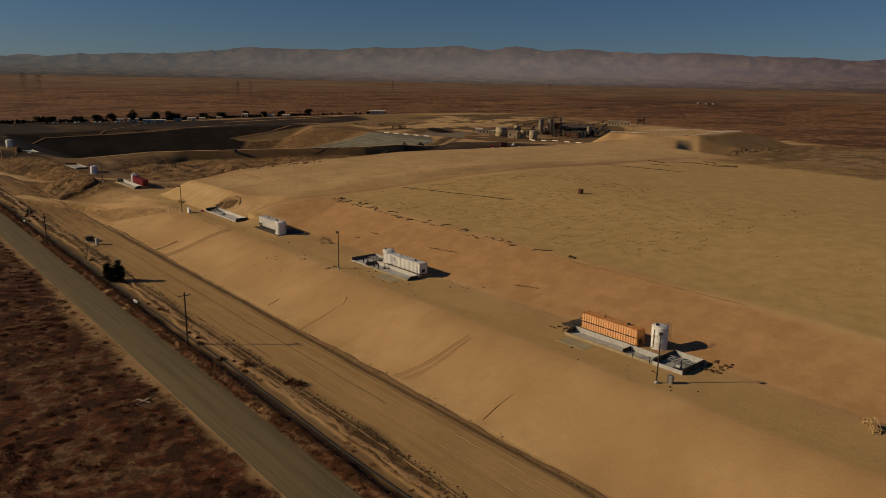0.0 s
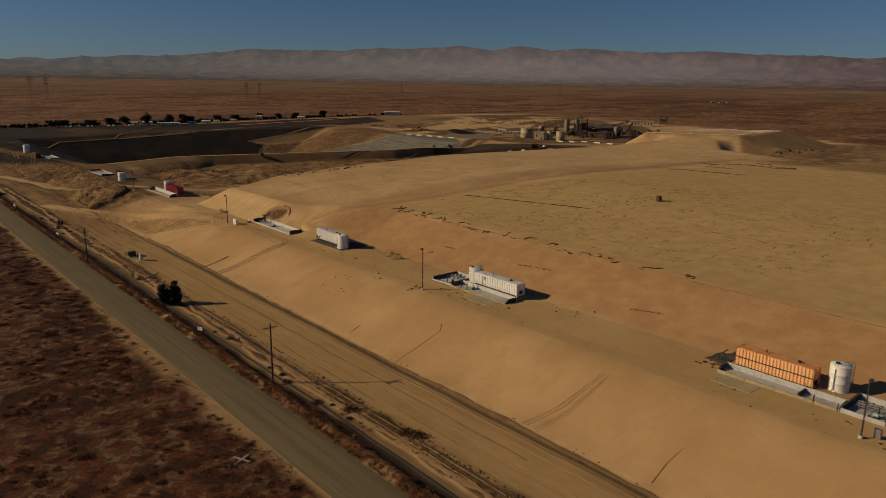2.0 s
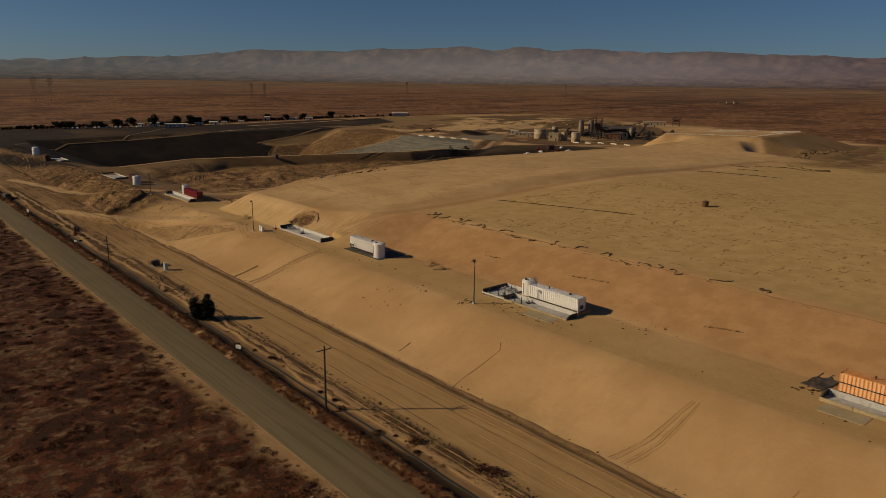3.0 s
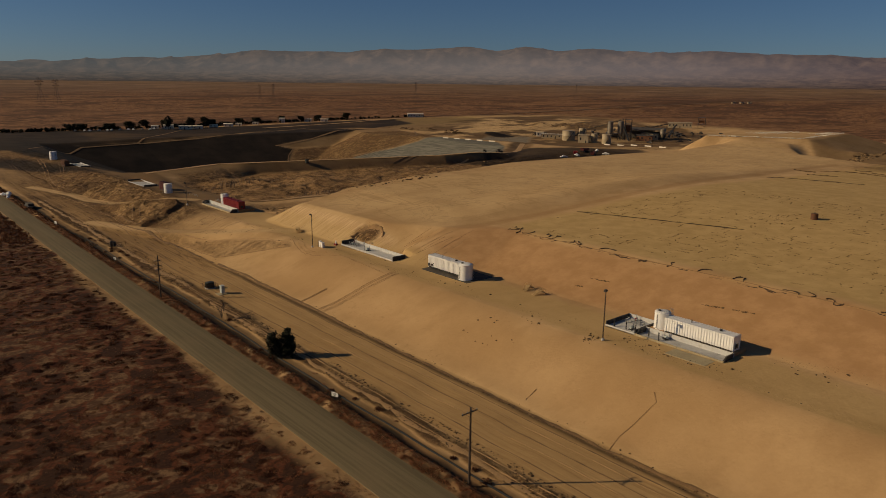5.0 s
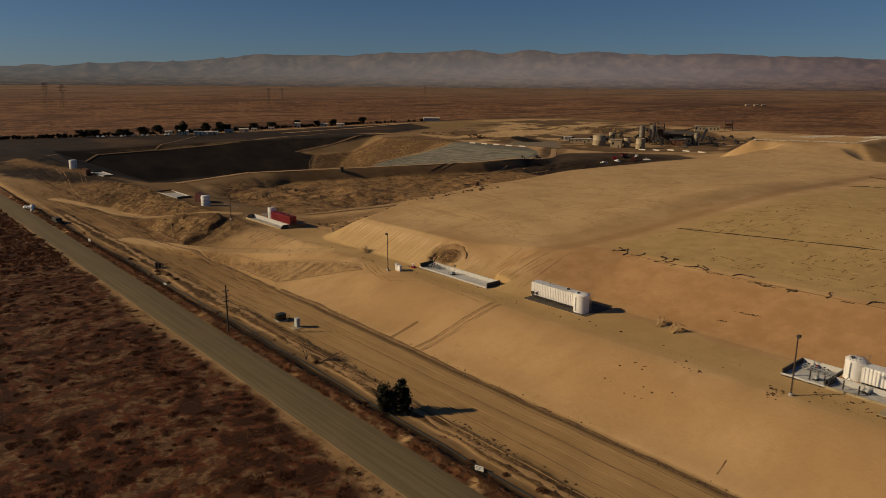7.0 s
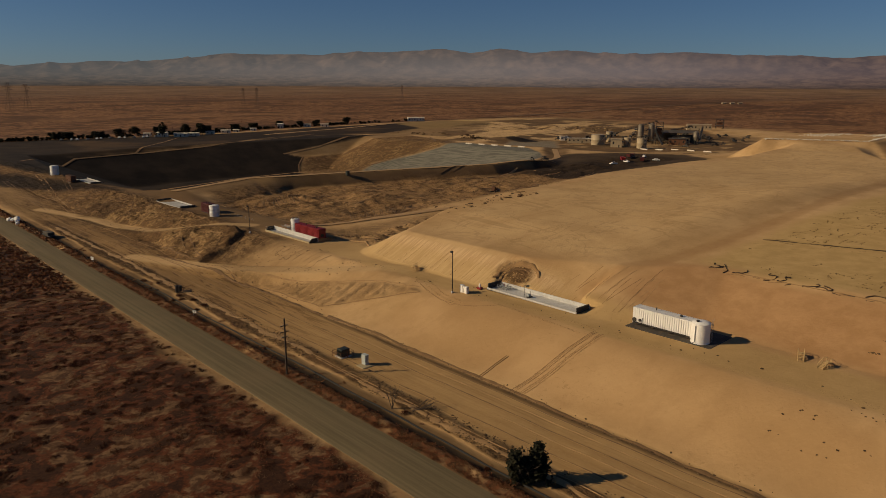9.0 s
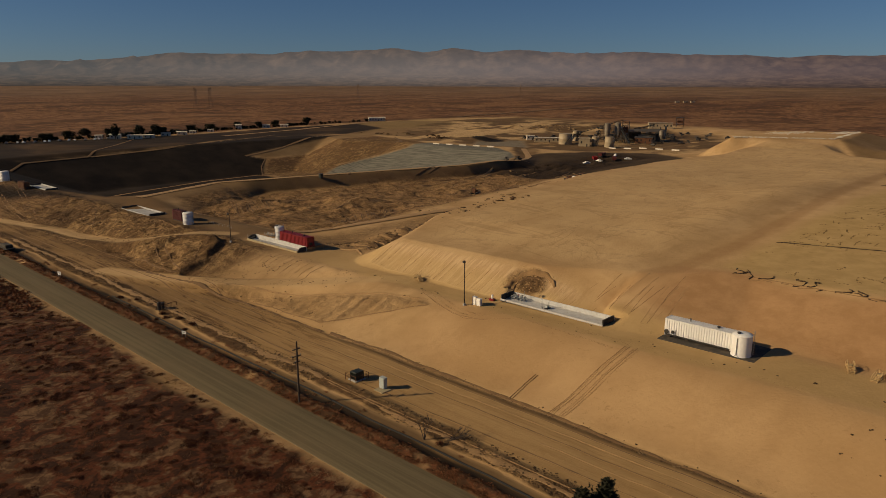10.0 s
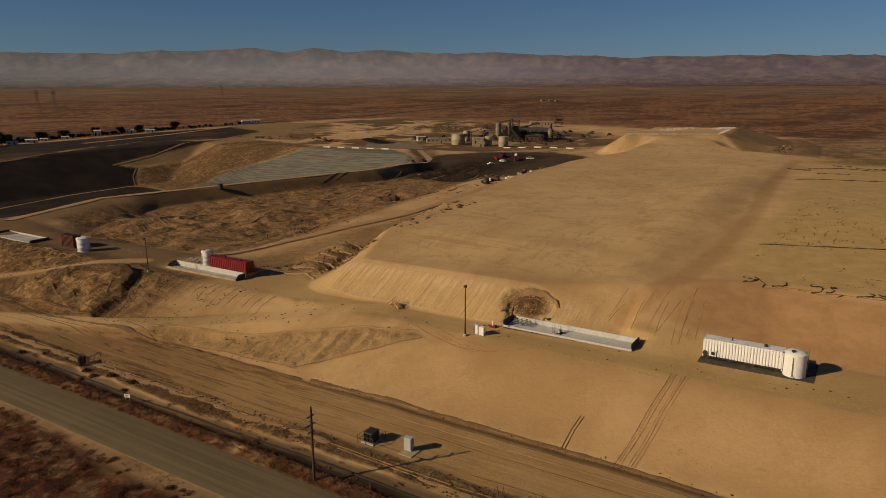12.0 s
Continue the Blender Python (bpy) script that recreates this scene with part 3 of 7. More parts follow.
TRAIL = [(96, 640), (141, 686), (187, 696), (226, 741), (262, 789)]
TRAIL_EAST = [(304, 676), (343, 682), (395, 698), (434, 702), (480, 725)]
TRAIL_MID = [(187, 696), (250, 700), (317, 717), (380, 745)]
NORTH_ROAD = [(118, 347), (146, 344), (173, 342), (199, 338), (260, 344), (330, 352)]
HAUL_BAND = [(112, 226), (130, 220), (156, 218), (200, 217.5), (272, 223), (330, 226), (400, 227)]


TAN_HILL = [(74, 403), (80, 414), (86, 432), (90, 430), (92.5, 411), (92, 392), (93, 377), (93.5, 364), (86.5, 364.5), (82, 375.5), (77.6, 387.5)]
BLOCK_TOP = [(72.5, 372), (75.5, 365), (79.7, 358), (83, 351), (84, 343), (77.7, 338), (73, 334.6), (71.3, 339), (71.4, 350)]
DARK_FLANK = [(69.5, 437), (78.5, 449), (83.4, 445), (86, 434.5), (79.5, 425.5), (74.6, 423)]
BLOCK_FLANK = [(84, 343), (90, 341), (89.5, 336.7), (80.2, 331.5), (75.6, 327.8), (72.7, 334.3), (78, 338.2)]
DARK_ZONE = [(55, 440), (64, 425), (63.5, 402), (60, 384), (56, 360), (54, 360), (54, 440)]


def covers(x, y):
    """How much of each kind of cover, or painted light and shade, lies at a place."""
    ragged = 1.6 * fbm(x, y, 6, 61) + 2.5 * fbm(x, y, 30, 63)

    def area(poly, soft=3.0, rag=0.8):
        return sstep(inside(x, y, poly) + rag * ragged, -soft, soft)

    def path(pts, half):
        d, _ = near_line(x, y, pts)
        return 1 - sstep(d + 0.25 * ragged, half * 0.7, half * 1.4)

    site = inside(x, y, [(51, -500), (51, 520), (20, 640), (100, 838), (230, 822), (310, 815), (480, 836), (560, 845), (760, 850), (850, 790), (800, 620), (760, 420), (640, 270), (620, -500)])
    west = 1 - sstep(x + 1.3 * ragged + 1.2 * vnoise(x, y, 3.0, 60), 36.4, 38.2)
    verge = sstep(x, 46.8, 47.6) * (1 - sstep(x + 0.4 * ragged, 50.2, 51.2))
    scrub = np.maximum(np.maximum(west, (0.80 - 0.42 * sstep(x + 0.6 * ragged, 37.0, 37.8)) * (1 - sstep(x, 39.0, 40.0))) * (1 - sstep(y, 420, 560)), 0.95 * verge * sstep(vnoise(x, y, 5, 64) + 0.5 * vnoise(x, y, 2, 65), -1.0, -0.4) * (1 - sstep(y, 500, 600)))
    far = np.maximum(west * sstep(y, 420, 560), sstep(-site + 3 * ragged, 0, 16) * (x > 51))
    far = np.where(x > 51, far, np.maximum(far, sstep(y, 520, 640)))
    far = np.maximum(far, 0.85 * area([(620, -400), (470, 60), (560, 150), (760, 240), (900, 300), (900, -400)], 8, 3))
    ramps = np.maximum(path(RAMP, 3.0), path(RAMP_NORTH, 2.6))
    track = sstep(x + 0.3 * ragged, 54, 56) * (1 - sstep(x + 0.3 * ragged, 71.5, 74)) * (1 - sstep(y, 460, 560))
    track = np.maximum(track, 0.42 * sstep(x + 0.5 * ragged, 93.5, 95.0) * (1 - sstep(x + 0.5 * ragged, 97.5, 99.5)) * (1 - sstep(y, 262, 290)))
    track = np.maximum(track, 0.22 * sstep(x, 93.5, 95.5) * (1 - sstep(x, 107, 110)) * (1 - sstep(y, 262, 290))) * (1 - ramps)
    dark = area(GULLY, 5, 1.0)
    liner = np.maximum(area(BLACK_LINER, 2, 0.6), 0.9 * area(TRUCK_YARD, 4, 1.5))
    grey = np.maximum(area(GREY_LINER, 1.5, 0.3), 0.8 * area([(493, 582), (505, 540), (450, 497), (426, 533)], 3, 1.0)) * (1 - path(PIT_ROAD, 3.0)) * (1 - sstep(np.exp(-((x - 485) ** 2 + (y - 565) ** 2) / 260.0), 0.2, 0.45))
    # ditch band: its shade and dark soil painted together in black
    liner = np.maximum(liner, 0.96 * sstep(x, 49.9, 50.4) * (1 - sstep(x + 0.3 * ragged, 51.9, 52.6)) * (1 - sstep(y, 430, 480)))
    liner = np.maximum(liner, 0.9 * area(DIM_FIELD, 5, 2.0) * sstep(fbm(x, y, 60, 54), -0.8, -0.1))
    heap = np.exp(-((x - 485) ** 2 + (y - 565) ** 2) / 260.0)
    liner = np.maximum(liner, sstep(heap, 0.25, 0.5))
    red = sstep(x + ragged, 108, 113) * (1 - sstep(x + ragged, 129, 133)) * (1 - sstep(y, 214, 226))
    red = np.maximum(red, 0.28 * sstep(x, 73, 76) * (1 - sstep(x, 92, 94)) * (1 - sstep(y, 250, 262)))
    red = np.maximum(red, 0.9 * area([(297, 642), (318, 668), (345, 664), (388, 664), (440, 664), (412, 603), (383, 596), (353, 610), (326, 621)], 2, 0.5) * sstep(y + 0.2 * (x - 320), 648, 668))
    red = np.maximum(red, 0.8 * np.exp(-((x - 109) ** 2 + (y - 245) ** 2) / 40.0))
    pale = 0.75 * sstep(x + 0.3 * ragged, 100.5, 102) * (1 - sstep(x + 0.5 * ragged, 109.5, 114)) * sstep(y + ragged, 222, 236) * (1 - sstep(y + ragged, 288, 297))
    pale = np.maximum(pale, 0.8 * area([(690, 160), (520, 225), (505, 214), (430, 206), (440, 150)], 6, 3))
    patch = sstep(fbm(x, y, 48, 67) + 0.6 * fbm(x, 3 * y, 26, 68) + 0.3 * vnoise(x, y, 9, 51), 0.05, 0.25)
    yard = area(LIGHT_YARD, 8, 4) * (1 - np.clip(grey + liner, 0, 1))
    pale = np.maximum(pale, 0.55 * yard * patch)
    pale = np.maximum(pale, 0.55 * ramps)
    crust = sstep(x + ragged, 131, 136) * (1 - sstep(y + 0.5 * ragged, 209, 215)) * (1 - sstep(x, 415, 430))
    pale = np.maximum(pale, 0.48 * sstep(inside(x, y, PLATEAU), 0, 14) * sstep(y, 222, 236))
    crust = np.maximum(crust, 0.9 * area([(475, 723), (564, 845), (711, 838), (640, 745)], 6, 3))
    crust = np.maximum(crust, 0.55 * sstep(x + 0.4 * ragged, 93.5, 95.5) * (1 - sstep(x + 0.4 * ragged, 106, 109)) * (1 - sstep(y, 300, 330)))
    # dim field, and the mound's shade put into the soil colour
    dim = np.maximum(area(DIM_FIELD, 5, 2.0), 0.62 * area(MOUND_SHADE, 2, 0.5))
    dim = np.maximum(dim, 0.2 * area([(300, 440), (200, 462), (255, 505), (298, 640), (322, 608), (290, 560)], 3, 0.5))
    dim = np.maximum(dim, 0.88 * yard * (1 - patch))
    dim = np.maximum(dim, 0.42 * area([(440, 430), (468, 392), (500, 372), (560, 368), (640, 380), (720, 470), (640, 600), (520, 560), (430, 560)], 8, 3.0) * sstep(fbm(x, y, 18, 66), -0.8, -0.1) * (1 - grey))
    dim = np.maximum(dim, 0.6 * area([(318, 669), (345, 666), (388, 666), (440, 664), (452, 690), (434, 703), (395, 699), (343, 684), (307, 678)], 3, 0.6))
    dim = np.maximum(dim, 0.6 * area([(434, 706), (452, 640), (560, 690), (700, 800), (650, 845), (560, 840)], 6, 3.0))
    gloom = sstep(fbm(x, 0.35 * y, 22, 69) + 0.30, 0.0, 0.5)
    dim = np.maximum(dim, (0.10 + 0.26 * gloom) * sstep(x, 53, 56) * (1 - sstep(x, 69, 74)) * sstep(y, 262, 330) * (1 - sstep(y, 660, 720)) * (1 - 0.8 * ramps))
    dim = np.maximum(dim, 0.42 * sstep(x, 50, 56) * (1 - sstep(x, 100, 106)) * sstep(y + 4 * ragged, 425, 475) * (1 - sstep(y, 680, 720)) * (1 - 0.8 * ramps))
    # the ditch's floor and sides dimmed by colour, shade included
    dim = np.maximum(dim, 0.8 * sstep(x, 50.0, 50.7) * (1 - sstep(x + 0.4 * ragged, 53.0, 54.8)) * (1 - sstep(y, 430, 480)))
    # spoil flanks darkened as shade; the low zones are dark earth
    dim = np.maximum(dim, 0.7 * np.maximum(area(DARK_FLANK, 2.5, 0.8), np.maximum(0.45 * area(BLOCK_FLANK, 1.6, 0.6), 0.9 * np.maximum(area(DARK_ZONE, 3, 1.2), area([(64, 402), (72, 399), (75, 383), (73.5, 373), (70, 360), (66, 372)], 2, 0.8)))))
    # sunlit spoil tops: the light is painted in as paler soil
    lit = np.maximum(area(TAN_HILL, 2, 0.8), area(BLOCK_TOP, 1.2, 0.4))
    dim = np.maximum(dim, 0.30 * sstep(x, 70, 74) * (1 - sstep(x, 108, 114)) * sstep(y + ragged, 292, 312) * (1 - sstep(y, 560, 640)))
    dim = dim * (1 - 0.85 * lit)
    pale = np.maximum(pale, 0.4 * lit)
    d, _ = near_line(x, y, RIDGE_ROAD)
    dim = np.maximum(dim, 0.80 * (1 - sstep(d + ragged, 6, 13)) * np.maximum(np.maximum(sstep(x, 148, 170), 0.62), y > 458) * (x > 112))
    dim = np.maximum(dim, 0.62 * sstep(x + 0.15 * ragged, 70.4, 71.6) * (1 - sstep(x, 72.6, 73.6)) * (1 - sstep(y, 255, 275)))
    dim = np.maximum(dim, 0.58 * sstep(x, 53.4, 54.6) * (1 - sstep(x + ragged, 57.5, 60.0)) * sstep(vnoise(x, y, 7, 58) + 0.4 * vnoise(x, y, 2.5, 59), -0.4, 0.3) * (1 - sstep(y, 430, 480)))
    dim = np.maximum(dim, 0.80 * sstep(x, 93, 97) * (1 - sstep(x, 112, 118)) * sstep(y + ragged, 336, 350) * (1 - sstep(y, 540, 580)) * (1 - ramps))
    relief = np.maximum(0.38 * area(EMBANKMENT, 1.2, 0.3), 0.9 * area(BROKEN, 4, 1.2) * (1 - ramps))
    relief = np.maximum(relief, np.maximum(0.9 * dark, 0.5 * sstep(x, 104, 112) * sstep(y + 0.0 * x, 296, 301) * (1 - sstep(y, 332, 342)) * (1 - sstep(x, 190, 260)) * (inside(x, y, PLATEAU) < -1)))
    relief = np.maximum(relief, 0.8 * sstep(x + ragged, 65, 72) * (1 - sstep(x, 94, 98)) * sstep(y, 318, 330) * (1 - sstep(y, 620, 680)) * (1 - ramps))
    relief = np.maximum(relief, 0.85 * sstep(x + 0.5 * ragged, 54.0, 55.0) * (1 - sstep(x + 0.5 * ragged, 57.0, 58.6)) * (1 - sstep(y, 400, 460)))
    corner = area([(292, 570), (299, 642), (320, 668), (440, 664), (428, 612), (418, 578), (396, 580), (376, 598), (351, 613), (323, 610)], 3, 1.0)
    relief, dim = np.maximum(relief, 0.85 * corner), np.maximum(dim, 0.22 * corner)
    corner = area([(395, 216), (470, 224), (640, 250), (700, 150), (450, 60), (385, 120)], 10, 4)
    dim = np.maximum(dim, 0.55 * corner * sstep(fbm(x, 1.5 * y, 24, 50) + 0.3 * vnoise(x, y, 6, 49), 0.0, 0.3))
    relief = np.maximum(relief, 0.6 * corner)
    scrape = 1 - sstep(np.hypot((x - 108.2) / 4.0, (y - 245.0) / 5.8) + 0.35 * fbm(x, y, 5, 57), 0.6, 1.05)
    relief, dim = np.maximum(relief, 0.9 * scrape), np.maximum(dim, 0.4 * scrape * sstep(vnoise(x, y, 3, 56), -0.5, 0.4))
    band = 0.95 * path(HAUL_BAND, 2.3)
    # distance haze put into the far soil's colour, and ground marked by wheels
    haze_wear = sstep(np.hypot(x, y - 90) + 120 * fbm(x, y, 500, 52), 1500, 3200)
    wheeled = np.maximum(0.8 * yard, 0.35 * sstep(inside(x, y, PLATEAU), 0, 14) * sstep(y, 222, 236))
    scarred = 0.12 + 0.88 * sstep(y, 235, 300)
    return (scrub, far, track), (dark, liner, grey), (red, pale, crust), (dim, relief, band), (haze_wear, wheeled, scarred)


for name, triple in zip(("cover", "fill", "cut", "tone", "haze_wear"), covers(X, Y)):
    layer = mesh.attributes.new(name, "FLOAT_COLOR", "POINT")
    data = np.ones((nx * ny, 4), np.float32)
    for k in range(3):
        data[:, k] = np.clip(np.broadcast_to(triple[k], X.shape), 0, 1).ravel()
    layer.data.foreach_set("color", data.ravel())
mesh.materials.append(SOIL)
tagged(new("ground", mesh), "tan graded earth, rusty scrub plain and dark pits", "ground", kind="structure")


def sheet(name, xs, ys, zfun, material, label, category):
    xx, yy = np.meshgrid(xs, ys)
    zz = zfun(xx, yy)
    k = np.arange(xx.size).reshape(xx.shape)
    q = np.stack([k[:-1, :-1], k[:-1, 1:], k[1:, 1:], k[1:, :-1]], -1).reshape(-1, 4)
    me = bpy.data.meshes.new(name)
    me.from_pydata(np.stack([xx, yy, zz], -1).reshape(-1, 3).tolist(), [], q.tolist())
    me.materials.append(material)
    return tagged(new(name, me), label, category, kind="structure")


def road_z(x, y):
    k = (x - 43.3) / 3.8
    return height(0 * x + 43.3, y) + 0.10 + 0.14 * (1 - k * k) - 0.3 * (np.abs(k) > 1.045)


ROAD_X = np.array([39.26, 39.4, 40.2, 41.4, 42.7, 44.0, 45.3, 46.4, 47.2, 47.34])
ROAD_Y = np.arange(-120, 660, 3.0)
road = sheet("road", ROAD_X, ROAD_Y, road_z, ROAD, "worn dusty two-lane road with pale wheel tracks", "road")

# ---------------------------------------------------------------- far mountains round the plain
az = np.radians(np.linspace(-12, 112, 900))
rr = np.concatenate([np.linspace(3300, 3900, 10)[:-1], np.linspace(3900, 4880, 84)])
AZ, RR = np.meshgrid(az, rr)
crest = np.interp(np.degrees(az), [-12, 5, 9.5, 14.6, 20, 24, 26.3, 29.6, 33.5, 36.2, 38, 39.6, 42.6, 44.9, 47.2, 49.7, 51.8, 54.4, 58.5, 61, 65, 68, 72, 79, 89, 112],
                  [120, 134, 141, 157, 174, 200, 222, 229, 227, 246, 241, 253, 266, 247, 270, 248, 260, 247, 235, 244, 227, 218, 212, 216, 194, 170])
MX, MY = RR * np.sin(AZ) - 10, RR * np.cos(AZ) + 90
foot = far_rise(MX, MY)
across = 4500 * AZ
spur = 1 - 2.2 * np.abs(fbm(across + 90 * vnoise(MX, MY, 300, 70), 0.45 * RR, 330, 71, 4))
knobs = 1 - 2.0 * np.abs(fbm(across + 40 * vnoise(MX, MY, 120, 73), 0.8 * RR, 120, 75, 3))
k = np.clip((RR - 3900) / 830, 0, None)
rise = 0.16 * np.clip(k, 0, 1) + 0.34 * sstep(k, 0.05, 0.8) + 0.50 * sstep(k, 0.4, 1.0)
lumpy = rise * (1 - sstep(k, 1.0, 1.15) * 0.12)
MZ = foot + (crest - 45) * lumpy + (27 * (spur - 0.45) + 16 * (knobs - 0.5)) * sstep(k, 0.42, 0.85) * (1 - 0.70 * sstep(k, 0.84, 1.0)) + 4 * sstep(RR, 3500, 3900) * fbm(MX, MY, 160, 77)
MZ = np.where(RR <= 3310, foot - 8, MZ + 0.6)
me = bpy.data.meshes.new("mountains")
q = np.arange(AZ.size).reshape(AZ.shape)
q = np.stack([q[:-1, :-1], q[1:, :-1], q[1:, 1:], q[:-1, 1:]], -1).reshape(-1, 4)
me.from_pydata(np.stack([MX, MY, MZ], -1).reshape(-1, 3).tolist(), [], q.tolist())
me.shade_smooth()
# distance haze as emission colour, set by bearing and height
haze_glow = np.ones((AZ.size, 4), np.float32)
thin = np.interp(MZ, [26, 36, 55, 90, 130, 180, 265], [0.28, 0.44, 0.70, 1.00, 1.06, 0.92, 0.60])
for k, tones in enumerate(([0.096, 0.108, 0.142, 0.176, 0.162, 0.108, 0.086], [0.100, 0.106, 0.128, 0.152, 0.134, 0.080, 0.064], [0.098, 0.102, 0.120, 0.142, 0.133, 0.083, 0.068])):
    haze_glow[:, k] = (np.interp(np.degrees(AZ), [5, 18, 30, 45, 58, 72, 100], tones) * thin).ravel()
layer = me.attributes.new("haze_glow", "FLOAT_COLOR", "POINT")
layer.data.foreach_set("color", haze_glow.ravel())
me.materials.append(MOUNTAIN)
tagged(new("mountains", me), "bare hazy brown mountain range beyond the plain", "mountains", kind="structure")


def strip(name, pts, half, lift, material, label, category, step=25):
    """A flat band laid over the ground along a line."""
    out = []
    for (ax, ay), (bx, by) in zip(pts, pts[1:]):
        n = max(2, int(math.hypot(bx - ax, by - ay) / step))
        out += [(ax + (bx - ax) * k / n, ay + (by - ay) * k / n) for k in range(n)]
    P = np.array(out + [pts[-1]], float)
    d = np.gradient(P, axis=0)
    d /= np.linalg.norm(d, axis=1)[:, None]
    side = np.stack([-d[:, 1], d[:, 0]], 1) * (half * (1 + 0.3 * vnoise(P[:, 0], P[:, 1], 14, 55)))[:, None]
    V = [np.column_stack([Q, height(Q[:, 0], Q[:, 1]) + lift]) for Q in (P - side, P, P + side)]
    V[1][:, 2] += 0.3 * lift
    n = len(P)
    me = bpy.data.meshes.new(name)
    me.from_pydata(np.concatenate(V).tolist(), [], [(r * n + k, r * n + k + 1, (r + 1) * n + k + 1, (r + 1) * n + k) for r in (0, 1) for k in range(n - 1)])
    me.materials.append(material)
    return tagged(new(name, me), label, category, kind="structure")


for name, pts, half in (("pit_road", PIT_ROAD, 1.5), ("pit_trail", TRAIL, 0.7), ("pit_trail", TRAIL_EAST, 0.9), ("pit_trail", TRAIL_MID, 0.7)):
    strip(name, pts, half, 0.25, RUT_SOIL, "narrow pale dirt road across the dark pit", "road", 5.0)
strip("ridge_road", RIDGE_ROAD, 2.0, 0.2, SLOPE_SOIL, "narrow pale dirt road along the ridge", "road", 3.0)
strip("north_road", NORTH_ROAD, 2.2, 0.25, SLOPE_SOIL, "narrow pale dirt road below the fill", "road", 3.0)
strip("far_road", [(778, 867), (1125, 927), (1469, 934), (1775, 922), (2075, 867), (2464, 727), (2900, 560)], 5.0, 0.6, DARK_SOIL, "dark straight road far across the plain", "road")
for pts in ([(2290, 1632), (2738, 1318), (3160, 1097)], [(2394, 700), (2680, 490), (2700, 380)]):
    strip("pale_field", pts, 16.0, 0.5, LOOSE_SOIL, "pale strip of bare ground far across the plain", "field", 60)
strip("border_road", [(338, 768), (439, 790), (601, 852), (761, 846), (941, 770)], 3.5, 0.4, LOOSE_SOIL, "pale dirt road along the site's far border", "road")

# ---------------------------------------------------------------- tools for building things
def hz(x, y):
    return float(height(x, y))


def thing(name, x, y, z=None, turn=0.0, label="", category="", group="", kind=""):
    ob = new(name)
    ob.empty_display_size = 0.3
    ob.matrix_world = pose(x, y, hz(x, y) if z is None else z, 0, 0, turn)
    return tagged(ob, label, category, group, kind)


def part(name, bm, material, parent, label="", smooth=False):
    me = bpy.data.meshes.new(name)
    bmesh.ops.recalc_face_normals(bm, faces=bm.faces)
    bm.to_mesh(me)
    bm.free()
    if smooth:
        me.shade_smooth()
        me.set_sharp_from_angle(angle=radians(35))
    me.materials.append(material)
    ob = new(name, me)
    ob.parent = parent
    return tagged(ob, label) if label else ob


def again(ob, x, y, z, turn=0.0):
    """Another part with the same mesh under the same thing."""
    o = ob.copy()
    scene.collection.objects.link(o)
    o.parent = ob.parent
    o.matrix_local = pose(x, y, z, 0, 0, turn)
    return o


def block(bm, x0, x1, y0, y1, z0, z1, bevel=0.0):
    made = bmesh.ops.create_cube(bm, size=1.0, matrix=Matrix.Translation(((x0 + x1) / 2, (y0 + y1) / 2, (z0 + z1) / 2)) @ Matrix.Diagonal((x1 - x0, y1 - y0, z1 - z0, 1)))
    if bevel:
        edges = list({e for v in made["verts"] for e in v.link_edges})
        bmesh.ops.bevel(bm, geom=edges, offset=bevel, segments=1, affect="EDGES")
    return bm


def tube(bm, a, b, r0, r1=None, sides=10, caps=True):
    a, b = Vector(a), Vector(b)
    d = b - a
    m = Matrix.Translation((a + b) / 2) @ d.to_track_quat("Z", "Y").to_matrix().to_4x4()
    bmesh.ops.create_cone(bm, cap_ends=caps, segments=sides, radius1=r0, radius2=r0 if r1 is None else r1, depth=d.length, matrix=m)
    return bm


def lathe(bm, rings, sides=28, x=0.0, y=0.0):
    """A turned body from (radius, z) rings."""
    loops = []
    for r, z in rings:
        loops.append([bm.verts.new((x + r * math.cos(2 * math.pi * k / sides), y + r * math.sin(2 * math.pi * k / sides), z)) for k in range(sides)])
    for p, q in zip(loops, loops[1:]):
        for k in range(sides):
            bm.faces.new((p[k], p[(k + 1) % sides], q[(k + 1) % sides], q[k]))
    bm.faces.new(loops[0][::-1])
    bm.faces.new(loops[-1])
    return bm


def B():
    return bmesh.new()


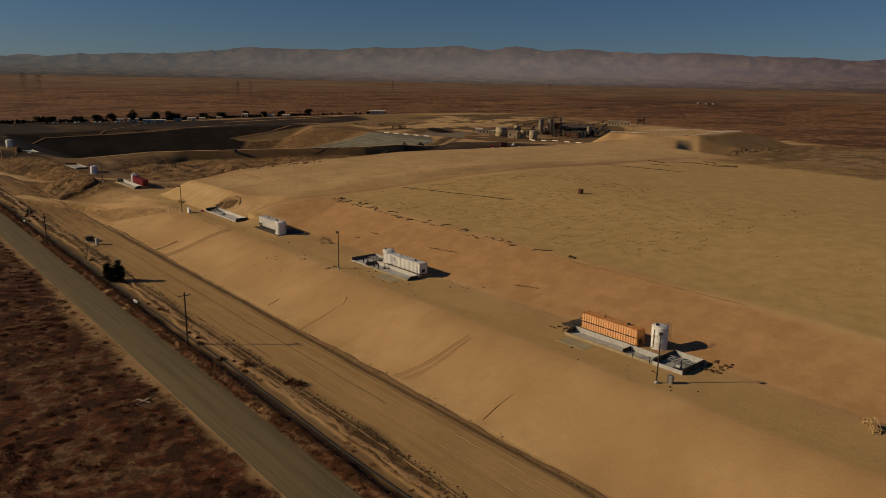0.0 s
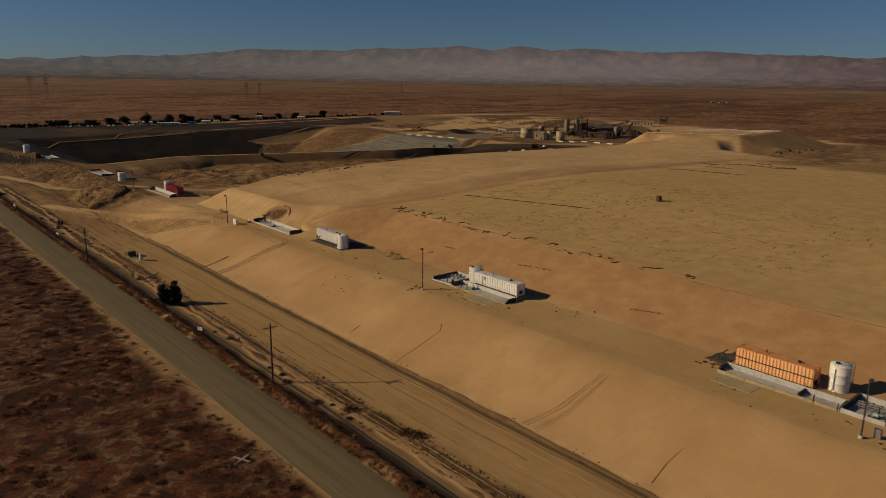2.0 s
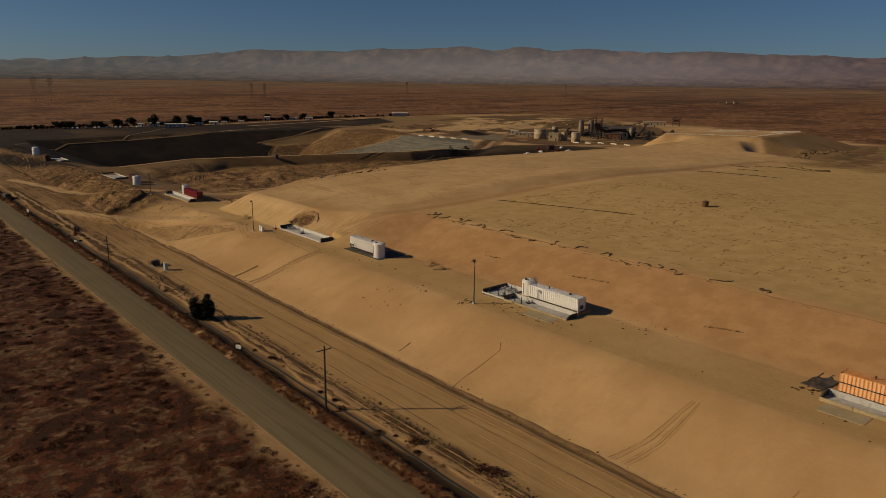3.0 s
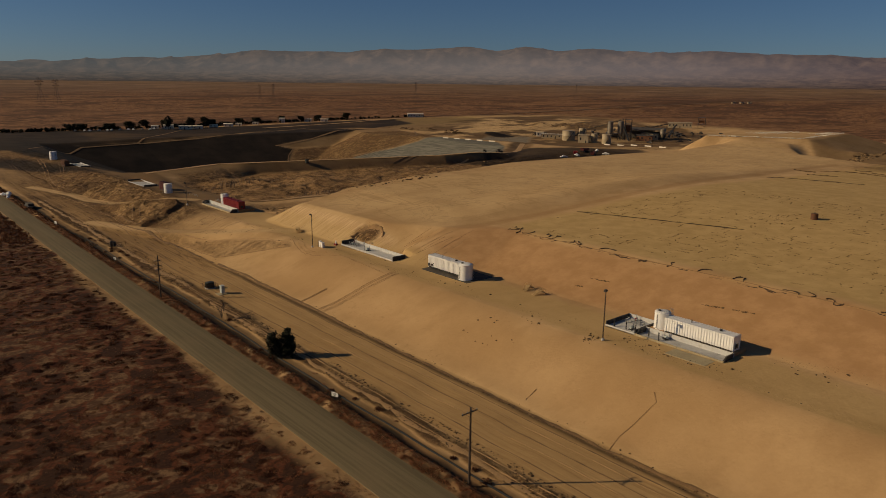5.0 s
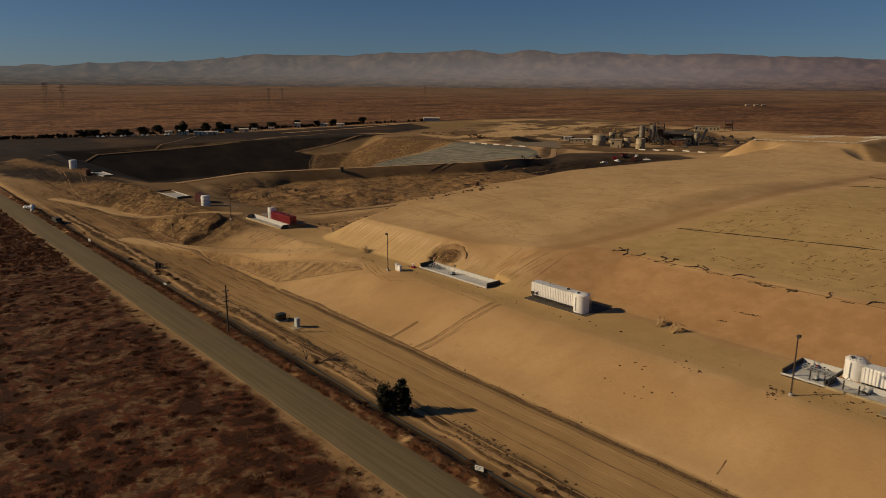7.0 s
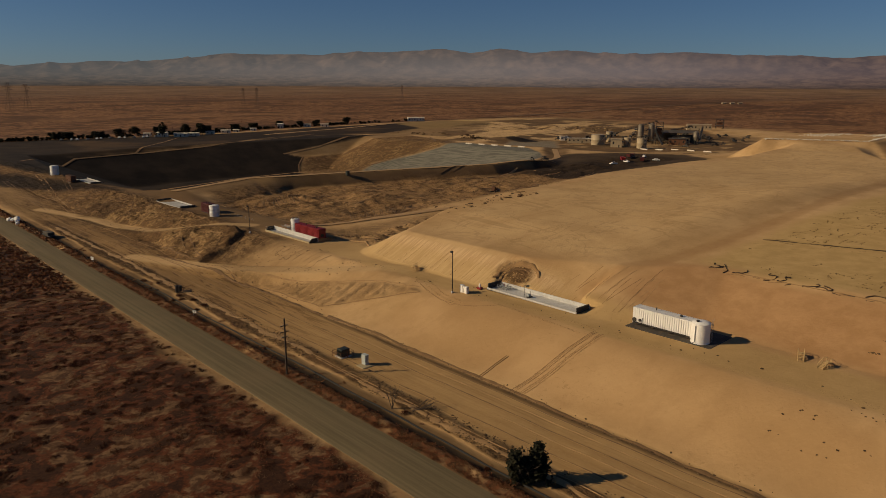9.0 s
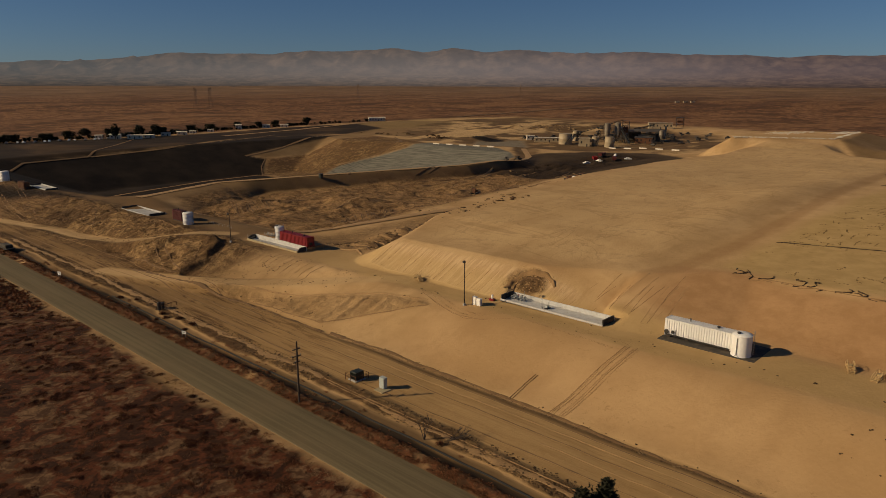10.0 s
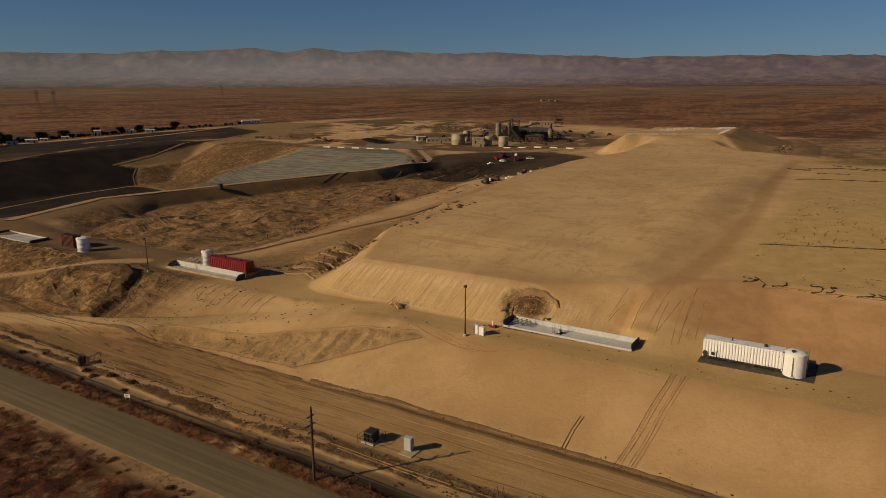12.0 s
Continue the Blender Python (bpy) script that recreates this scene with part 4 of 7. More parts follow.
def lumps(name, places, material, label, category, squash=0.6, kind="stuff", seed=1):
    """Many small uneven lumps of earth or stone, as one object. places: (x, y, z, radius)."""
    rng = random.Random(seed)
    ico = [(0, 0, 1), (0.89, 0, 0.45), (0.28, 0.85, 0.45), (-0.72, 0.53, 0.45), (-0.72, -0.53, 0.45), (0.28, -0.85, 0.45), (0.72, 0.53, -0.45), (-0.28, 0.85, -0.45), (-0.89, 0, -0.45), (-0.28, -0.85, -0.45), (0.72, -0.53, -0.45), (0, 0, -1)]
    faces = [(0, 1, 2), (0, 2, 3), (0, 3, 4), (0, 4, 5), (0, 5, 1), (1, 6, 2), (2, 7, 3), (3, 8, 4), (4, 9, 5), (5, 10, 1), (6, 7, 2), (7, 8, 3), (8, 9, 4), (9, 10, 5), (10, 6, 1), (11, 7, 6), (11, 8, 7), (11, 9, 8), (11, 10, 9), (11, 6, 10)]
    vs, fs = [], []
    for x, y, z, r in places:
        base, a = len(vs), rng.uniform(0, 6.28)
        ca, sa = math.cos(a), math.sin(a)
        stretch = rng.uniform(0.8, 1.5)
        for px, py, pz in ico:
            s = r * rng.uniform(0.7, 1.25)
            u, v = px * s * stretch, py * s
            vs.append((x + u * ca - v * sa, y + u * sa + v * ca, z + pz * s * squash))
        fs += [tuple(base + i for i in f) for f in faces]
    me = bpy.data.meshes.new(name)
    me.from_pydata(vs, [], fs)
    me.materials.append(material)
    return tagged(new(name, me), label, category, kind=kind)


def tufts(name, places, material, label, category, blades=9, spread=0.8, seed=3, wide=1.0):
    """Brush or grass: each tuft is a sheaf of narrow bent leaves. places: (x, y, z, size)."""
    rng = random.Random(seed)
    vs, fs = [], []
    for x, y, z, s in places:
        for _ in range(blades):
            a, lean, h, w = rng.uniform(0, 6.28), rng.uniform(0.15, 1.0) * spread * s, s * rng.uniform(0.5, 1.0), s * wide * rng.uniform(0.14, 0.34)
            dx, dy = math.cos(a), math.sin(a)
            k = len(vs)
            vs += [(x - dy * w * 0.5, y + dx * w * 0.5, z - 0.05), (x + dy * w * 0.5, y - dx * w * 0.5, z - 0.05), (x + dx * lean * 0.6 + dy * w, y + dy * lean * 0.6 - dx * w, z + h * 0.7), (x + dx * lean * 0.6 - dy * w, y + dy * lean * 0.6 + dx * w, z + h * 0.75), (x + dx * lean * 1.2, y + dy * lean * 1.2, z + h * rng.uniform(0.6, 1.0))]
            fs += [(k, k + 1, k + 2, k + 3), (k + 3, k + 2, k + 4)]
    me = bpy.data.meshes.new(name)
    me.from_pydata(vs, [], fs)
    me.materials.append(material)
    return tagged(new(name, me), label, category, kind="stuff")

# ---------------------------------------------------------------- bench units: steel boxes, tanks, concrete basins
def steel_box(name, x, y, z, length, material, label, height_m=2.9, width=2.5, ribs=19, band=None, turn=0.0, group="steel boxes", rib_paint=None):
    """A ribbed steel storage box, its long side along y; x, y: middle of its front foot."""
    ob = thing(name, x, y, z, turn, label, "storage box", group)
    h = length / 2
    bm = B()
    block(bm, 0.06, width - 0.06, -h + 0.05, h - 0.05, 0.28, height_m - 0.06, 0.05)
    part("body", bm, material, ob)
    step = length / ribs
    first = None
    for k in range(ribs):
        yy = -h + (k + 0.5) * step
        if first is None:
            bm = B()
            block(bm, -0.05, 0.10, -step * 0.30, step * 0.30, 0.30, height_m - 0.12, 0.04)
            first = part("rib", bm, rib_paint or material, ob)
            first.matrix_local = pose(0, yy, 0)
        else:
            again(first, 0, yy, 0)
    roof = None
    for k in range(ribs):
        yy = -h + (k + 0.5) * length / ribs
        if roof is None:
            bm = B()
            block(bm, 0.0, width, -0.06, 0.06, height_m - 0.09, height_m - 0.025, 0.02)
            roof = part("roof_bow", bm, material, ob)
            roof.matrix_local = pose(0, yy, 0)
        else:
            again(roof, 0, yy, 0)
    for yy in (-h, h):
        bm = B()
        for xx in (0.0, width - 0.14):
            block(bm, xx, xx + 0.14, yy - 0.07, yy + 0.07, 0.0, height_m)
        for zz in (0.12, height_m - 0.14):
            block(bm, 0.0, width, yy - 0.06, yy + 0.06, zz, zz + 0.14)
        part("end_frame", bm, material, ob)
    bm = B()
    for xx in (0.08, width - 0.28):
        block(bm, xx, xx + 0.2, -h, h, 0.0, 0.28)
    part("skid", bm, DARK_STEEL, ob, "dark steel skid rails")
    for s in (-1, 1):
        bm = B()
        block(bm, width * 0.3, width * 0.7, s * (h + 0.07) - 0.02, s * (h + 0.07) + 0.02, 0.5, 1.3)
        part("end_hatch", bm, DARK_STEEL, ob, "dark hatch plate in the end wall")
    bm = B()
    lathe(bm, [(0.28, height_m - 0.02), (0.28, height_m + 0.18), (0.34, height_m + 0.18), (0.30, height_m + 0.26)], 14, width / 2, -h * 0.55)
    part("roof_hatch", bm, DARK_STEEL, ob, "dark roof hatch")
    bm = B()
    lathe(bm, [(0.10, height_m - 0.02), (0.10, height_m + 0.45), (0.16, height_m + 0.5)], 10, width / 2, h * 0.3)
    part("vent", bm, DARK_STEEL, ob, "dark roof vent")
    if band:
        bm = B()
        block(bm, -0.09, -0.02, -h, h, height_m * 0.50, height_m * 0.50 + 0.16)
        part("band", bm, band, ob, "dark waist band along the side")
    return ob


def round_tank(name, x, y, z, r, h, label, material=None, group="round tanks", rail=True):
    material = material or WHITE
    ob = thing(name, x, y, z, 0, label, "tank", group)
    bm = B()
    lathe(bm, [(r * 1.02, 0), (r * 1.02, 0.10), (r, 0.12), (r, h * 0.33), (r * 1.008, h * 0.335), (r * 1.008, h * 0.35), (r, h * 0.355), (r, h * 0.66), (r * 1.008, h * 0.665), (r * 1.008, h * 0.68), (r, h * 0.685), (r, h - 0.1), (r * 1.025, h - 0.08), (r * 1.025, h)], 36)
    part("shell", bm, material, ob, smooth=True)
    bm = B()
    lathe(bm, [(r * 0.99, h - 0.01), (r * 0.9, h + 0.12), (r * 0.5, h + 0.26), (0.12, h + 0.32)], 36)
    part("roof", bm, material, ob, smooth=True)
    bm = B()
    lathe(bm, [(0.26, h + 0.15), (0.26, h + 0.42), (0.32, h + 0.42), (0.30, h + 0.5)], 14, -r * 0.45, r * 0.2)
    part("manhole", bm, DARK_STEEL, ob, "dark manhole cover")
    bm = B()
    for s in (-0.22, 0.22):
        tube(bm, (r * 0.55 + s, -r - 0.06, 0.1), (r * 0.55 + s, -r - 0.06, h + 0.9), 0.03, sides=6)
    for k in range(int(h / 0.3)):
        tube(bm, (r * 0.55 - 0.22, -r - 0.06, 0.3 + 0.3 * k), (r * 0.55 + 0.22, -r - 0.06, 0.3 + 0.3 * k), 0.02, sides=5)
    part("ladder", bm, STEEL, ob)
    if rail:
        bm = B()
        pts = [(r * 0.95 * math.cos(a), r * 0.95 * math.sin(a)) for a in np.linspace(math.pi * 0.9, math.pi * 1.75, 9)]
        for (ax, ay), (bx, by) in zip(pts, pts[1:]):
            for zz in (h + 0.5, h + 0.95):
                tube(bm, (ax, ay, zz), (bx, by, zz), 0.022, sides=5)
        for ax, ay in pts:
            tube(bm, (ax, ay, h), (ax, ay, h + 0.95), 0.022, sides=5)
        part("top_rail", bm, STEEL, ob)
    bm = B()
    tube(bm, (-r - 0.10, 0.2, 0.35), (-r - 0.10, 0.2, h * 0.9), 0.06, sides=8)
    tube(bm, (-r - 0.10, 0.2, 0.4), (-r - 0.9, 0.2, 0.4), 0.06, sides=8)
    part("pipe", bm, GALV, ob)
    return ob


def basin(x0, x1, y0, y1, z, front, back, ends, label, slab=CONCRETE, tall=None):
    """A walled concrete containment basin. tall: (y from, y to, height) of a raised stretch of the front wall."""
    cx, cy = (x0 + x1) / 2, (y0 + y1) / 2
    ob = thing("concrete_basin", cx, cy, z, 0, label, "basin", "concrete basins")
    a, b, c, d = x0 - cx, x1 - cx, y0 - cy, y1 - cy
    w = 0.25
    bm = B()
    block(bm, a, b, c, d, -0.6, 0.10, 0.02)
    part("floor_slab", bm, PALE_CONCRETE if slab is PALE_CONCRETE else STAINED, ob)
    if tall:
        bm = B()
        block(bm, a - 0.003, a + w, tall[0] - cy, tall[1] - cy, -0.5, tall[2], 0.03)
        part("raised_wall", bm, slab, ob)
        bm = B()
        block(bm, a, a + w, tall[1] - cy + 0.004, d, -0.5, front, 0.03)
        part("front_wall", bm, slab, ob)
    else:
        bm = B()
        block(bm, a, a + w, c, d, -0.5, front, 0.03)
        part("front_wall", bm, slab, ob)
    bm = B()
    block(bm, b - w, b, c, d, -0.5, back, 0.03)
    part("back_wall", bm, slab, ob)
    # end walls are coloured dark to stand for their shade
    for e0, e1 in ((c, c + w), (d - w, d)):
        bm = B()
        block(bm, a + w + 0.003, b - w - 0.003, e0, e1, -0.5, ends, 0.03)
        part("end_wall", bm, SHADE_CONCRETE, ob, "end wall coloured dark for its shade")
    return ob


def bank_basin(xf, xb, x1, y0, y1, z, front, back, top, label, wall=CONCRETE, apron=None):
    """A walled basin in front of a raised platform: xf front wall, xb back wall, x1 far side of the platform."""
    cy = (y0 + y1) / 2
    ob = thing("concrete_basin", xb, cy, z, 0, label, "basin", "concrete basins")
    a, b, c, d, w = xf - xb, x1 - xb, y0 - cy, y1 - cy, 0.25
    bm = B()
    block(bm, a, 0.0, c, d, -0.6, 0.08, 0.02)
    part("floor_slab", bm, STAINED, ob)
    bm = B()
    block(bm, 0.0, w, c, d, -0.6, back, 0.03)
    part("back_wall", bm, wall, ob)
    n = max(3, int((d - c) / 4.2))
    first = None
    for k in range(n):
        yy = c + (k + 0.5) * (d - c) / n
        if first is None:
            bm = B()
            block(bm, a - w, a - 0.004, -(d - c) / n / 2 + 0.03, (d - c) / n / 2 - 0.03, -0.6, front, 0.03)
            first = part("wall_panel", bm, DUSTY_SLAB, ob, "dusty low front wall panel")
            first.matrix_local = pose(0, yy, 0)
        else:
            again(first, 0, yy, 0)
    # sloped end walls, their shade painted as dark concrete
    for e0, e1 in ((c, c + w), (d - w, d)):
        bm = B()
        vs = [bm.verts.new((x, yy, zz)) for yy in (e0, e1) for x, zz in ((a + 0.003, -0.6), (-0.003, -0.6), (-0.003, back), (a + 0.9, back), (a + 0.003, front))]
        for f in ((0, 1, 2, 3, 4), (5, 6, 7, 8, 9), (0, 1, 6, 5), (1, 2, 7, 6), (2, 3, 8, 7), (3, 4, 9, 8), (4, 0, 5, 9)):
            bm.faces.new([vs[i] for i in f])
        part("end_wall", bm, SHADE_CONCRETE, ob, "end wall coloured dark for its shade")
    bm = B()
    block(bm, w + 0.004, b, c + 0.2, d - 0.2, -0.9, top, 0.08)
    part("platform", bm, LOOSE_SOIL, ob, "packed brown earth platform behind the wall")
    return ob


def pipe_rack(x, y, z, length, turn=0.0):
    """Low manifold of pipes with valves and risers inside a basin."""
    ob = thing("pipe_manifold", x, y, z, turn, "grey steel pipe manifold with valves in the concrete basin", "pipes", "pipe manifolds")
    bm = B()
    for k, dx in enumerate((-0.5, 0.1, 0.6)):
        tube(bm, (dx, -length / 2, 0.45 + 0.15 * k), (dx, length / 2, 0.45 + 0.15 * k), 0.07, sides=8)
    part("pipe", bm, GALV, ob)
    for k in range(4):
        yy = -length / 2 + (k + 0.5) * length / 4
        bm = B()
        block(bm, -0.7, -0.6, yy - 0.05, yy + 0.05, 0.0, 0.95)
        block(bm, 0.7, 0.8, yy - 0.05, yy + 0.05, 0.0, 0.95)
        block(bm, -0.7, 0.8, yy - 0.05, yy + 0.05, 0.33, 0.40)
        part("stand", bm, STEEL, ob)
    for k in range(3):
        yy = -length / 2 + (k + 0.8) * length / 3.6
        bm = B()
        tube(bm, (0.1, yy, 0.6), (0.1, yy, 1.15), 0.035, sides=6)
        lathe(bm, [(0.05, 1.12), (0.22, 1.14), (0.22, 1.18), (0.05, 1.2)], 12, 0.1, yy)
        part("valve", bm, RED if k == 1 else DARK_STEEL, ob, "red valve wheel" if k == 1 else "dark valve wheel")
    return ob


def pump_set(x, y, z, turn=0.0):
    ob = thing("pump", x, y, z, turn, "small grey pump with motor on a skid", "pump", "pumps")
    bm = B()
    block(bm, -0.7, 0.7, -0.4, 0.4, 0.0, 0.14, 0.02)
    part("skid", bm, DARK_STEEL, ob)
    bm = B()
    tube(bm, (-0.6, 0, 0.5), (0.1, 0, 0.5), 0.26, sides=16)
    part("motor", bm, GREY_BOX, ob, smooth=True)
    bm = B()
    tube(bm, (0.15, -0.16, 0.45), (0.15, 0.16, 0.45), 0.30, sides=16)
    tube(bm, (0.35, 0, 0.45), (0.35, 0, 1.35), 0.07, sides=8)
    part("volute", bm, STEEL, ob)
    return ob


def chain_fence(x, y0, y1, base):
    """Low rail of thin posts along the front of a basin."""
    ob = thing("guard_rail", x, (y0 + y1) / 2, base, 0, "thin grey steel guard rail along the basin", "railing", "guard rails")
    L = y1 - y0
    n = max(3, int(L / 2.4))
    first = None
    for k in range(n + 1):
        yy = -L / 2 + k * L / n
        if first is None:
            bm = B()
            tube(bm, (0, 0, 0), (0, 0, 1.05), 0.03, sides=6)
            first = part("post", bm, STEEL, ob)
            first.matrix_local = pose(0, yy, 0)
        else:
            again(first, 0, yy, 0)
    for zz in (0.55, 1.03):
        bm = B()
        tube(bm, (0, -L / 2, zz), (0, L / 2, zz), 0.02, sides=5)
        part("rail", bm, STEEL, ob)
    return ob


# orange box with its white tank
Z1 = hz(104, 68)
basin(102.4, 109.8, 56.3, 62.2, Z1, 0.75, 1.0, 1.05, "open grey concrete basin full of pipes beside a white tank")
bank_basin(102.6, 105.3, 110.6, 62.25, 81.4, Z1, 0.45, 1.0, 0.72, "grey concrete basin before an orange steel box and white tank", CONCRETE)
steel_box("orange_box", 105.75, 73.85, Z1 + 0.72, 12.3, ORANGE, "orange ribbed steel box with pale rib edges above a concrete basin", 3.25, ribs=22, band=DARK_STEEL, rib_paint=PEACH)
round_tank("white_tank", 109.0, 65.1, Z1 + 0.72, 1.5, 4.1, "tall white round tank with dark ladder beside an orange box")
pipe_rack(106.4, 59.3, Z1 + 0.10, 4.2)
pump_set(104.2, 58.4, Z1 + 0.10, 90)
# dark divider across the basin's floor
ob = thing("divider", 104.0, 68.4, Z1 + 0.08, 0, "dark steel divider across a basin floor", "divider", "basin dividers")
bm = B()
block(bm, -1.2, 1.2, -0.1, 0.1, 0.0, 0.75, 0.02)
part("plate", bm, DARK_STEEL, ob)
bm = B()
tube(bm, (1.0, 0.0, 0.7), (1.0, 0.0, 1.7), 0.05, sides=6)
part("riser", bm, GALV, ob)
for x, y, h in ((102.4, 62.6, 1.3), (102.4, 66.0, 1.5), (104.9, 58.0, 1.6)):
    ob = thing("bollard", x, y, Z1, 0, "dark steel bollard standing at the orange box's basin", "bollard", "basin bollards")
    bm = B()
    lathe(bm, [(0.09, 0.0), (0.09, h), (0.06, h + 0.06)], 10)
    part("shaft", bm, DARK_STEEL, ob)
    bm = B()
    block(bm, -0.18, 0.18, -0.18, 0.18, 0.0, 0.05)
    part("foot_plate", bm, STEEL, ob)
ob = thing("black_tarp", 109.4, 83.6, hz(109.4, 83.6), -8, "black tarpaulin spread over a bank by the orange box", "tarpaulin")
xs, ys = np.meshgrid(np.linspace(-3.0, 3.4, 12), np.linspace(-1.6, 1.7, 8))
bm = B()
grid = [[bm.verts.new((float(x), float(y), 0.12 + 0.28 * (float(x) + 3) / 6 + 0.10 * math.sin(2.1 * x + y) + 0.08 * math.cos(3 * y))) for x, y in zip(rx, ry)] for rx, ry in zip(xs, ys)]
low = [[bm.verts.new((v.co.x, v.co.y, -0.4)) for v in row] for row in grid]
for r in range(7):
    for c in range(11):
        bm.faces.new((grid[r][c], grid[r][c + 1], grid[r + 1][c + 1], grid[r + 1][c]))
ring = [(0, c) for c in range(12)] + [(r, 11) for r in range(1, 8)] + [(7, c) for c in range(10, -1, -1)] + [(r, 0) for r in range(6, 0, -1)]
for (r0, c0), (r1, c1) in zip(ring, ring[1:] + ring[:1]):
    bm.faces.new((grid[r0][c0], grid[r1][c1], low[r1][c1], low[r0][c0]))
part("sheet", bm, BLACK_PAD, ob, smooth=True)
# long white box, tank, basin
Z2 = hz(104, 141)
basin(101.5, 109.6, 147.2, 154.0, Z2, 0.35, 0.9, 0.95, "open pale concrete basin full of pipes beside a white tank", PALE_CONCRETE)
bank_basin(101.7, 104.9, 109.8, 129.5, 147.15, Z2, 0.35, 0.95, 0.70, "pale concrete basin before a white box and tank", PALE_CONCRETE)
steel_box("white_box", 105.7, 136.9, Z2 + 0.70, 13.4, WHITE, "long white ribbed steel box above a concrete basin", 2.9, ribs=25)
round_tank("white_tank", 107.4, 145.2, Z2 + 0.70, 1.5, 3.2, "white round tank at the end of a white steel box")
pipe_rack(106.6, 150.6, Z2 + 0.10, 4.4)
pump_set(103.6, 149.2, Z2 + 0.10)
bm = B()
block(bm, -3.2, 3.2, -2.1, 2.1, -0.3, 0.06, 0.02)
part("slab", bm, BLACK_PAD, thing("black_pad", 109.1, 126.9, Z2, 0, "black oily pad beside a white box", "pad", "black pads"))
# white box on a black pad, no basin
Z3 = hz(104, 203)
bm = B()
block(bm, -4.4, 4.4, -8.6, 8.6, -0.5, 0.10, 0.03)
part("slab", bm, BLACK_PAD, thing("black_pad", 105.6, 202.0, Z3, 0, "long black oily pad under a white box", "pad", "black pads"))
steel_box("white_box", 103.2, 204.2, Z3 + 0.36, 12.0, WHITE, "white ribbed steel box raised on dark blocks over a black pad", 3.2, ribs=26)
ob = thing("support_blocks", 104.4, 204.2, Z3 + 0.10, 0, "dark timber blocks under a white box", "supports")
for yy in (-5.2, -1.8, 1.8, 5.2):
    bm = B()
    block(bm, -1.1, 1.1, yy - 0.25, yy + 0.25, 0.0, 0.26, 0.02)
    part("block", bm, POLE_WOOD, ob)
ob = thing("round_hatches", 103.15, 208.6, Z3 + 0.36, 0, "dark round hatches and hose on a white box's side", "hatches")
for k, (yy, zz, r) in enumerate(((1.2, 0.75, 0.42), (0.0, 0.85, 0.30))):
    bm = B()
    tube(bm, (-0.16, yy, zz), (-0.03, yy, zz), r, sides=18)
    part("hatch", bm, DARK_STEEL, ob)
bm = B()
tube(bm, (-0.25, -0.6, 0.0), (-0.25, -0.6, 1.2), 0.06, sides=8)
tube(bm, (-0.25, -0.6, 1.2), (0.0, -0.6, 1.4), 0.06, sides=8)
part("hose", bm, RUBBER, ob)
round_tank("white_tank", 103.4, 196.4, Z3 + 0.10, 1.65, 3.7, "broad white round tank at the end of a raised white box", rail=False)
# empty basin
Z5 = hz(101, 233)
basin(99.9, 104.6, 221.2, 246.0, Z5, 0.45, 1.0, 1.3, "long empty pale concrete basin cut into the slope", PALE_CONCRETE)
pipe_rack(102.6, 243.2, Z5 + 0.10, 3.6)
pump_set(102.0, 235.2, Z5 + 0.10)
for k, yy in enumerate((235.9, 236.5, 241.4)):
    ob = thing("thin_post", 101.2 + 0.5 * k, yy, Z5 + 0.10, 0, "thin pale riser post in the empty basin", "post", "riser posts")
    bm = B()
    tube(bm, (0, 0, 0), (0, 0, 2.4), 0.05, 0.04, 8)
    part("shaft", bm, GALV, ob)
    bm = B()
    block(bm, -0.10, 0.10, -0.10, 0.10, 0.0, 0.05)
    part("foot_plate", bm, STEEL, ob)
# red box
Z7 = hz(101, 325)
bank_basin(97.6, 100.4, 107.0, 315.6, 341.0, Z7, 0.5, 1.35, 0.95, "pale concrete basin before a red box and white tank", PALE_CONCRETE)
steel_box("red_box", 100.9, 322.2, Z7 + 0.95, 13.0, RED, "bright red ribbed steel box above a concrete basin", 2.9, ribs=20)
round_tank("white_tank", 102.6, 331.4, Z7 + 0.95, 1.4, 3.6, "white round tank next to a red steel box")
pipe_rack(102.6, 336.6, Z7 + 0.95, 4.4)
chain_fence(97.48, 329.0, 340.8, Z7 + 0.5)
chain_fence(103.0, 359.0, 373.0, hz(103, 366))
# maroon box and tank
Z8 = hz(98, 382)
round_tank("white_tank", 98.0, 378.0, Z8, 1.7, 3.9, "lone white round tank beside a maroon box", rail=False)
steel_box("maroon_box", 98.4, 386.6, Z8, 6.0, MAROON, "short dark maroon steel box beside a white tank", 3.6, ribs=10)
basin(95.6, 102.0, 402.0, 425.0, hz(98, 413), 0.35, 0.6, 0.9, "far pale concrete basin on the bench")
# last group on the bench
round_tank("white_tank", 90.6, 544.0, None, 2.0, 5.0, "far white round tank at the end of the bench", rail=False)
steel_box("rusty_box", 89.0, 516.0, hz(89, 513), 8.0, RUST, "far rusty brown steel box on the bench", 3.4, ribs=10)
basin(94.0, 99.5, 500.0, 522.0, hz(96, 508), 0.4, 0.6, 0.8, "far pale concrete slab basin at the bench's end")
# slabs set into the bench road
for x, y, dx, dy in ((100.2, 77.0, 1.7, 3.2), (99.4, 134.6, 1.7, 3.8)):
    ob = thing("access_slab", x, y, hz(x, y), 0, "dusty pale concrete slab set in front of a basin", "slab", "access slabs")
    bm = B()
    block(bm, -dx, dx, -dy, dy, -0.5, 0.07, 0.02)
    part("slab", bm, DUSTY_SLAB, ob)


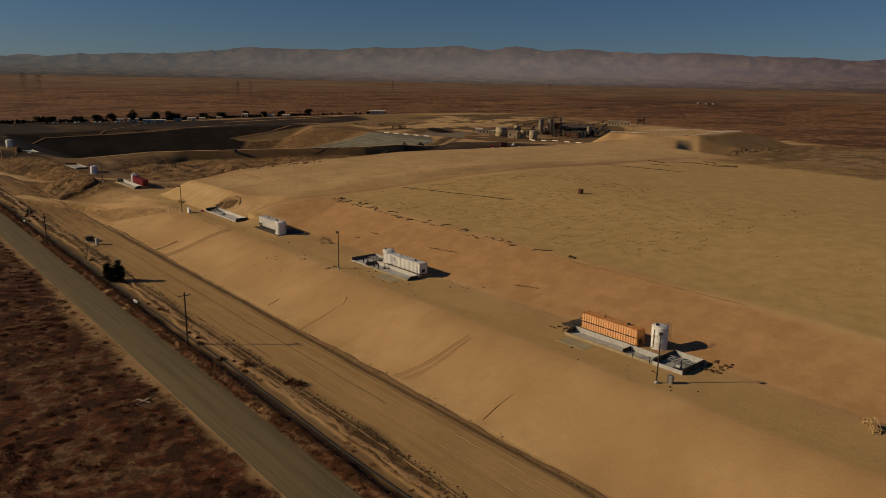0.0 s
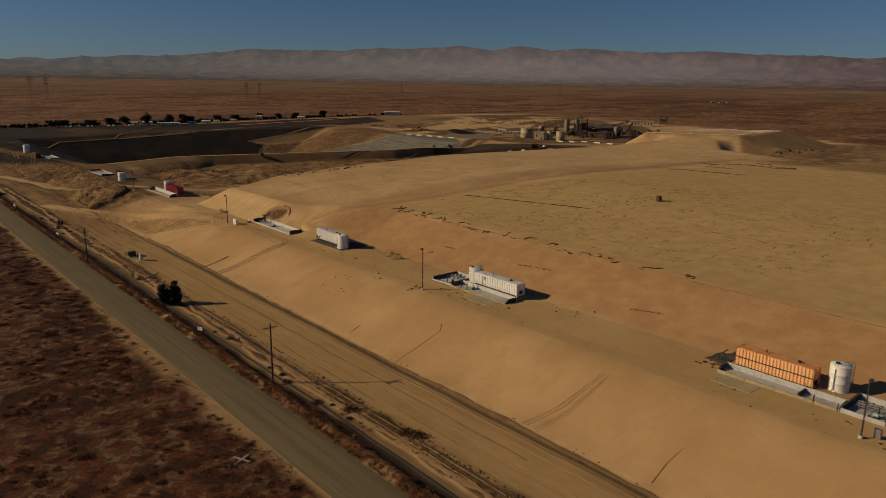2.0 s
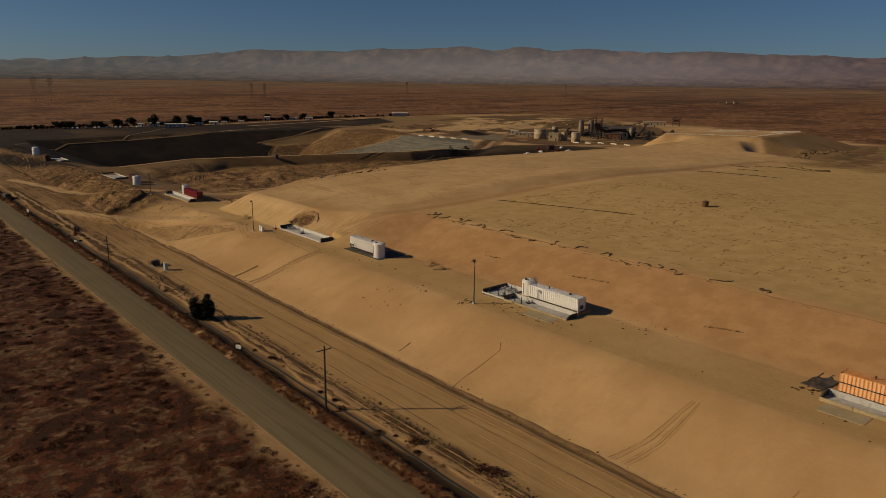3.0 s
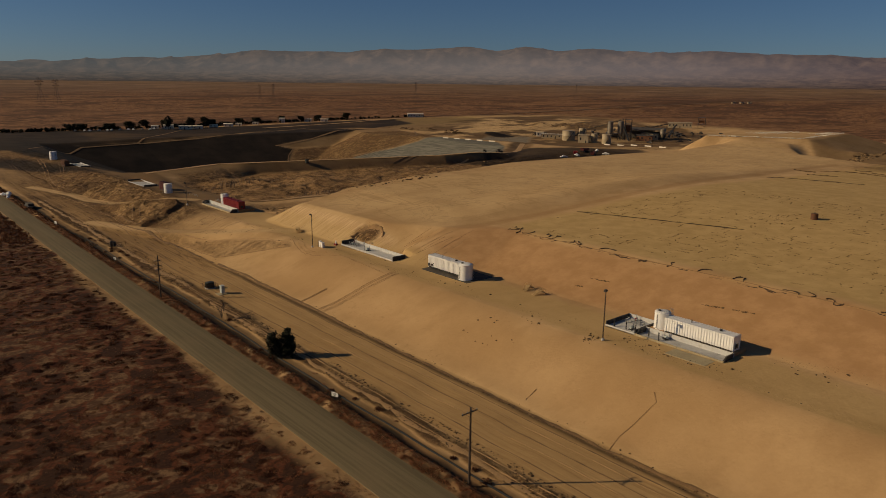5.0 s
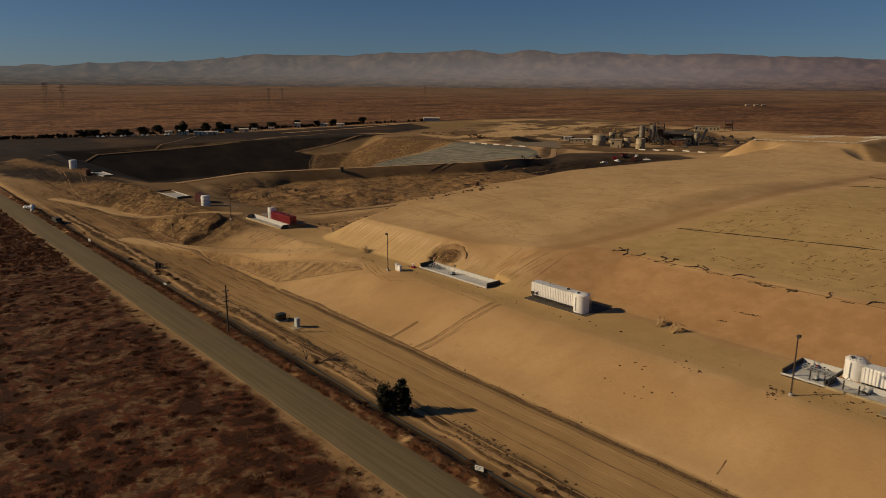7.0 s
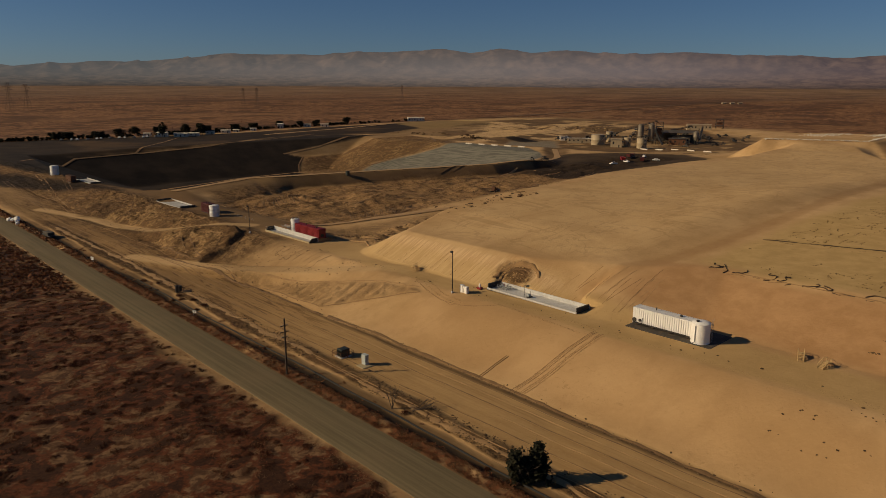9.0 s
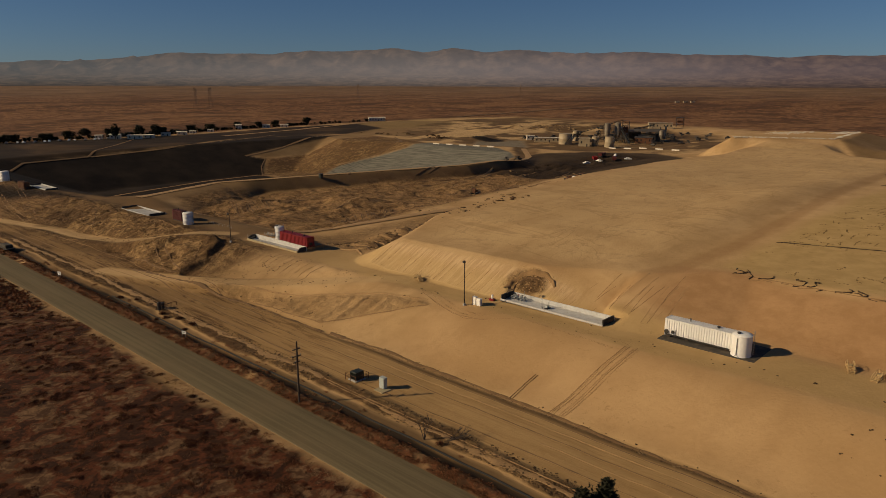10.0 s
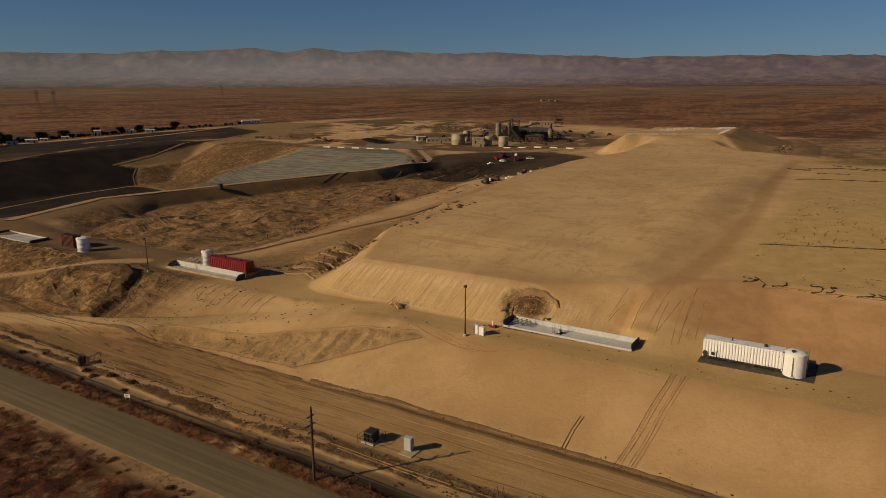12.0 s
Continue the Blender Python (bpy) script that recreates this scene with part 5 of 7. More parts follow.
# ---------------------------------------------------------------- poles
def lamp_pole(x, y, h, label):
    ob = thing("lamp_pole", x, y, None, 0, label, "lamp pole", "bench lamp poles")
    bm = B()
    tube(bm, (0, 0, -0.4), (0, 0, h), 0.13, 0.09, 10)
    part("mast", bm, POLE_WOOD, ob, smooth=True)
    bm = B()
    lathe(bm, [(0.32, -0.4), (0.32, 0.35), (0.26, 0.42)], 16)
    part("footing", bm, CONCRETE, ob, "round concrete footing")
    bm = B()
    tube(bm, (0, 0, h - 0.25), (-0.5, -0.35, h + 0.05), 0.05, sides=6)
    part("bracket", bm, DARK_STEEL, ob)
    bm = B()
    block(bm, -0.85, -0.30, -0.60, -0.10, h - 0.18, h + 0.26, 0.05)
    part("lamp_head", bm, DARK_STEEL, ob, "dark floodlight head")
    return ob


def utility_pole(x, y, h, arms, label, turn=0.0):
    ob = thing("utility_pole", x, y, None, turn, label, "utility pole", "roadside utility poles")
    bm = B()
    tube(bm, (0, 0, -0.6), (0, 0, h), 0.19, 0.13, 12)
    part("mast", bm, POLE_WOOD, ob, smooth=True)
    for k, (z, reach) in enumerate(arms):
        bm = B()
        block(bm, -reach, reach, 0.12, 0.24, z - 0.07, z + 0.07, 0.01)
        arm = part("crossarm", bm, POLE_WOOD, ob)
        for xx in np.linspace(-reach * 0.9, reach * 0.9, 4):
            bm = B()
            lathe(bm, [(0.03, z + 0.06), (0.07, z + 0.12), (0.07, z + 0.20), (0.04, z + 0.26)], 8, xx, 0.18)
            part("insulator", bm, GALV, ob)
        bm = B()
        for sx in (-1, 1):
            tube(bm, (sx * reach * 0.55, 0.18, z - 0.05), (0, 0.14, z - 0.65), 0.02, sides=5)
        part("brace", bm, DARK_STEEL, ob)
    return ob


lamp_pole(96.3, 57.3, 8.6, "tall dark lamp pole in front of an orange box")
lamp_pole(94.7, 149.4, 9.7, "tall dark lamp pole near a white box")
lamp_pole(92.8, 250.0, 9.6, "tall dark lamp pole beside electrical cabinets")
lamp_pole(91.4, 340.0, 8.4, "tall dark lamp pole near a red box")
utility_pole(50.4, 137.5, 11.4, [(10.6, 1.4)], "dark wooden utility pole with one crossarm by the ditch")
utility_pole(48.2, 247.0, 10.6, [(9.2, 0.7), (8.0, 0.9), (7.0, 0.6)], "dark wooden utility pole with short crossarms by the ditch")


# ---------------------------------------------------------------- small things of the bench and roadside
def cabinet(x, y, w, d, h, material, label, turn=0.0, z=None):
    ob = thing("cabinet", x, y, z, turn, label, "cabinet", "electrical cabinets")
    bm = B()
    block(bm, -w / 2, w / 2, -d / 2, d / 2, 0.0, h, 0.03)
    part("body", bm, material, ob)
    bm = B()
    block(bm, -w / 2 - 0.04, w / 2 + 0.04, -d / 2 - 0.04, d / 2 + 0.04, h, h + 0.06, 0.02)
    part("cap", bm, material, ob)
    bm = B()
    block(bm, -w / 2 - 0.025, -w / 2 - 0.002, -d * 0.42, d * 0.42, h * 0.08, h * 0.92)
    part("door", bm, material, ob)
    return ob


for y, h, w in ((248.6, 1.7, 0.9), (247.4, 1.5, 1.0)):
    cabinet(94.6, y, 0.7, w, h, WHITE, "white electrical cabinet at the foot of a lamp pole")
cabinet(98.0, 55.8, 0.5, 0.9, 1.3, STEEL, "grey electrical cabinet on posts by a lamp pole")
ob = thing("red_pump", 99.2, 247.6, None, 0, "small red and white pump at the basin's corner", "pump")
bm = B()
block(bm, -0.4, 0.4, -0.6, 0.6, 0.0, 0.5, 0.05)
part("housing", bm, RED, ob)
bm = B()
lathe(bm, [(0.22, 0.5), (0.22, 1.2), (0.12, 1.35)], 12)
part("drum", bm, WHITE, ob, "white drum")
# transformer yard by the road
ob = thing("concrete_pad", 61.0, 240.6, hz(61, 240.6), 0, "pale square concrete pad under a grey cabinet", "pad")
bm = B()
block(bm, -1.2, 1.0, -1.1, 1.1, -0.4, 0.12, 0.02)
part("slab", bm, DUSTY_SLAB, ob)
cabinet(61.4, 241.0, 0.8, 1.2, 1.9, GREY_BOX, "tall pale grey electrical cabinet on a concrete pad", z=hz(61, 240.6) + 0.12)
ob = thing("transformer", 60.8, 247.2, None, 0, "dark green transformer box inside a pipe fence", "transformer")
bm = B()
block(bm, -0.9, 0.9, -0.8, 0.8, 0.1, 1.6, 0.05)
part("tank", bm, GREEN_BOX, ob)
bm = B()
for k in range(6):
    block(bm, -1.1, -0.9, -0.7 + 0.25 * k, -0.62 + 0.25 * k, 0.3, 1.4)
part("cooling_fins", bm, GREEN_BOX, ob)
bm = B()
block(bm, -1.2, 1.2, -1.1, 1.1, -0.3, 0.1)
part("plinth", bm, CONCRETE, ob)
ob = thing("pipe_fence", 60.8, 247.2, None, 0, "rusty pipe fence round a transformer", "fence")
corners = [(-1.5, -1.4), (1.5, -1.4), (1.5, 1.4), (-1.5, 1.4)]
for (ax, ay), (bx, by) in zip(corners, corners[1:] + corners[:1]):
    for s in (0.0, 0.5):
        bm = B()
        tube(bm, (ax + s * (bx - ax), ay + s * (by - ay), -0.3), (ax + s * (bx - ax), ay + s * (by - ay), 1.3), 0.05, sides=6)
        part("post", bm, RUST, ob)
    for zz in (0.6, 1.2):
        bm = B()
        tube(bm, (ax, ay, zz), (bx, by, zz), 0.035, sides=5)
        part("rail", bm, RUST, ob)


def crossover_stair(x, y, turn):
    """A timber stair over a pipe: up, a landing, down."""
    ob = thing("timber_stair", x, y, None, turn, "pale timber crossover stair standing on the bench", "stair", "crossover stairs")
    ob.scale = (0.82, 0.82, 0.70)
    for sx in (-1, 1):
        for yy in (-0.55, 0.55):
            bm = B()
            m = Matrix.Translation((sx * 1.35, yy, 0.62)) @ Matrix.Rotation(sx * 0.66, 4, "Y")
            bmesh.ops.create_cube(bm, size=1, matrix=m @ Matrix.Diagonal((2.1, 0.07, 0.26, 1)))
            part("stringer", bm, PLANK, ob)
        for k in range(5):
            bm = B()
            xx, zz = sx * (2.05 - 0.33 * k), 0.18 + 0.24 * k
            block(bm, xx - 0.15, xx + 0.15, -0.55, 0.55, zz, zz + 0.05)
            part("tread", bm, PLANK, ob)
    bm = B()
    block(bm, -0.6, 0.6, -0.6, 0.6, 1.22, 1.29)
    part("landing", bm, PLANK, ob)
    for xx in (-0.55, 0.55):
        for yy in (-0.55, 0.55):
            bm = B()
            block(bm, xx - 0.05, xx + 0.05, yy - 0.05, yy + 0.05, -0.1, 2.2)
            part("post", bm, PLANK, ob)
    for yy in (-0.6, 0.6):
        bm = B()
        tube(bm, (-0.6, yy, 2.15), (0.6, yy, 2.15), 0.05, sides=5)
        for sx in (-1, 1):
            tube(bm, (sx * 0.6, yy, 2.15), (sx * 2.2, yy, 1.05), 0.05, sides=5)
            tube(bm, (sx * 2.1, yy, -0.05), (sx * 2.1, yy, 1.1), 0.045, sides=5)
        part("handrail", bm, PLANK, ob)
    return ob


crossover_stair(108.7, 180.9, 20)
crossover_stair(107.6, 176.4, -15)
crossover_stair(100.0, 271.0, 70)
crossover_stair(106.6, 29.0, 40)


def road_sign(x, y, w, h, post, label):
    ob = thing("road_sign", x, y, None, -68, label, "sign", "roadside signs")
    for s in (-0.35, 0.35):
        bm = B()
        block(bm, s * w - 0.03, s * w + 0.03, -0.03, 0.03, -0.3, post)
        part("post", bm, GALV, ob)
    bm = B()
    block(bm, -w / 2, w / 2, -0.06, -0.035, post - h, post, 0.01)
    part("panel", bm, SIGN_WHITE, ob, "plain white panel")
    bm = B()
    for k in range(3):
        zz = post - h * (0.25 + 0.25 * k)
        block(bm, -w * 0.36, w * (0.36 - 0.08 * k), -0.066, -0.060, zz - 0.035, zz + 0.035)
    part("lettering", bm, DARK_STEEL, ob, "dark bars of lettering")
    return ob


road_sign(51.2, 172.2, 1.3, 0.75, 1.0, "white sign facing the road beside the ditch")
road_sign(49.9, 289.0, 1.0, 0.6, 1.4, "small white sign on the ditch bank")
road_sign(49.3, 356.0, 1.1, 0.9, 1.6, "small white sign far along the ditch")
# drum on the fill
ob = thing("rusty_drum", 200.3, 156.2, None, 0, "lone rusty drum standing on the fill", "drum")
bm = B()
lathe(bm, [(1.0, 0), (1.0, 0.1), (0.96, 0.14), (0.96, 0.75), (1.0, 0.8), (0.96, 0.85), (0.96, 1.5), (1.0, 1.6), (1.0, 1.7)], 22)
part("shell", bm, RUST, ob, smooth=True)
bm = B()
tube(bm, (0, 0, 1.6), (0, 0, 2.1), 0.12, sides=8)
part("bung", bm, DARK_STEEL, ob)


# posts along the white box's basin, and a valve between its tank and box
for k, yy in enumerate((142.6, 145.0, 147.6, 150.0, 152.4)):
    ob = thing("bollard", 102.3 + 0.5 * (k % 2), yy, Z2 + 0.08, 0, "dark steel bollard standing in the concrete basin", "bollard", "basin bollards")
    bm = B()
    lathe(bm, [(0.11, 0.0), (0.11, 1.5), (0.08, 1.58)], 10)
    part("shaft", bm, DARK_STEEL, ob)
    bm = B()
    block(bm, -0.18, 0.18, -0.18, 0.18, 0.0, 0.04)
    part("foot_plate", bm, STEEL, ob)
pump_set(104.0, 142.2, Z2 + 0.08, 60)
pump_set(108.4, 151.6, Z2 + 0.10, 20)


def valve_stand(x, y, label):
    """Two dark upright pipes with a low rail beside the ditch."""
    ob = thing("valve_stand", x, y, None, 10, label, "valve stand", "valve stands")
    for k, (dx, h) in enumerate(((0.0, 1.9), (1.1, 1.5))):
        bm = B()
        lathe(bm, [(0.42, -0.3), (0.42, h * 0.8), (0.5, h * 0.82), (0.5, h * 0.9), (0.2, h)], 14, dx, 0.3 * k)
        part("riser", bm, DARK_STEEL, ob)
    bm = B()
    for dx in (1.8, 3.2, 4.6):
        tube(bm, (dx, 0, -0.2), (dx, 0, 1.0), 0.06, sides=6)
    tube(bm, (0.3, 0, 0.9), (4.7, 0, 0.95), 0.06, sides=6)
    part("rail", bm, RUST, ob)
    return ob


valve_stand(55.2, 311.0, "dark upright valve risers with a rusty rail by the ditch")
# ---------------------------------------------------------------- trees and brush
def limb(bm, a, b, r0, r1, sides=7):
    tube(bm, a, b, r0, r1, sides, False)


def tree(x, y, h, spread, label, seed, leaves=2200, leaf=0.22, bare=False, name="tree", low=0.15, lobes=()):
    rng = random.Random(seed)
    ob = thing(name, x, y, None, 0, label, "tree", "roadside trees" if h < 9 else "far trees")
    bm = B()
    tips = []
    limb(bm, (0, 0, -0.3), (0.1, 0.05, h * 0.35), h * 0.028, h * 0.02)
    for k in range(9):
        a = k * 2.4 + rng.uniform(-0.4, 0.4)
        z0 = h * rng.uniform(0.1, 0.38)
        r = spread * rng.uniform(0.35, 0.9)
        mid = (0.5 * r * math.cos(a), 0.5 * r * math.sin(a), z0 + h * rng.uniform(0.12, 0.3))
        end = (r * math.cos(a), r * math.sin(a), min(h * 0.97, mid[2] + h * rng.uniform(0.05, 0.35)))
        limb(bm, (0.1, 0.05, z0), mid, h * 0.015, h * 0.009)
        limb(bm, mid, end, h * 0.009, h * 0.004)
        tips += [mid, end]
        for _ in range(3):
            e2 = tuple(c + rng.uniform(-1, 1) * spread * 0.32 for c in end)
            e2 = (e2[0], e2[1], max(h * low, min(h, e2[2])))
            limb(bm, end, e2, h * 0.004, h * 0.0015, 5)
            tips.append(e2)
    part("trunk", bm, TWIG, ob)
    if bare:
        return ob
    tips += [(rng.gauss(0, 0.22) * spread, rng.gauss(0, 0.22) * spread, h * rng.uniform(0.55, 0.97)) for _ in range(10)]
    if lobes:
        tips = [(lx * spread + rng.gauss(0, 0.24 - 0.15 * q) * spread, ly * spread + rng.gauss(0, 0.24 - 0.15 * q) * spread, h * top * (0.14 + 0.80 * q)) for lx, ly, top in lobes for q in (rng.random() for _ in range(26))]
    vs, fs = [], []
    for k in range(leaves):
        c = rng.choice(tips)
        s = spread * (0.115 if lobes else 0.17)
        px, py, pz = c[0] + rng.gauss(0, s), c[1] + rng.gauss(0, s), c[2] + rng.gauss(0, s)
        if pz < h * low or pz > h * 1.03:
            continue
        a, b = rng.uniform(0, 6.28), rng.uniform(-1, 1)
        u = Vector((math.cos(a), math.sin(a), b)).normalized() * leaf * rng.uniform(0.6, 1.4)
        w = Vector((-math.sin(a), math.cos(a), rng.uniform(-1, 1))).normalized() * leaf * rng.uniform(0.4, 0.9)
        i, p = len(vs), Vector((px, py, pz))
        vs += [tuple(p - u), tuple(p + w), tuple(p + u), tuple(p - w)]
        fs.append((i, i + 1, i + 2, i + 3))
    me = bpy.data.meshes.new("crown")
    me.from_pydata(vs, [], fs)
    me.materials.append(LEAF)
    crown = new("crown", me)
    crown.parent = ob
    return ob


tree(52.6, 194.3, 5.9, 2.6, "dense dark green bushy tree beside the ditch", 5, 9000, 0.26, low=0.06, lobes=((-0.44, 0.34, 0.84), (0.42, -0.34, 0.99), (0.62, -0.5, 0.72), (0.0, 0.0, 0.62), (0.1, 0.1, 0.5)))


def dead_tree(x, y, h, label, seed, lean=0.0, aim=0.0):
    """Forked bare trunks with thin twigs; lean 1 lays it flat along aim."""
    rng = random.Random(seed)
    ob = thing("dead_tree", x, y, None, 0, label, "tree", "dead trees")
    ca, sa = math.cos(aim), math.sin(aim)
    bm = B()

    def grow(p, d, length, r, level):
        q = (p[0] + d[0] * length, p[1] + d[1] * length, p[2] + d[2] * length)
        if q[2] < 0.1:
            q = (q[0], q[1], 0.1)
        limb(bm, p, q, r, r * 0.6, 6)
        if level:
            for _ in range(rng.choice((2, 3))):
                e = Vector((d[0] + rng.uniform(-0.55, 0.55), d[1] + rng.uniform(-0.55, 0.55), d[2] + rng.uniform(-0.25, 0.45) * (1 - 0.6 * lean))).normalized()
                grow(q, e, length * rng.uniform(0.5, 0.8), r * 0.6, level - 1)

    for _ in range(3):
        d = Vector((lean * ca + rng.uniform(-0.3, 0.3), lean * sa + rng.uniform(-0.3, 0.3), 1.15 - lean)).normalized()
        grow((0, 0, -0.1), d, h * rng.uniform(0.32, 0.45), h * 0.02, 3)
    part("trunk", bm, TWIG, ob)
    return ob


dead_tree(53.4, 223.3, 4.6, "thin bare dead tree standing beside the ditch", 8)
dead_tree(55.2, 220.6, 4.8, "bare fallen branches lying beside the ditch", 9, 0.95, -0.35)
for k, (x, y, h, s) in enumerate([(252, 803, 16, 4.5), (283, 822, 12, 5), (296, 815, 13, 5.5), (492, 846, 11, 5), (430, 850, 8, 4), (168, 830, 8, 5), (180, 836, 7, 5), (204, 834, 7, 6), (226, 842, 8, 6), (243, 848, 9, 6), (312, 838, 8, 5), (262, 838, 9, 6), (352, 856, 7, 6), (376, 860, 7, 6), (410, 862, 8, 5), (465, 870, 7, 5)]):
    tree(x, y, 0.85 * h, 0.85 * s, "far dark evergreen tree by low buildings", 20 + k, 2200, 0.55, low=0.03)

rng = random.Random(11)


def scatter(n, x0, x1, y0, y1, s0, s1, keep=None, sink=0.0):
    xs, ys = np.array([rng.uniform(x0, x1) for _ in range(n)]), np.array([rng.uniform(y0, y1) for _ in range(n)])
    zs = height(xs, ys) - sink
    out = [(x, y, z, rng.uniform(s0, s1) * (0.6 + 0.8 * rng.random() ** 2)) for x, y, z in zip(xs, ys, zs)]
    if keep is not None:
        mask = keep(xs, ys)
        out = [o for o, m in zip(out, mask) if m]
    return out


def clumped(size, seed, level):
    return lambda x, y: vnoise(x, y, size, seed) + 0.4 * vnoise(x, y, size / 3, seed + 1) > level


def shrubs(name, places, material, label, category, leaves=60, flat=0.6, leaf=0.16, seed=5):
    """Loose rounded bushes, each of many small twiggy leaves. places: (x, y, z, radius)."""
    g = np.random.default_rng(seed)
    P = np.repeat(np.array(places, float), leaves, 0)
    n = len(P)
    a, u = g.uniform(0, 2 * math.pi, n), g.uniform(0, 1, n)
    d = g.uniform(0, 1, n) ** 0.4
    shape = 1 + 0.35 * np.sin(3 * a + 9 * P[:, 0]) * u
    c = np.stack([P[:, 0] + P[:, 3] * d * shape * np.cos(a) * np.sqrt(1 - u * u), P[:, 1] + P[:, 3] * d * shape * np.sin(a) * np.sqrt(1 - u * u), P[:, 2] + P[:, 3] * flat * d * u], 1)
    s = leaf * (0.5 + P[:, 3:4]) * g.uniform(0.5, 1.4, (n, 1))
    e, f = g.normal(size=(n, 3)), g.normal(size=(n, 3))
    e /= np.linalg.norm(e, axis=1)[:, None]
    f -= e * (e * f).sum(1)[:, None]
    f /= np.linalg.norm(f, axis=1)[:, None]
    V = np.stack([c - e * s, c + f * s * 0.45, c + e * s, c - f * s * 0.45], 1).reshape(-1, 3)
    me = bpy.data.meshes.new(name)
    me.from_pydata(V.tolist(), [], np.arange(4 * n).reshape(-1, 4).tolist())
    me.materials.append(material)
    return tagged(new(name, me), label, category, kind="stuff")


near = [q for q in scatter(1700, -6, 38.0, 80, 330, 0.6, 1.25, clumped(7, 81, -0.15))]
shrubs("brush", near, DARK_BRUSH, "low dark brown dry bushes on the plain", "brush", 130, 0.26, 0.075, 46)
shrubs("brush", scatter(4200, -6, 38.2, 80, 330, 0.4, 1.0, clumped(9, 83, -0.25)), BRUSH, "rust-brown dry brush covering the plain", "brush", 70, 0.18, 0.07, 44)
shrubs("brush", scatter(5200, 10, 38.4, 330, 640, 0.5, 1.1), BRUSH, "rust-brown dry brush far along the road", "brush", 16, 0.6, 0.25, 4)
shrubs("dry_grass", scatter(4200, -6, 38.6, 80, 330, 0.25, 0.6, clumped(5, 85, 0.1)), STRAW, "pale dry grass among the brush", "grass", 24, 0.25, 0.06, 5)
banks = scatter(1300, 47.8, 50.7, 40, 480, 0.35, 0.7, clumped(5, 87, -0.4)) + scatter(500, 50.4, 54.0, 40, 420, 0.3, 0.6, clumped(6, 89, 0.1))
shrubs("verge_brush", banks + scatter(1800, 47.5, 49.8, 40, 480, 0.35, 0.8), BRUSH, "rust-brown dry brush along the ditch bank", "brush", 60, 0.35, 0.08, 47)
shrubs("verge_grass", scatter(2600, 48.9, 50.2, 40, 480, 0.2, 0.45), STRAW, "pale dry grass along the ditch bank", "grass", 26, 0.3, 0.06, 7)
shrubs("road_edge_grass", scatter(3200, 36.4, 39.2, 50, 460, 0.2, 0.5, clumped(5, 88, -0.1)), STRAW, "pale dry grass along the road's edge", "grass", 26, 0.3, 0.06, 8)
hedge = []
for (ax, ay), (bx, by), n in (((96, 842), (235, 832), 150), ((235, 832), (330, 842), 110), ((330, 842), (500, 862), 120), ((500, 862), (640, 872), 40)):
    for _ in range(n):
        s = rng.random()
        x, y = ax + s * (bx - ax), ay + s * (by - ay) + rng.gauss(0, 4)
        hedge.append((x, y, hz(x, y), rng.uniform(1.5, 4.2)))
plain = []
for _ in range(11000):
    x, y = rng.uniform(40, 1900), rng.uniform(230, 2300)
    if (y > 860 + 0.1 * x or x > 860 + 0.2 * (y - 400)) and 0.25 < x / y < 4.5 and rng.random() < 900 / math.hypot(x, y):
        plain.append((x, y, 2.4, rng.uniform(0.5, 1.35)))
zs = height(np.array([q[0] for q in plain]), np.array([q[1] for q in plain]))
plain = [(x, y, z, s) for (x, y, _, s), z in zip(plain, zs)]
tufts("far_brush", plain, BRUSH, "dark dry bushes dotted over the far plain", "brush", 5, 1.0, seed=45)
tufts("far_hedge", hedge, LEAF, "dark row of bushes behind the low buildings", "hedge", 26, 0.8, seed=10)

# ---------------------------------------------------------------- clods, windrows and rubble
lumps("clods", scatter(260, 71.5, 74.0, 40, 420, 0.08, 0.2), CLOD, "dark clods along the slope's foot", "clods", seed=12)
lumps("clods", scatter(900, 134, 240, 40, 208, 0.08, 0.26, clumped(28, 91, 0.15)), FILL_CLOD, "dark clods strewn over the fill", "clods", seed=13)
lumps("clods", scatter(2400, 70, 96, 256, 430, 0.06, 0.26, lambda x, y: (vnoise(x, y, 9, 93) > 0.0) & (y + 1.15 * (x - 79) > 276)), ROCK, "rough clods on the broken slope", "clods", seed=14)
lumps("clods", scatter(1500, 70, 92, 256, 318, 0.04, 0.12, lambda x, y: inside(x, y, EMBANKMENT) > -0.4), SCUFF, "rough crumbs on the embankment", "clods", seed=19)
lumps("clods", scatter(900, 116, 330, 345, 440, 0.2, 0.7, clumped(20, 95, 0.1)), ROCK, "churned rubble in the dark cut", "clods", seed=15)
lumps("clods", scatter(420, 112, 180, 296, 322, 0.2, 0.8), ROCK, "lumps of spoil below the fill", "clods", seed=16)
lumps("clods", scatter(60, 94.0, 100.5, 50, 250, 0.12, 0.3), CLOD, "dark clods along the bench", "clods", seed=17)
lumps("clods", scatter(5200, 54.6, 59.0, 45, 420, 0.06, 0.22, clumped(8, 97, -0.45)), CLOD, "clods along the ditch", "clods", seed=18)


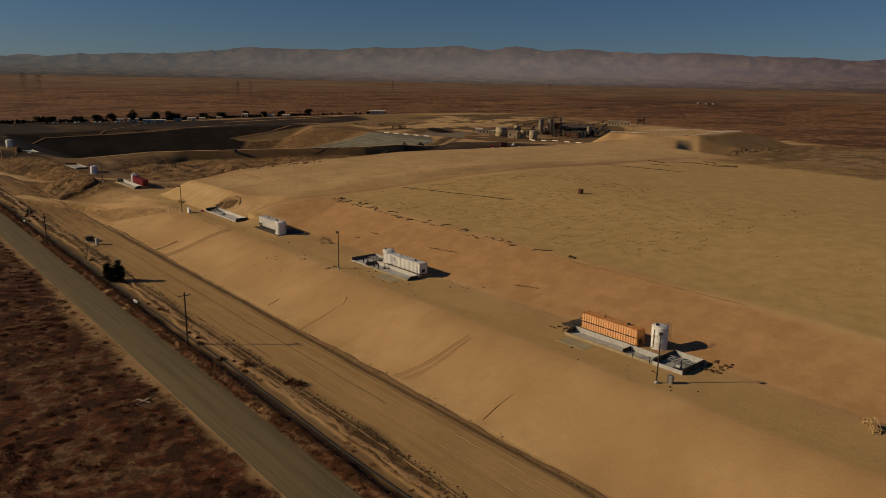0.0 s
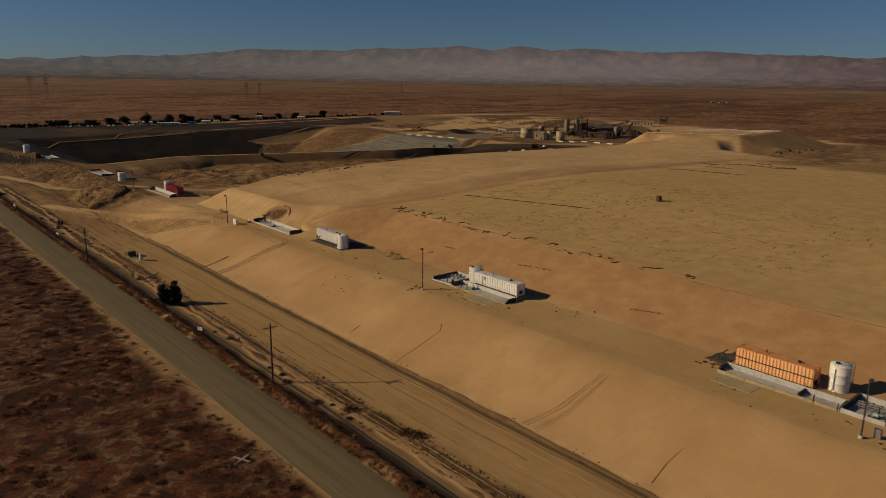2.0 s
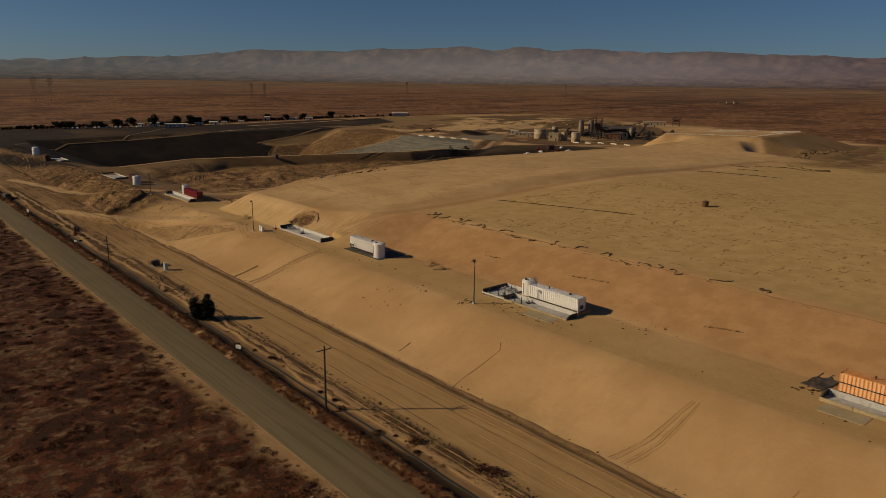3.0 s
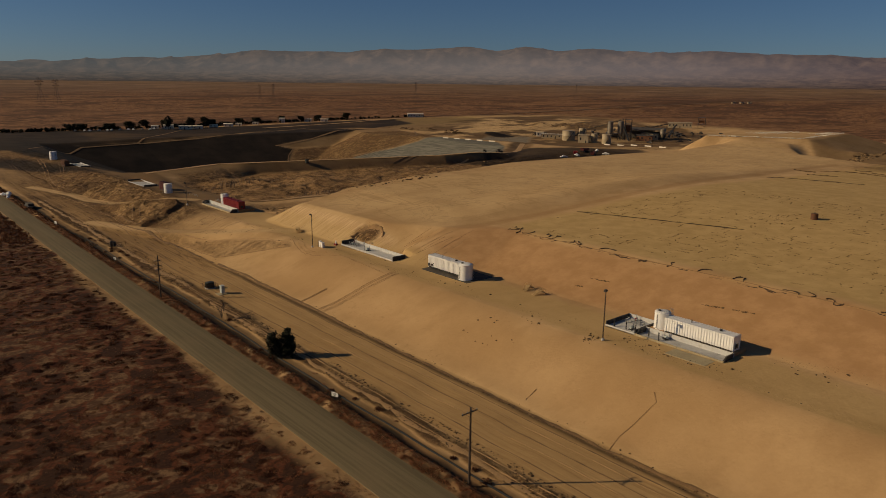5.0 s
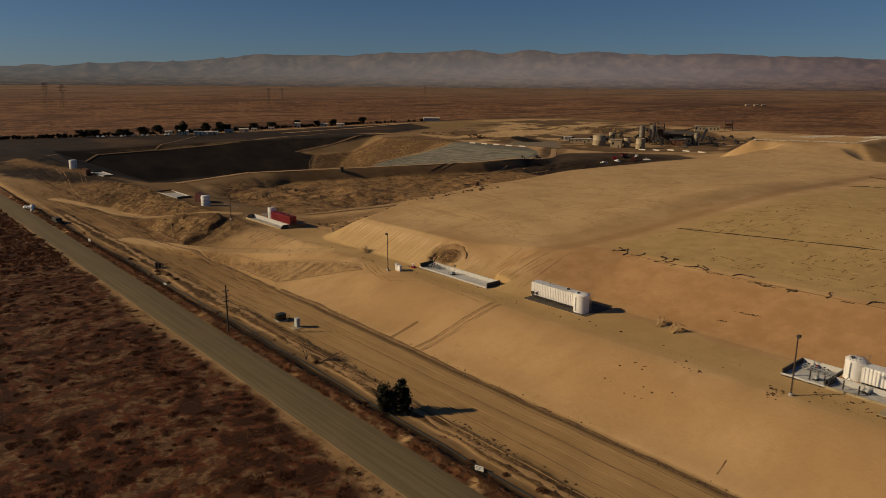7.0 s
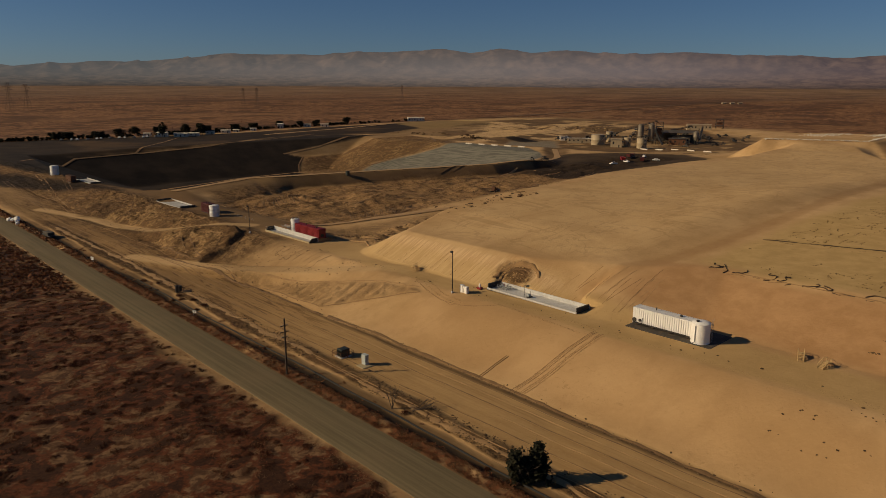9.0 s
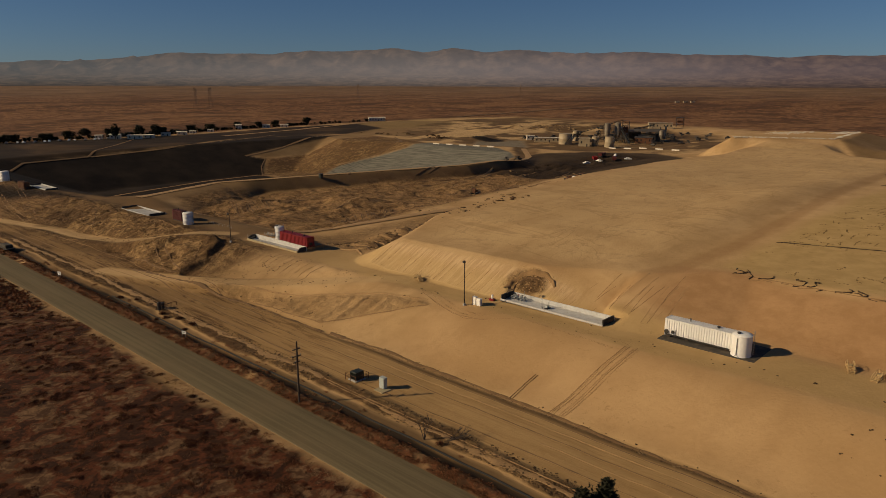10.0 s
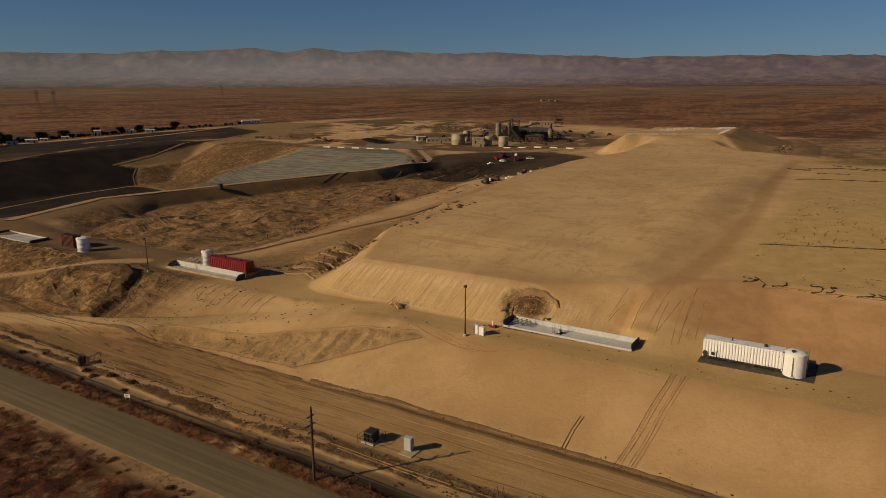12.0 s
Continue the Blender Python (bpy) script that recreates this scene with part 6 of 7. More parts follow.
def rut(name, pts, half, up, material, label, seed, step=0.6):
    """A low uneven ridge of pushed-up soil along a line on the ground, with sloped sides."""
    out = []
    for (ax, ay), (bx, by) in zip(pts, pts[1:]):
        n = max(2, int(math.hypot(bx - ax, by - ay) / step))
        out += [(ax + (bx - ax) * k / n, ay + (by - ay) * k / n) for k in range(n)]
    out.append(pts[-1])
    P = np.array(out)
    d = np.gradient(P, axis=0)
    d /= np.linalg.norm(d, axis=1)[:, None]
    side = np.stack([-d[:, 1], d[:, 0]], 1)
    P = P + side * (0.5 * half * vnoise(np.arange(len(P)) * 1.0, 0 * P[:, 0], 6, seed))[:, None]
    wid = half * (1 + 0.45 * vnoise(np.arange(len(P)) * 1.0, 0 * P[:, 0], 3, seed + 1))
    top = up * (0.75 + 0.5 * vnoise(np.arange(len(P)) * 1.0, 0 * P[:, 0], 2.3, seed + 2))
    rows = []
    for s, lift in ((-1.0, -0.08), (-0.35, 0.8), (0.3, 1.0), (1.0, -0.08)):
        Q = P + side * (s * wid)[:, None]
        rows.append(np.column_stack([Q, height(Q[:, 0], Q[:, 1]) + (top * lift if lift > 0 else lift)]))
    n = len(P)
    fs = [(r * n + k, r * n + k + 1, (r + 1) * n + k + 1, (r + 1) * n + k) for r in range(3) for k in range(n - 1)]
    me = bpy.data.meshes.new(name)
    me.from_pydata(np.concatenate(rows).tolist(), [], fs)
    me.shade_smooth()
    me.materials.append(material)
    return tagged(new(name, me), label, "soil ridge", kind="stuff")


for k, (x, y) in enumerate(((130.6, 209.0), (131.6, 207.4), (130.0, 205.4), (130.9, 203.8), (130.3, 197.0), (131.0, 194.6), (130.8, 189.6), (131.4, 187.2), (131.2, 178.4), (130.6, 173.4), (130.3, 166.6), (130.5, 159.2), (131.4, 152.4), (131.6, 144.2), (130.8, 138.2), (131.6, 133.8), (131.4, 128.2), (131.7, 125.6), (131.3, 116.0), (131.6, 104.0))):
    g = random.Random(300 + k)
    a, turn, pts = g.uniform(-1.6, -0.2), g.uniform(-0.5, 0.5), [(x, y)]
    for _ in range(g.randint(7, 13)):
        a, turn = a + turn, 0.7 * turn + g.uniform(-0.75, 0.75) - 0.12 * (a + 0.9)
        pts.append((pts[-1][0] + 0.55 * math.cos(a), pts[-1][1] + 0.55 * math.sin(a)))
    rut("crooked_ridge", pts, 0.10, 0.24, DARK_CRUST, "dark crooked ridge of soil on the fill's edge", 400 + k, 0.3)
g = random.Random(299)
for k in range(34):
    y = g.uniform(96, 208)
    rut("edge_crust", [(130.4 + g.uniform(-0.5, 0.4), y), (130.5 + g.uniform(-0.5, 0.4), y - g.uniform(0.8, 2.6))], 0.13, 0.13, RUT_SOIL if k % 3 else DARK_CRUST, "broken crust along the fill's edge", 1000 + k, 0.4)
rut("edge_windrow", [(131.4, 60), (130.8, 100), (131.6, 140), (130.9, 175), (131.2, 206)], 0.22, 0.10, RUT_SOIL, "low brown windrow along the fill's edge", 433, 0.7)
rut("crooked_ridge", [(163, 211), (166, 200), (169, 188), (172, 176), (175, 164)], 0.12, 0.22, DARK_CRUST, "dark straight ridge of soil across the fill", 431)
rut("crooked_ridge", [(303, 218), (305, 200), (308, 180)], 0.22, 0.3, DARK_CRUST, "dark straight ridge of soil far on the fill", 432)


def scuff(pts, wide, per_metre, r0, r1, label, seed, material=None, name="scuffed_track"):
    """A band of churned crumbs of soil along a line on the ground."""
    g = random.Random(seed)
    out = []
    for (ax, ay), (bx, by) in zip(pts, pts[1:]):
        L = math.hypot(bx - ax, by - ay)
        for _ in range(int(L * per_metre)):
            q, e = g.random(), g.uniform(-wide, wide)
            out.append((ax + q * (bx - ax) - e * (by - ay) / L, ay + q * (by - ay) + e * (bx - ax) / L, g.uniform(r0, r1)))
    zs = height(np.array([o[0] for o in out]), np.array([o[1] for o in out]))
    return lumps(name, [(x, y, z, r) for (x, y, r), z in zip(out, zs)], material or SCUFF, label, "soil track", 0.45, seed=seed)


rut("slope_foot_ridge", [(72.8, 20), (72.6, 60), (73.0, 110), (72.4, 160), (73.0, 210), (73.4, 250), (73.0, 270)], 0.42, 0.16, DARK_SOIL, "dark ridge of soil along the slope's foot", 501)
scuff([(72.4, 20), (72.2, 60), (72.6, 110), (72.0, 160), (72.6, 210), (73.0, 250), (72.6, 270)], 0.7, 7, 0.06, 0.2, "churned crumbs along the slope's foot", 503, ROCK)
rut("slope_foot_ridge", [(72.2, 272), (71.4, 300), (68.5, 330), (66.5, 352)], 0.45, 0.35, DARK_SOIL, "dark ridge of soil below the embankment", 502)
for k, (x, a, b) in enumerate(((57.4, 60, 330), (60.6, 120, 300), (63.9, 30, 210), (66.2, 90, 345), (68.6, 40, 260), (70.6, 60, 250), (56.2, 90, 250))):
    rut("wheel_ridge", [(x, a), (x + 0.5 * math.sin(k), a + 0.35 * (b - a)), (x - 0.4 * math.cos(k), a + 0.7 * (b - a)), (x + 0.3, b)], 0.16, 0.07, DARK_SOIL if k % 2 else LOOSE_SOIL, "thin ridge between wheel ruts", 510 + k)
for k, pts in enumerate((
                         [(93.5, 263.0), (90.5, 255.5), (88.9, 249.4), (89.5, 243.0), (93.4, 235.6)], [(92.2, 259.7), (89.9, 252.9), (88.5, 246.4), (90.5, 240.0)], [(78.0, 316.2), (84.4, 316.9)])):
    rut("wheel_ridge", pts, 0.11, 0.05, RUT_SOIL, "faint wheel rut on the graded slope", 530 + k)
for k, d in enumerate((0.0, 0.35, 0.8, 1.7, 2.1, 2.6)):
    up = [(73.4, 214.8 - d), (79.4, 214.2 - d), (84.7, 213.7 - d), (90.8, 213.0 - d), (94.2 - 0.5 * (k % 2), 212.9 - d)]
    low = [(73.8, 98.2 - 1.2 * d), (80.3, 95.9 - d), (85.0, 95.2 - 0.8 * d), (89.3 - 1.6 * (k % 2), 94.6 - 0.6 * d)]
    rut("slope_rut", up, 0.12, 0.06, SLOPE_SOIL if k % 2 else RUT_SOIL, "churned wheel rut running up the graded slope", 540 + k, 0.4)
    rut("slope_rut", low, 0.12, 0.055, SLOPE_SOIL if k % 2 else RUT_SOIL, "churned wheel rut running up the graded slope", 570 + k, 0.4)
    scuff(up, 0.30, 7, 0.03, 0.10, "crumbs along wheel ruts on the graded slope", 545 + k)
    scuff(low, 0.30, 5, 0.03, 0.09, "crumbs along wheel ruts on the graded slope", 577 + k)
for k, pts in enumerate(([(111, 229), (119, 228)], [(107.6, 223.5), (122, 223)], [(107, 221), (121, 220.6)], [(107, 219), (118, 217.7)], [(107, 215.3), (119.6, 215.5)], [(108.3, 212.7), (117.7, 213.5)])):
    rut("face_rut", pts, 0.11, 0.05, SLOPE_SOIL if k % 3 else RUT_SOIL, "straight rut up the fill's face", 585 + k, 0.45)
for k, pts in enumerate(([(108.5, 126), (111.5, 118), (112.0, 108), (109.5, 98), (109.0, 88)], [(109.5, 124), (112.6, 116), (113.0, 106)], [(95.6, 56), (95.4, 90), (95.8, 120), (95.2, 146)], [(96.4, 128), (97.0, 150), (96.5, 176)], [(95.6, 182), (95.8, 216), (96.4, 244)])):
    scuff(pts, 0.8, 7, 0.03, 0.12, "scuffed crumbs of soil along the bench", 620 + k)
lumps("clods", scatter(90, 105.4, 112.0, 239.0, 251.0, 0.06, 0.26, lambda x, y: np.hypot((x - 107.6) / 4.4, (y - 245) / 6) + 0.5 * vnoise(x, y, 3, 94) < 0.95), SCUFF, "brown clods in the scraped hollow behind the basin", "clods", seed=31)
lumps("clods", scatter(16, 82, 91, 160, 176, 0.14, 0.34) + scatter(9, 92, 93.4, 163, 169, 0.14, 0.3) + scatter(26, 91.8, 95.6, 150.2, 152.8, 0.12, 0.3), CLOD, "dark clods strewn over the graded slope", "clods", seed=32)
lumps("rubble", scatter(46, 107.5, 112.5, 52.6, 56.0, 0.12, 0.4) + scatter(40, 103.5, 109, 82.8, 86.0, 0.12, 0.4), CLOD, "dark rubble at the ends of a concrete basin", "rubble", seed=36)
lumps("clods", scatter(60, 96.5, 100.8, 126, 148, 0.08, 0.24) + scatter(24, 106, 112, 108, 124, 0.1, 0.25), CLOD, "dark clods in front of a concrete basin", "clods", seed=33)
for k, pts in enumerate(([(72.5, 131.2), (76, 131.8), (79.6, 131.5), (84.6, 131.2), (86.2, 132.8)], [(73.2, 222.2), (77.5, 222.5), (80.6, 222.2)], [(74.6, 75.0), (78.8, 75.4), (81.8, 75.0)], [(75, 150), (78, 150.4)])):
    for d in ((0.0, 0.5) if k == 1 else (0.0,)):
        rut("soil_rill", [(x, y + d) for x, y in pts], 0.13, 0.10, RUT_SOIL, "dark rill running up the graded slope", 550 + k, 0.35)
for k in range(16):
    y = 228 + 4.1 * k + 1.3 * math.sin(k * 2.3)
    rut("face_rill", [(101.8, y), (105.0, y - 0.1), (108.6, y - 0.4)], 0.07, 0.05, LOOSE_SOIL if k % 4 else RUT_SOIL, "thin rill down the pale cut face", 560 + k)
rut("bank_ridge", [(55.6, 60), (55.2, 130), (55.8, 200), (56.0, 236)], 0.9, 0.08, LOOSE_SOIL, "low bank of loose soil along the ditch", 580)
rut("bank_ridge", [(57.0, 252), (56.6, 300), (57.4, 352), (56.6, 420)], 1.0, 0.10, LOOSE_SOIL, "low bank of loose soil along the ditch", 581)
rut("embankment_edge", [(71.0, 316), (73.6, 293), (74.3, 276), (79.2, 270.2), (84, 264.2), (89.6, 257.4)], 0.30, 0.10, RUT_SOIL, "dark edge at the embankment's foot", 590)
rut("embankment_edge", [(72.6, 315), (77.6, 297.4), (83.1, 284), (88.8, 271.4), (91.2, 259)], 0.25, 0.12, LOOSE_SOIL, "loose edge at the embankment's top", 591)
lumps("clods", scatter(150, 74, 94, 362, 434, 0.12, 0.5, lambda x, y: (inside(x, y, TAN_HILL) > 0.5) & (vnoise(x, y, 7, 53) > 0.0)), CLOD, "dark clods on the lit spoil hill", "clods", seed=35)
for k, pts in enumerate(([(72.9, 334.6), (74, 341), (76.5, 349), (79.7, 358)], [(71.6, 342), (74, 349), (77, 358), (78, 362)], [(90, 340.6), (84, 336), (78, 331.5)], [(89, 338), (83, 334), (77, 329.6)], [(72.4, 333.5), (71, 339), (71, 350), (72.3, 371)], [(83.6, 350.6), (84.4, 344), (79, 339)], [(88.9, 431), (84, 420), (79.6, 412)], [(93.4, 365), (92.4, 378), (92, 392)])):
    rut("spoil_edge", pts, 0.24, 0.12, RUT_SOIL if k % 2 else DARK_SOIL, "dark dozer track over the spoil", 641 + k)
for k, pts in enumerate(([(66, 300), (68, 330), (70, 360), (69, 400), (66, 440)], [(63, 280), (65, 320), (66.5, 360), (65, 410)], [(60, 262), (61.5, 300), (63, 345), (62, 400), (60, 450)], [(68.5, 282), (70, 305), (72.5, 322)], [(58.5, 300), (59.5, 350), (59, 420)], [(72, 440), (76, 470), (84, 500), (90, 530)], [(69, 445), (73, 480), (80, 520), (85, 560)], [(64, 460), (66, 500), (70, 560)])):
    for d in ((0.0, 1.7) if k > 4 else (0.0,)):
        rut("haul_rut", [(x + d, y) for x, y in pts], 0.20, 0.05, DARK_SOIL if k % 2 else RUT_SOIL, "dark wheel rut along the haul road", 1110 + 2 * k, 0.9)
g = random.Random(90)
for k in range(34):
    x, y = 112 + 1.9 * k, 398 + 0.35 * k + g.uniform(-2, 2)
    rut("dozer_ridge", [(x, y), (x + 2.5, y + 6), (x + 6 + g.uniform(-1, 1), y + g.uniform(11, 17))], 0.28, 0.2, DARK_SOIL if k % 3 else RUT_SOIL, "dozer ridge in the churned cut", 650 + k)
for k in range(22):
    x, y = 140 + 1.6 * k, 353 + 0.1 * k + g.uniform(-1.5, 1.5)
    rut("dozer_ridge", [(x, y), (x + 3.0, y + 6), (x + 7.5, y + g.uniform(10, 15))], 0.28, 0.25, DARK_SOIL, "dark dozer ridge in the churned cut", 690 + k)
for k in range(26):
    x, y, a = g.uniform(150, 330), g.uniform(356, 425), g.uniform(-0.4, 0.4)
    L = g.uniform(10, 34)
    rut("dozer_ridge", [(x, y), (x + 0.5 * L * math.cos(a), y + 0.5 * L * math.sin(a) + g.uniform(-2, 2)), (x + L * math.cos(a), y + L * math.sin(a))], 0.5, 0.35, (DARK_SOIL, RUT_SOIL, LOOSE_SOIL)[k % 3], "long dozer ridge in the churned cut", 720 + k, 1.2)
for k in range(12):
    x = 108 + 3.6 * k
    rut("spoil_ridge", [(x, 300 + 0.30 * (x - 108)), (x + 2, 305 + 0.32 * (x - 108)), (x + 1.0, 311 + 0.34 * (x - 108))], 0.5, 0.35, DARK_SOIL if k % 2 else LOOSE_SOIL, "ridge of spoil below the fill", 760 + k)
for k in range(18):
    y = 297 + 2.4 * k
    rut("slope_scrape", [(84 + 0.12 * (y - 297), y), (89, y + 1.0), (93.5, y + 1.4)], 0.10, 0.06, DARK_SOIL if k % 4 == 0 else LOOSE_SOIL, "faint scrape down the graded slope", 780 + k)
spots = []
for _ in range(900):
    x, y, a, n = g.uniform(136, 235), g.uniform(88, 209), g.choice((0.05, 1.6)) + g.uniform(-0.3, 0.3), g.randint(1, 9)
    if vnoise(x, y, 26, 92) > -0.3:
        for k in range(n):
            spots.append((x + 0.42 * k * math.cos(a) + g.gauss(0, 0.1), y + 0.42 * k * math.sin(a) + g.gauss(0, 0.1), 0.0, g.uniform(0.08, 0.26)))
zs = height(np.array([q[0] for q in spots]), np.array([q[1] for q in spots]))
lumps("fill_clods", [(x, y, z, 0.8 * r) for (x, y, _, r), z in zip(spots, zs)], FILL_CLOD, "dark clods in broken lines over the crust of the fill", "clods", seed=34)
for k, pts in enumerate(([(379, 209), (376, 205), (378, 201)], [(372, 199), (369, 192), (374, 186)], [(349, 226), (350, 216)], [(360, 218), (366, 204), (362, 192), (370, 184)], [(330, 212), (334, 200)])):
    rut("fill_crack", pts, 0.5, 0.4, CLOD, "dark crooked ridge far on the fill", 900 + k)
rut("liner_edge", [(297, 641), (326, 621), (353, 610), (383, 597), (412, 602), (440, 640)], 0.9, 0.4, DARK_SOIL, "dark edge between the bare corner and the grey liner", 910, 2.0)
rut("liner_edge", [(296, 640), (306, 656), (318, 668)], 0.7, 0.3, DARK_SOIL, "dark edge of the black liner", 911, 2.0)
for k, pts in enumerate(([(119.5, 172.0), (119.9, 166.4)], [(115.4, 173.0), (116.0, 171.0)], [(120.3, 144.4), (121.0, 140.0)], [(121.0, 138.6), (121.6, 134.0)], [(116, 108), (117.5, 101)])):
    scuff(pts, 0.22, 9, 0.06, 0.2, "broken line of brown clods on the fill's face", 1040 + k, CLOD, "clod_line")
rut("scraped_rim", [(104.6, 248.4), (107.2, 249.0), (109.9, 248.0), (111.6, 245.3), (111.8, 242.2), (110.5, 239.6), (109.1, 238.4)], 0.55, 0.45, RUT_SOIL, "curved rim of pushed-up brown soil behind the basin", 1050, 0.5)
rut("scraped_rim", [(105.2, 246.6), (107.2, 247.2), (109.4, 246.2), (110.4, 244.0), (110.0, 241.4)], 0.25, 0.3, DARK_SOIL, "dark fold of soil inside the scraped hollow", 1051, 0.5)
for k, pts in enumerate(([(93.4, 259.7), (90.8, 253.1), (89.7, 247.6), (90.4, 244.0), (94.0, 240.2), (93.6, 233.5), (93.1, 227.2), (92.7, 221.4), (92.1, 214.5)], [(94.5, 259.0), (91.3, 250.9), (90.8, 245.2), (93.3, 242.8)], [(94.1, 223.1), (96.3, 218.8), (95.8, 214.9), (94.5, 212.5)])):
    scuff(pts, 0.22, 8, 0.04, 0.13, "thin curved line of churned crumbs on the bench", 1060 + k, SCUFF)
for k, (x0, y0, x1, y1) in enumerate(((105.6, 220.6, 117.0, 220.4), (105.9, 219.1, 116.9, 219.6), (104.6, 215.9, 118.7, 217.1), (105.3, 214.8, 124.1, 216.1), (107.3, 214.2, 121.9, 213.6), (109.8, 228.9, 115.3, 227.2), (110.0, 232.0, 114.4, 230.9), (106.0, 223.3, 115.4, 223.8))):
    rut("face_rut", [(x0, y0), (0.5 * (x0 + x1), 0.5 * (y0 + y1) + 0.2), (x1, y1)], 0.10, 0.035, RUT_SOIL if k % 2 else SLOPE_SOIL, "dark straight rut up the fill's face", 1070 + k, 0.45)
ob = tagged(new("black_pipe"), "long glossy black plastic pipe lying in the ditch", "pipe")
pp = [(52.2 + 0.18 * math.sin(y * 0.06) + 0.1 * math.sin(y * 0.21), y) for y in range(40, 331, 5)]
bm = B()
rings = []
for x, y in pp:
    z = hz(x, y) + 0.16
    rings.append([bm.verts.new((x + 0.15 * math.cos(a), y, z + 0.15 * math.sin(a))) for a in np.linspace(0, 2 * math.pi, 11)[:-1]])
for p, q in zip(rings, rings[1:]):
    for k in range(10):
        bm.faces.new((p[k], p[(k + 1) % 10], q[(k + 1) % 10], q[k]))
part("pipe", bm, BLACK_PIPE, ob, smooth=True)

# pale rubble along the far mound's rim
g = random.Random(77)
rim = []
for (ax, ay), (bx, by), w in (((470, 341), (501, 286), 0.5), ((501, 286), (585, 291), 0.6), ((520, 330), (562, 318), 5.0), ((550, 298), (585, 295), 3.0)):
    for _ in range(230):
        s = g.random()
        x, y = ax + s * (bx - ax) + g.gauss(0, w), ay + s * (by - ay) + g.gauss(0, w)
        rim.append((x, y, hz(x, y) + 0.3, g.uniform(0.25, 0.6)))
lumps("white_rubble", rim, PALE_RUBBLE, "band of white rubble and bags on the far mound", "rubble", 0.45, seed=21)


lumps("stockpile_rubble", scatter(260, 455, 485, 578, 712, 0.8, 1.8, clumped(16, 98, 0.1)), CLOD, "row of dark rubble at the yard's edge", "rubble", seed=22)
lumps("stockpile_rubble", scatter(220, 640, 720, 590, 660, 0.8, 2.0, clumped(18, 99, 0.0)), ROCK, "brown rubble stockpiles behind the plant", "rubble", seed=23)
lumps("dumped_junk", scatter(40, 47.6, 51, 396, 450, 0.3, 0.8), CLOD, "dark junk dumped by the road", "rubble", 0.8, seed=27)
for k, (x, y, r) in enumerate(((47.6, 445.0, 1.0), (48.3, 442.4, 0.9), (49.3, 440.6, 1.05), (48.6, 437.8, 0.9), (47.9, 434.6, 0.8))):
    ob = thing("white_sack", x, y, hz(x, y) - 0.05, 35 * k, "bulging white bulk sack dumped by the road", "sack", "bulk sacks")
    bm = B()
    bmesh.ops.create_icosphere(bm, subdivisions=3, radius=r, matrix=Matrix.Translation((0, 0, 0.62 * r)))
    for v in bm.verts:
        v.co.z = max(0.0, v.co.z * (0.85 + 0.06 * math.sin(5 * v.co.x + k)))
        v.co.x *= 1.0 + 0.10 * math.sin(4 * v.co.y + k)
        v.co.y *= 1.0 + 0.10 * math.sin(5 * v.co.z + k)
    part("bag", bm, SIGN_WHITE, ob, smooth=True)
    bm = B()
    lathe(bm, [(0.28 * r, 1.20 * r), (0.16 * r, 1.34 * r), (0.24 * r, 1.48 * r)], 10)
    part("neck", bm, STUCCO, ob, "tied neck")
ob = thing("flat_trailer", 50.2, 403.0, hz(50.2, 403.0), 4, "dark flat trailer parked by the ditch", "trailer")
bm = B()
block(bm, -1.2, 1.2, -3.6, 3.6, 0.75, 1.0, 0.03)
part("deck", bm, DARK_STEEL, ob)
bm = B()
block(bm, -1.1, 1.1, -2.2, 2.6, 1.0, 2.0, 0.15)
part("load", bm, BLACK_PAD, ob, "dark covered load")
for xx in (-1.05, 1.05):
    for yy in (-1.6, -0.4):
        bm = B()
        tube(bm, (xx - 0.14, yy, 0.42), (xx + 0.14, yy, 0.42), 0.45, sides=14)
        part("wheel", bm, RUBBER, ob)
bm = B()
tube(bm, (-0.6, 3.6, 0.85), (0, 5.0, 0.6), 0.06, sides=6)
tube(bm, (0.6, 3.6, 0.85), (0, 5.0, 0.6), 0.06, sides=6)
tube(bm, (0, 4.9, -0.1), (0, 4.9, 0.62), 0.05, sides=6)
part("drawbar", bm, DARK_STEEL, ob)
shrubs("ditch_bush", scatter(26, 51.5, 55.5, 115, 330, 0.6, 1.1) + [(57.5, 107.8, hz(57.5, 107.8), 1.2), (58.4, 105.8, hz(58.4, 105.8), 1.4)], DARK_BRUSH, "dark dry bush beside the ditch", "bush", 260, 0.7, 0.09, 9)
lumps("scrap_heap", scatter(170, 478, 556, 240, 250, 0.5, 1.6), ROCK, "dark heap of broken rubble beyond the fill", "rubble", seed=25)
lumps("machine_rubble", scatter(120, 300, 360, 346, 356, 0.4, 1.0), PALE_RUBBLE, "pale broken rubble behind the fill's edge", "rubble", seed=26)
ob = thing("survey_cross", 34.5, 116.4, None, 25, "white survey cross laid on the brush", "survey mark")
for k, (a, b) in enumerate(((1.5, 0.18), (0.18, 1.5))):
    bm = B()
    block(bm, -a, a, -b, b, -0.1, 0.16 + 0.01 * k, 0.02)
    part("arm", bm, FADED, ob)
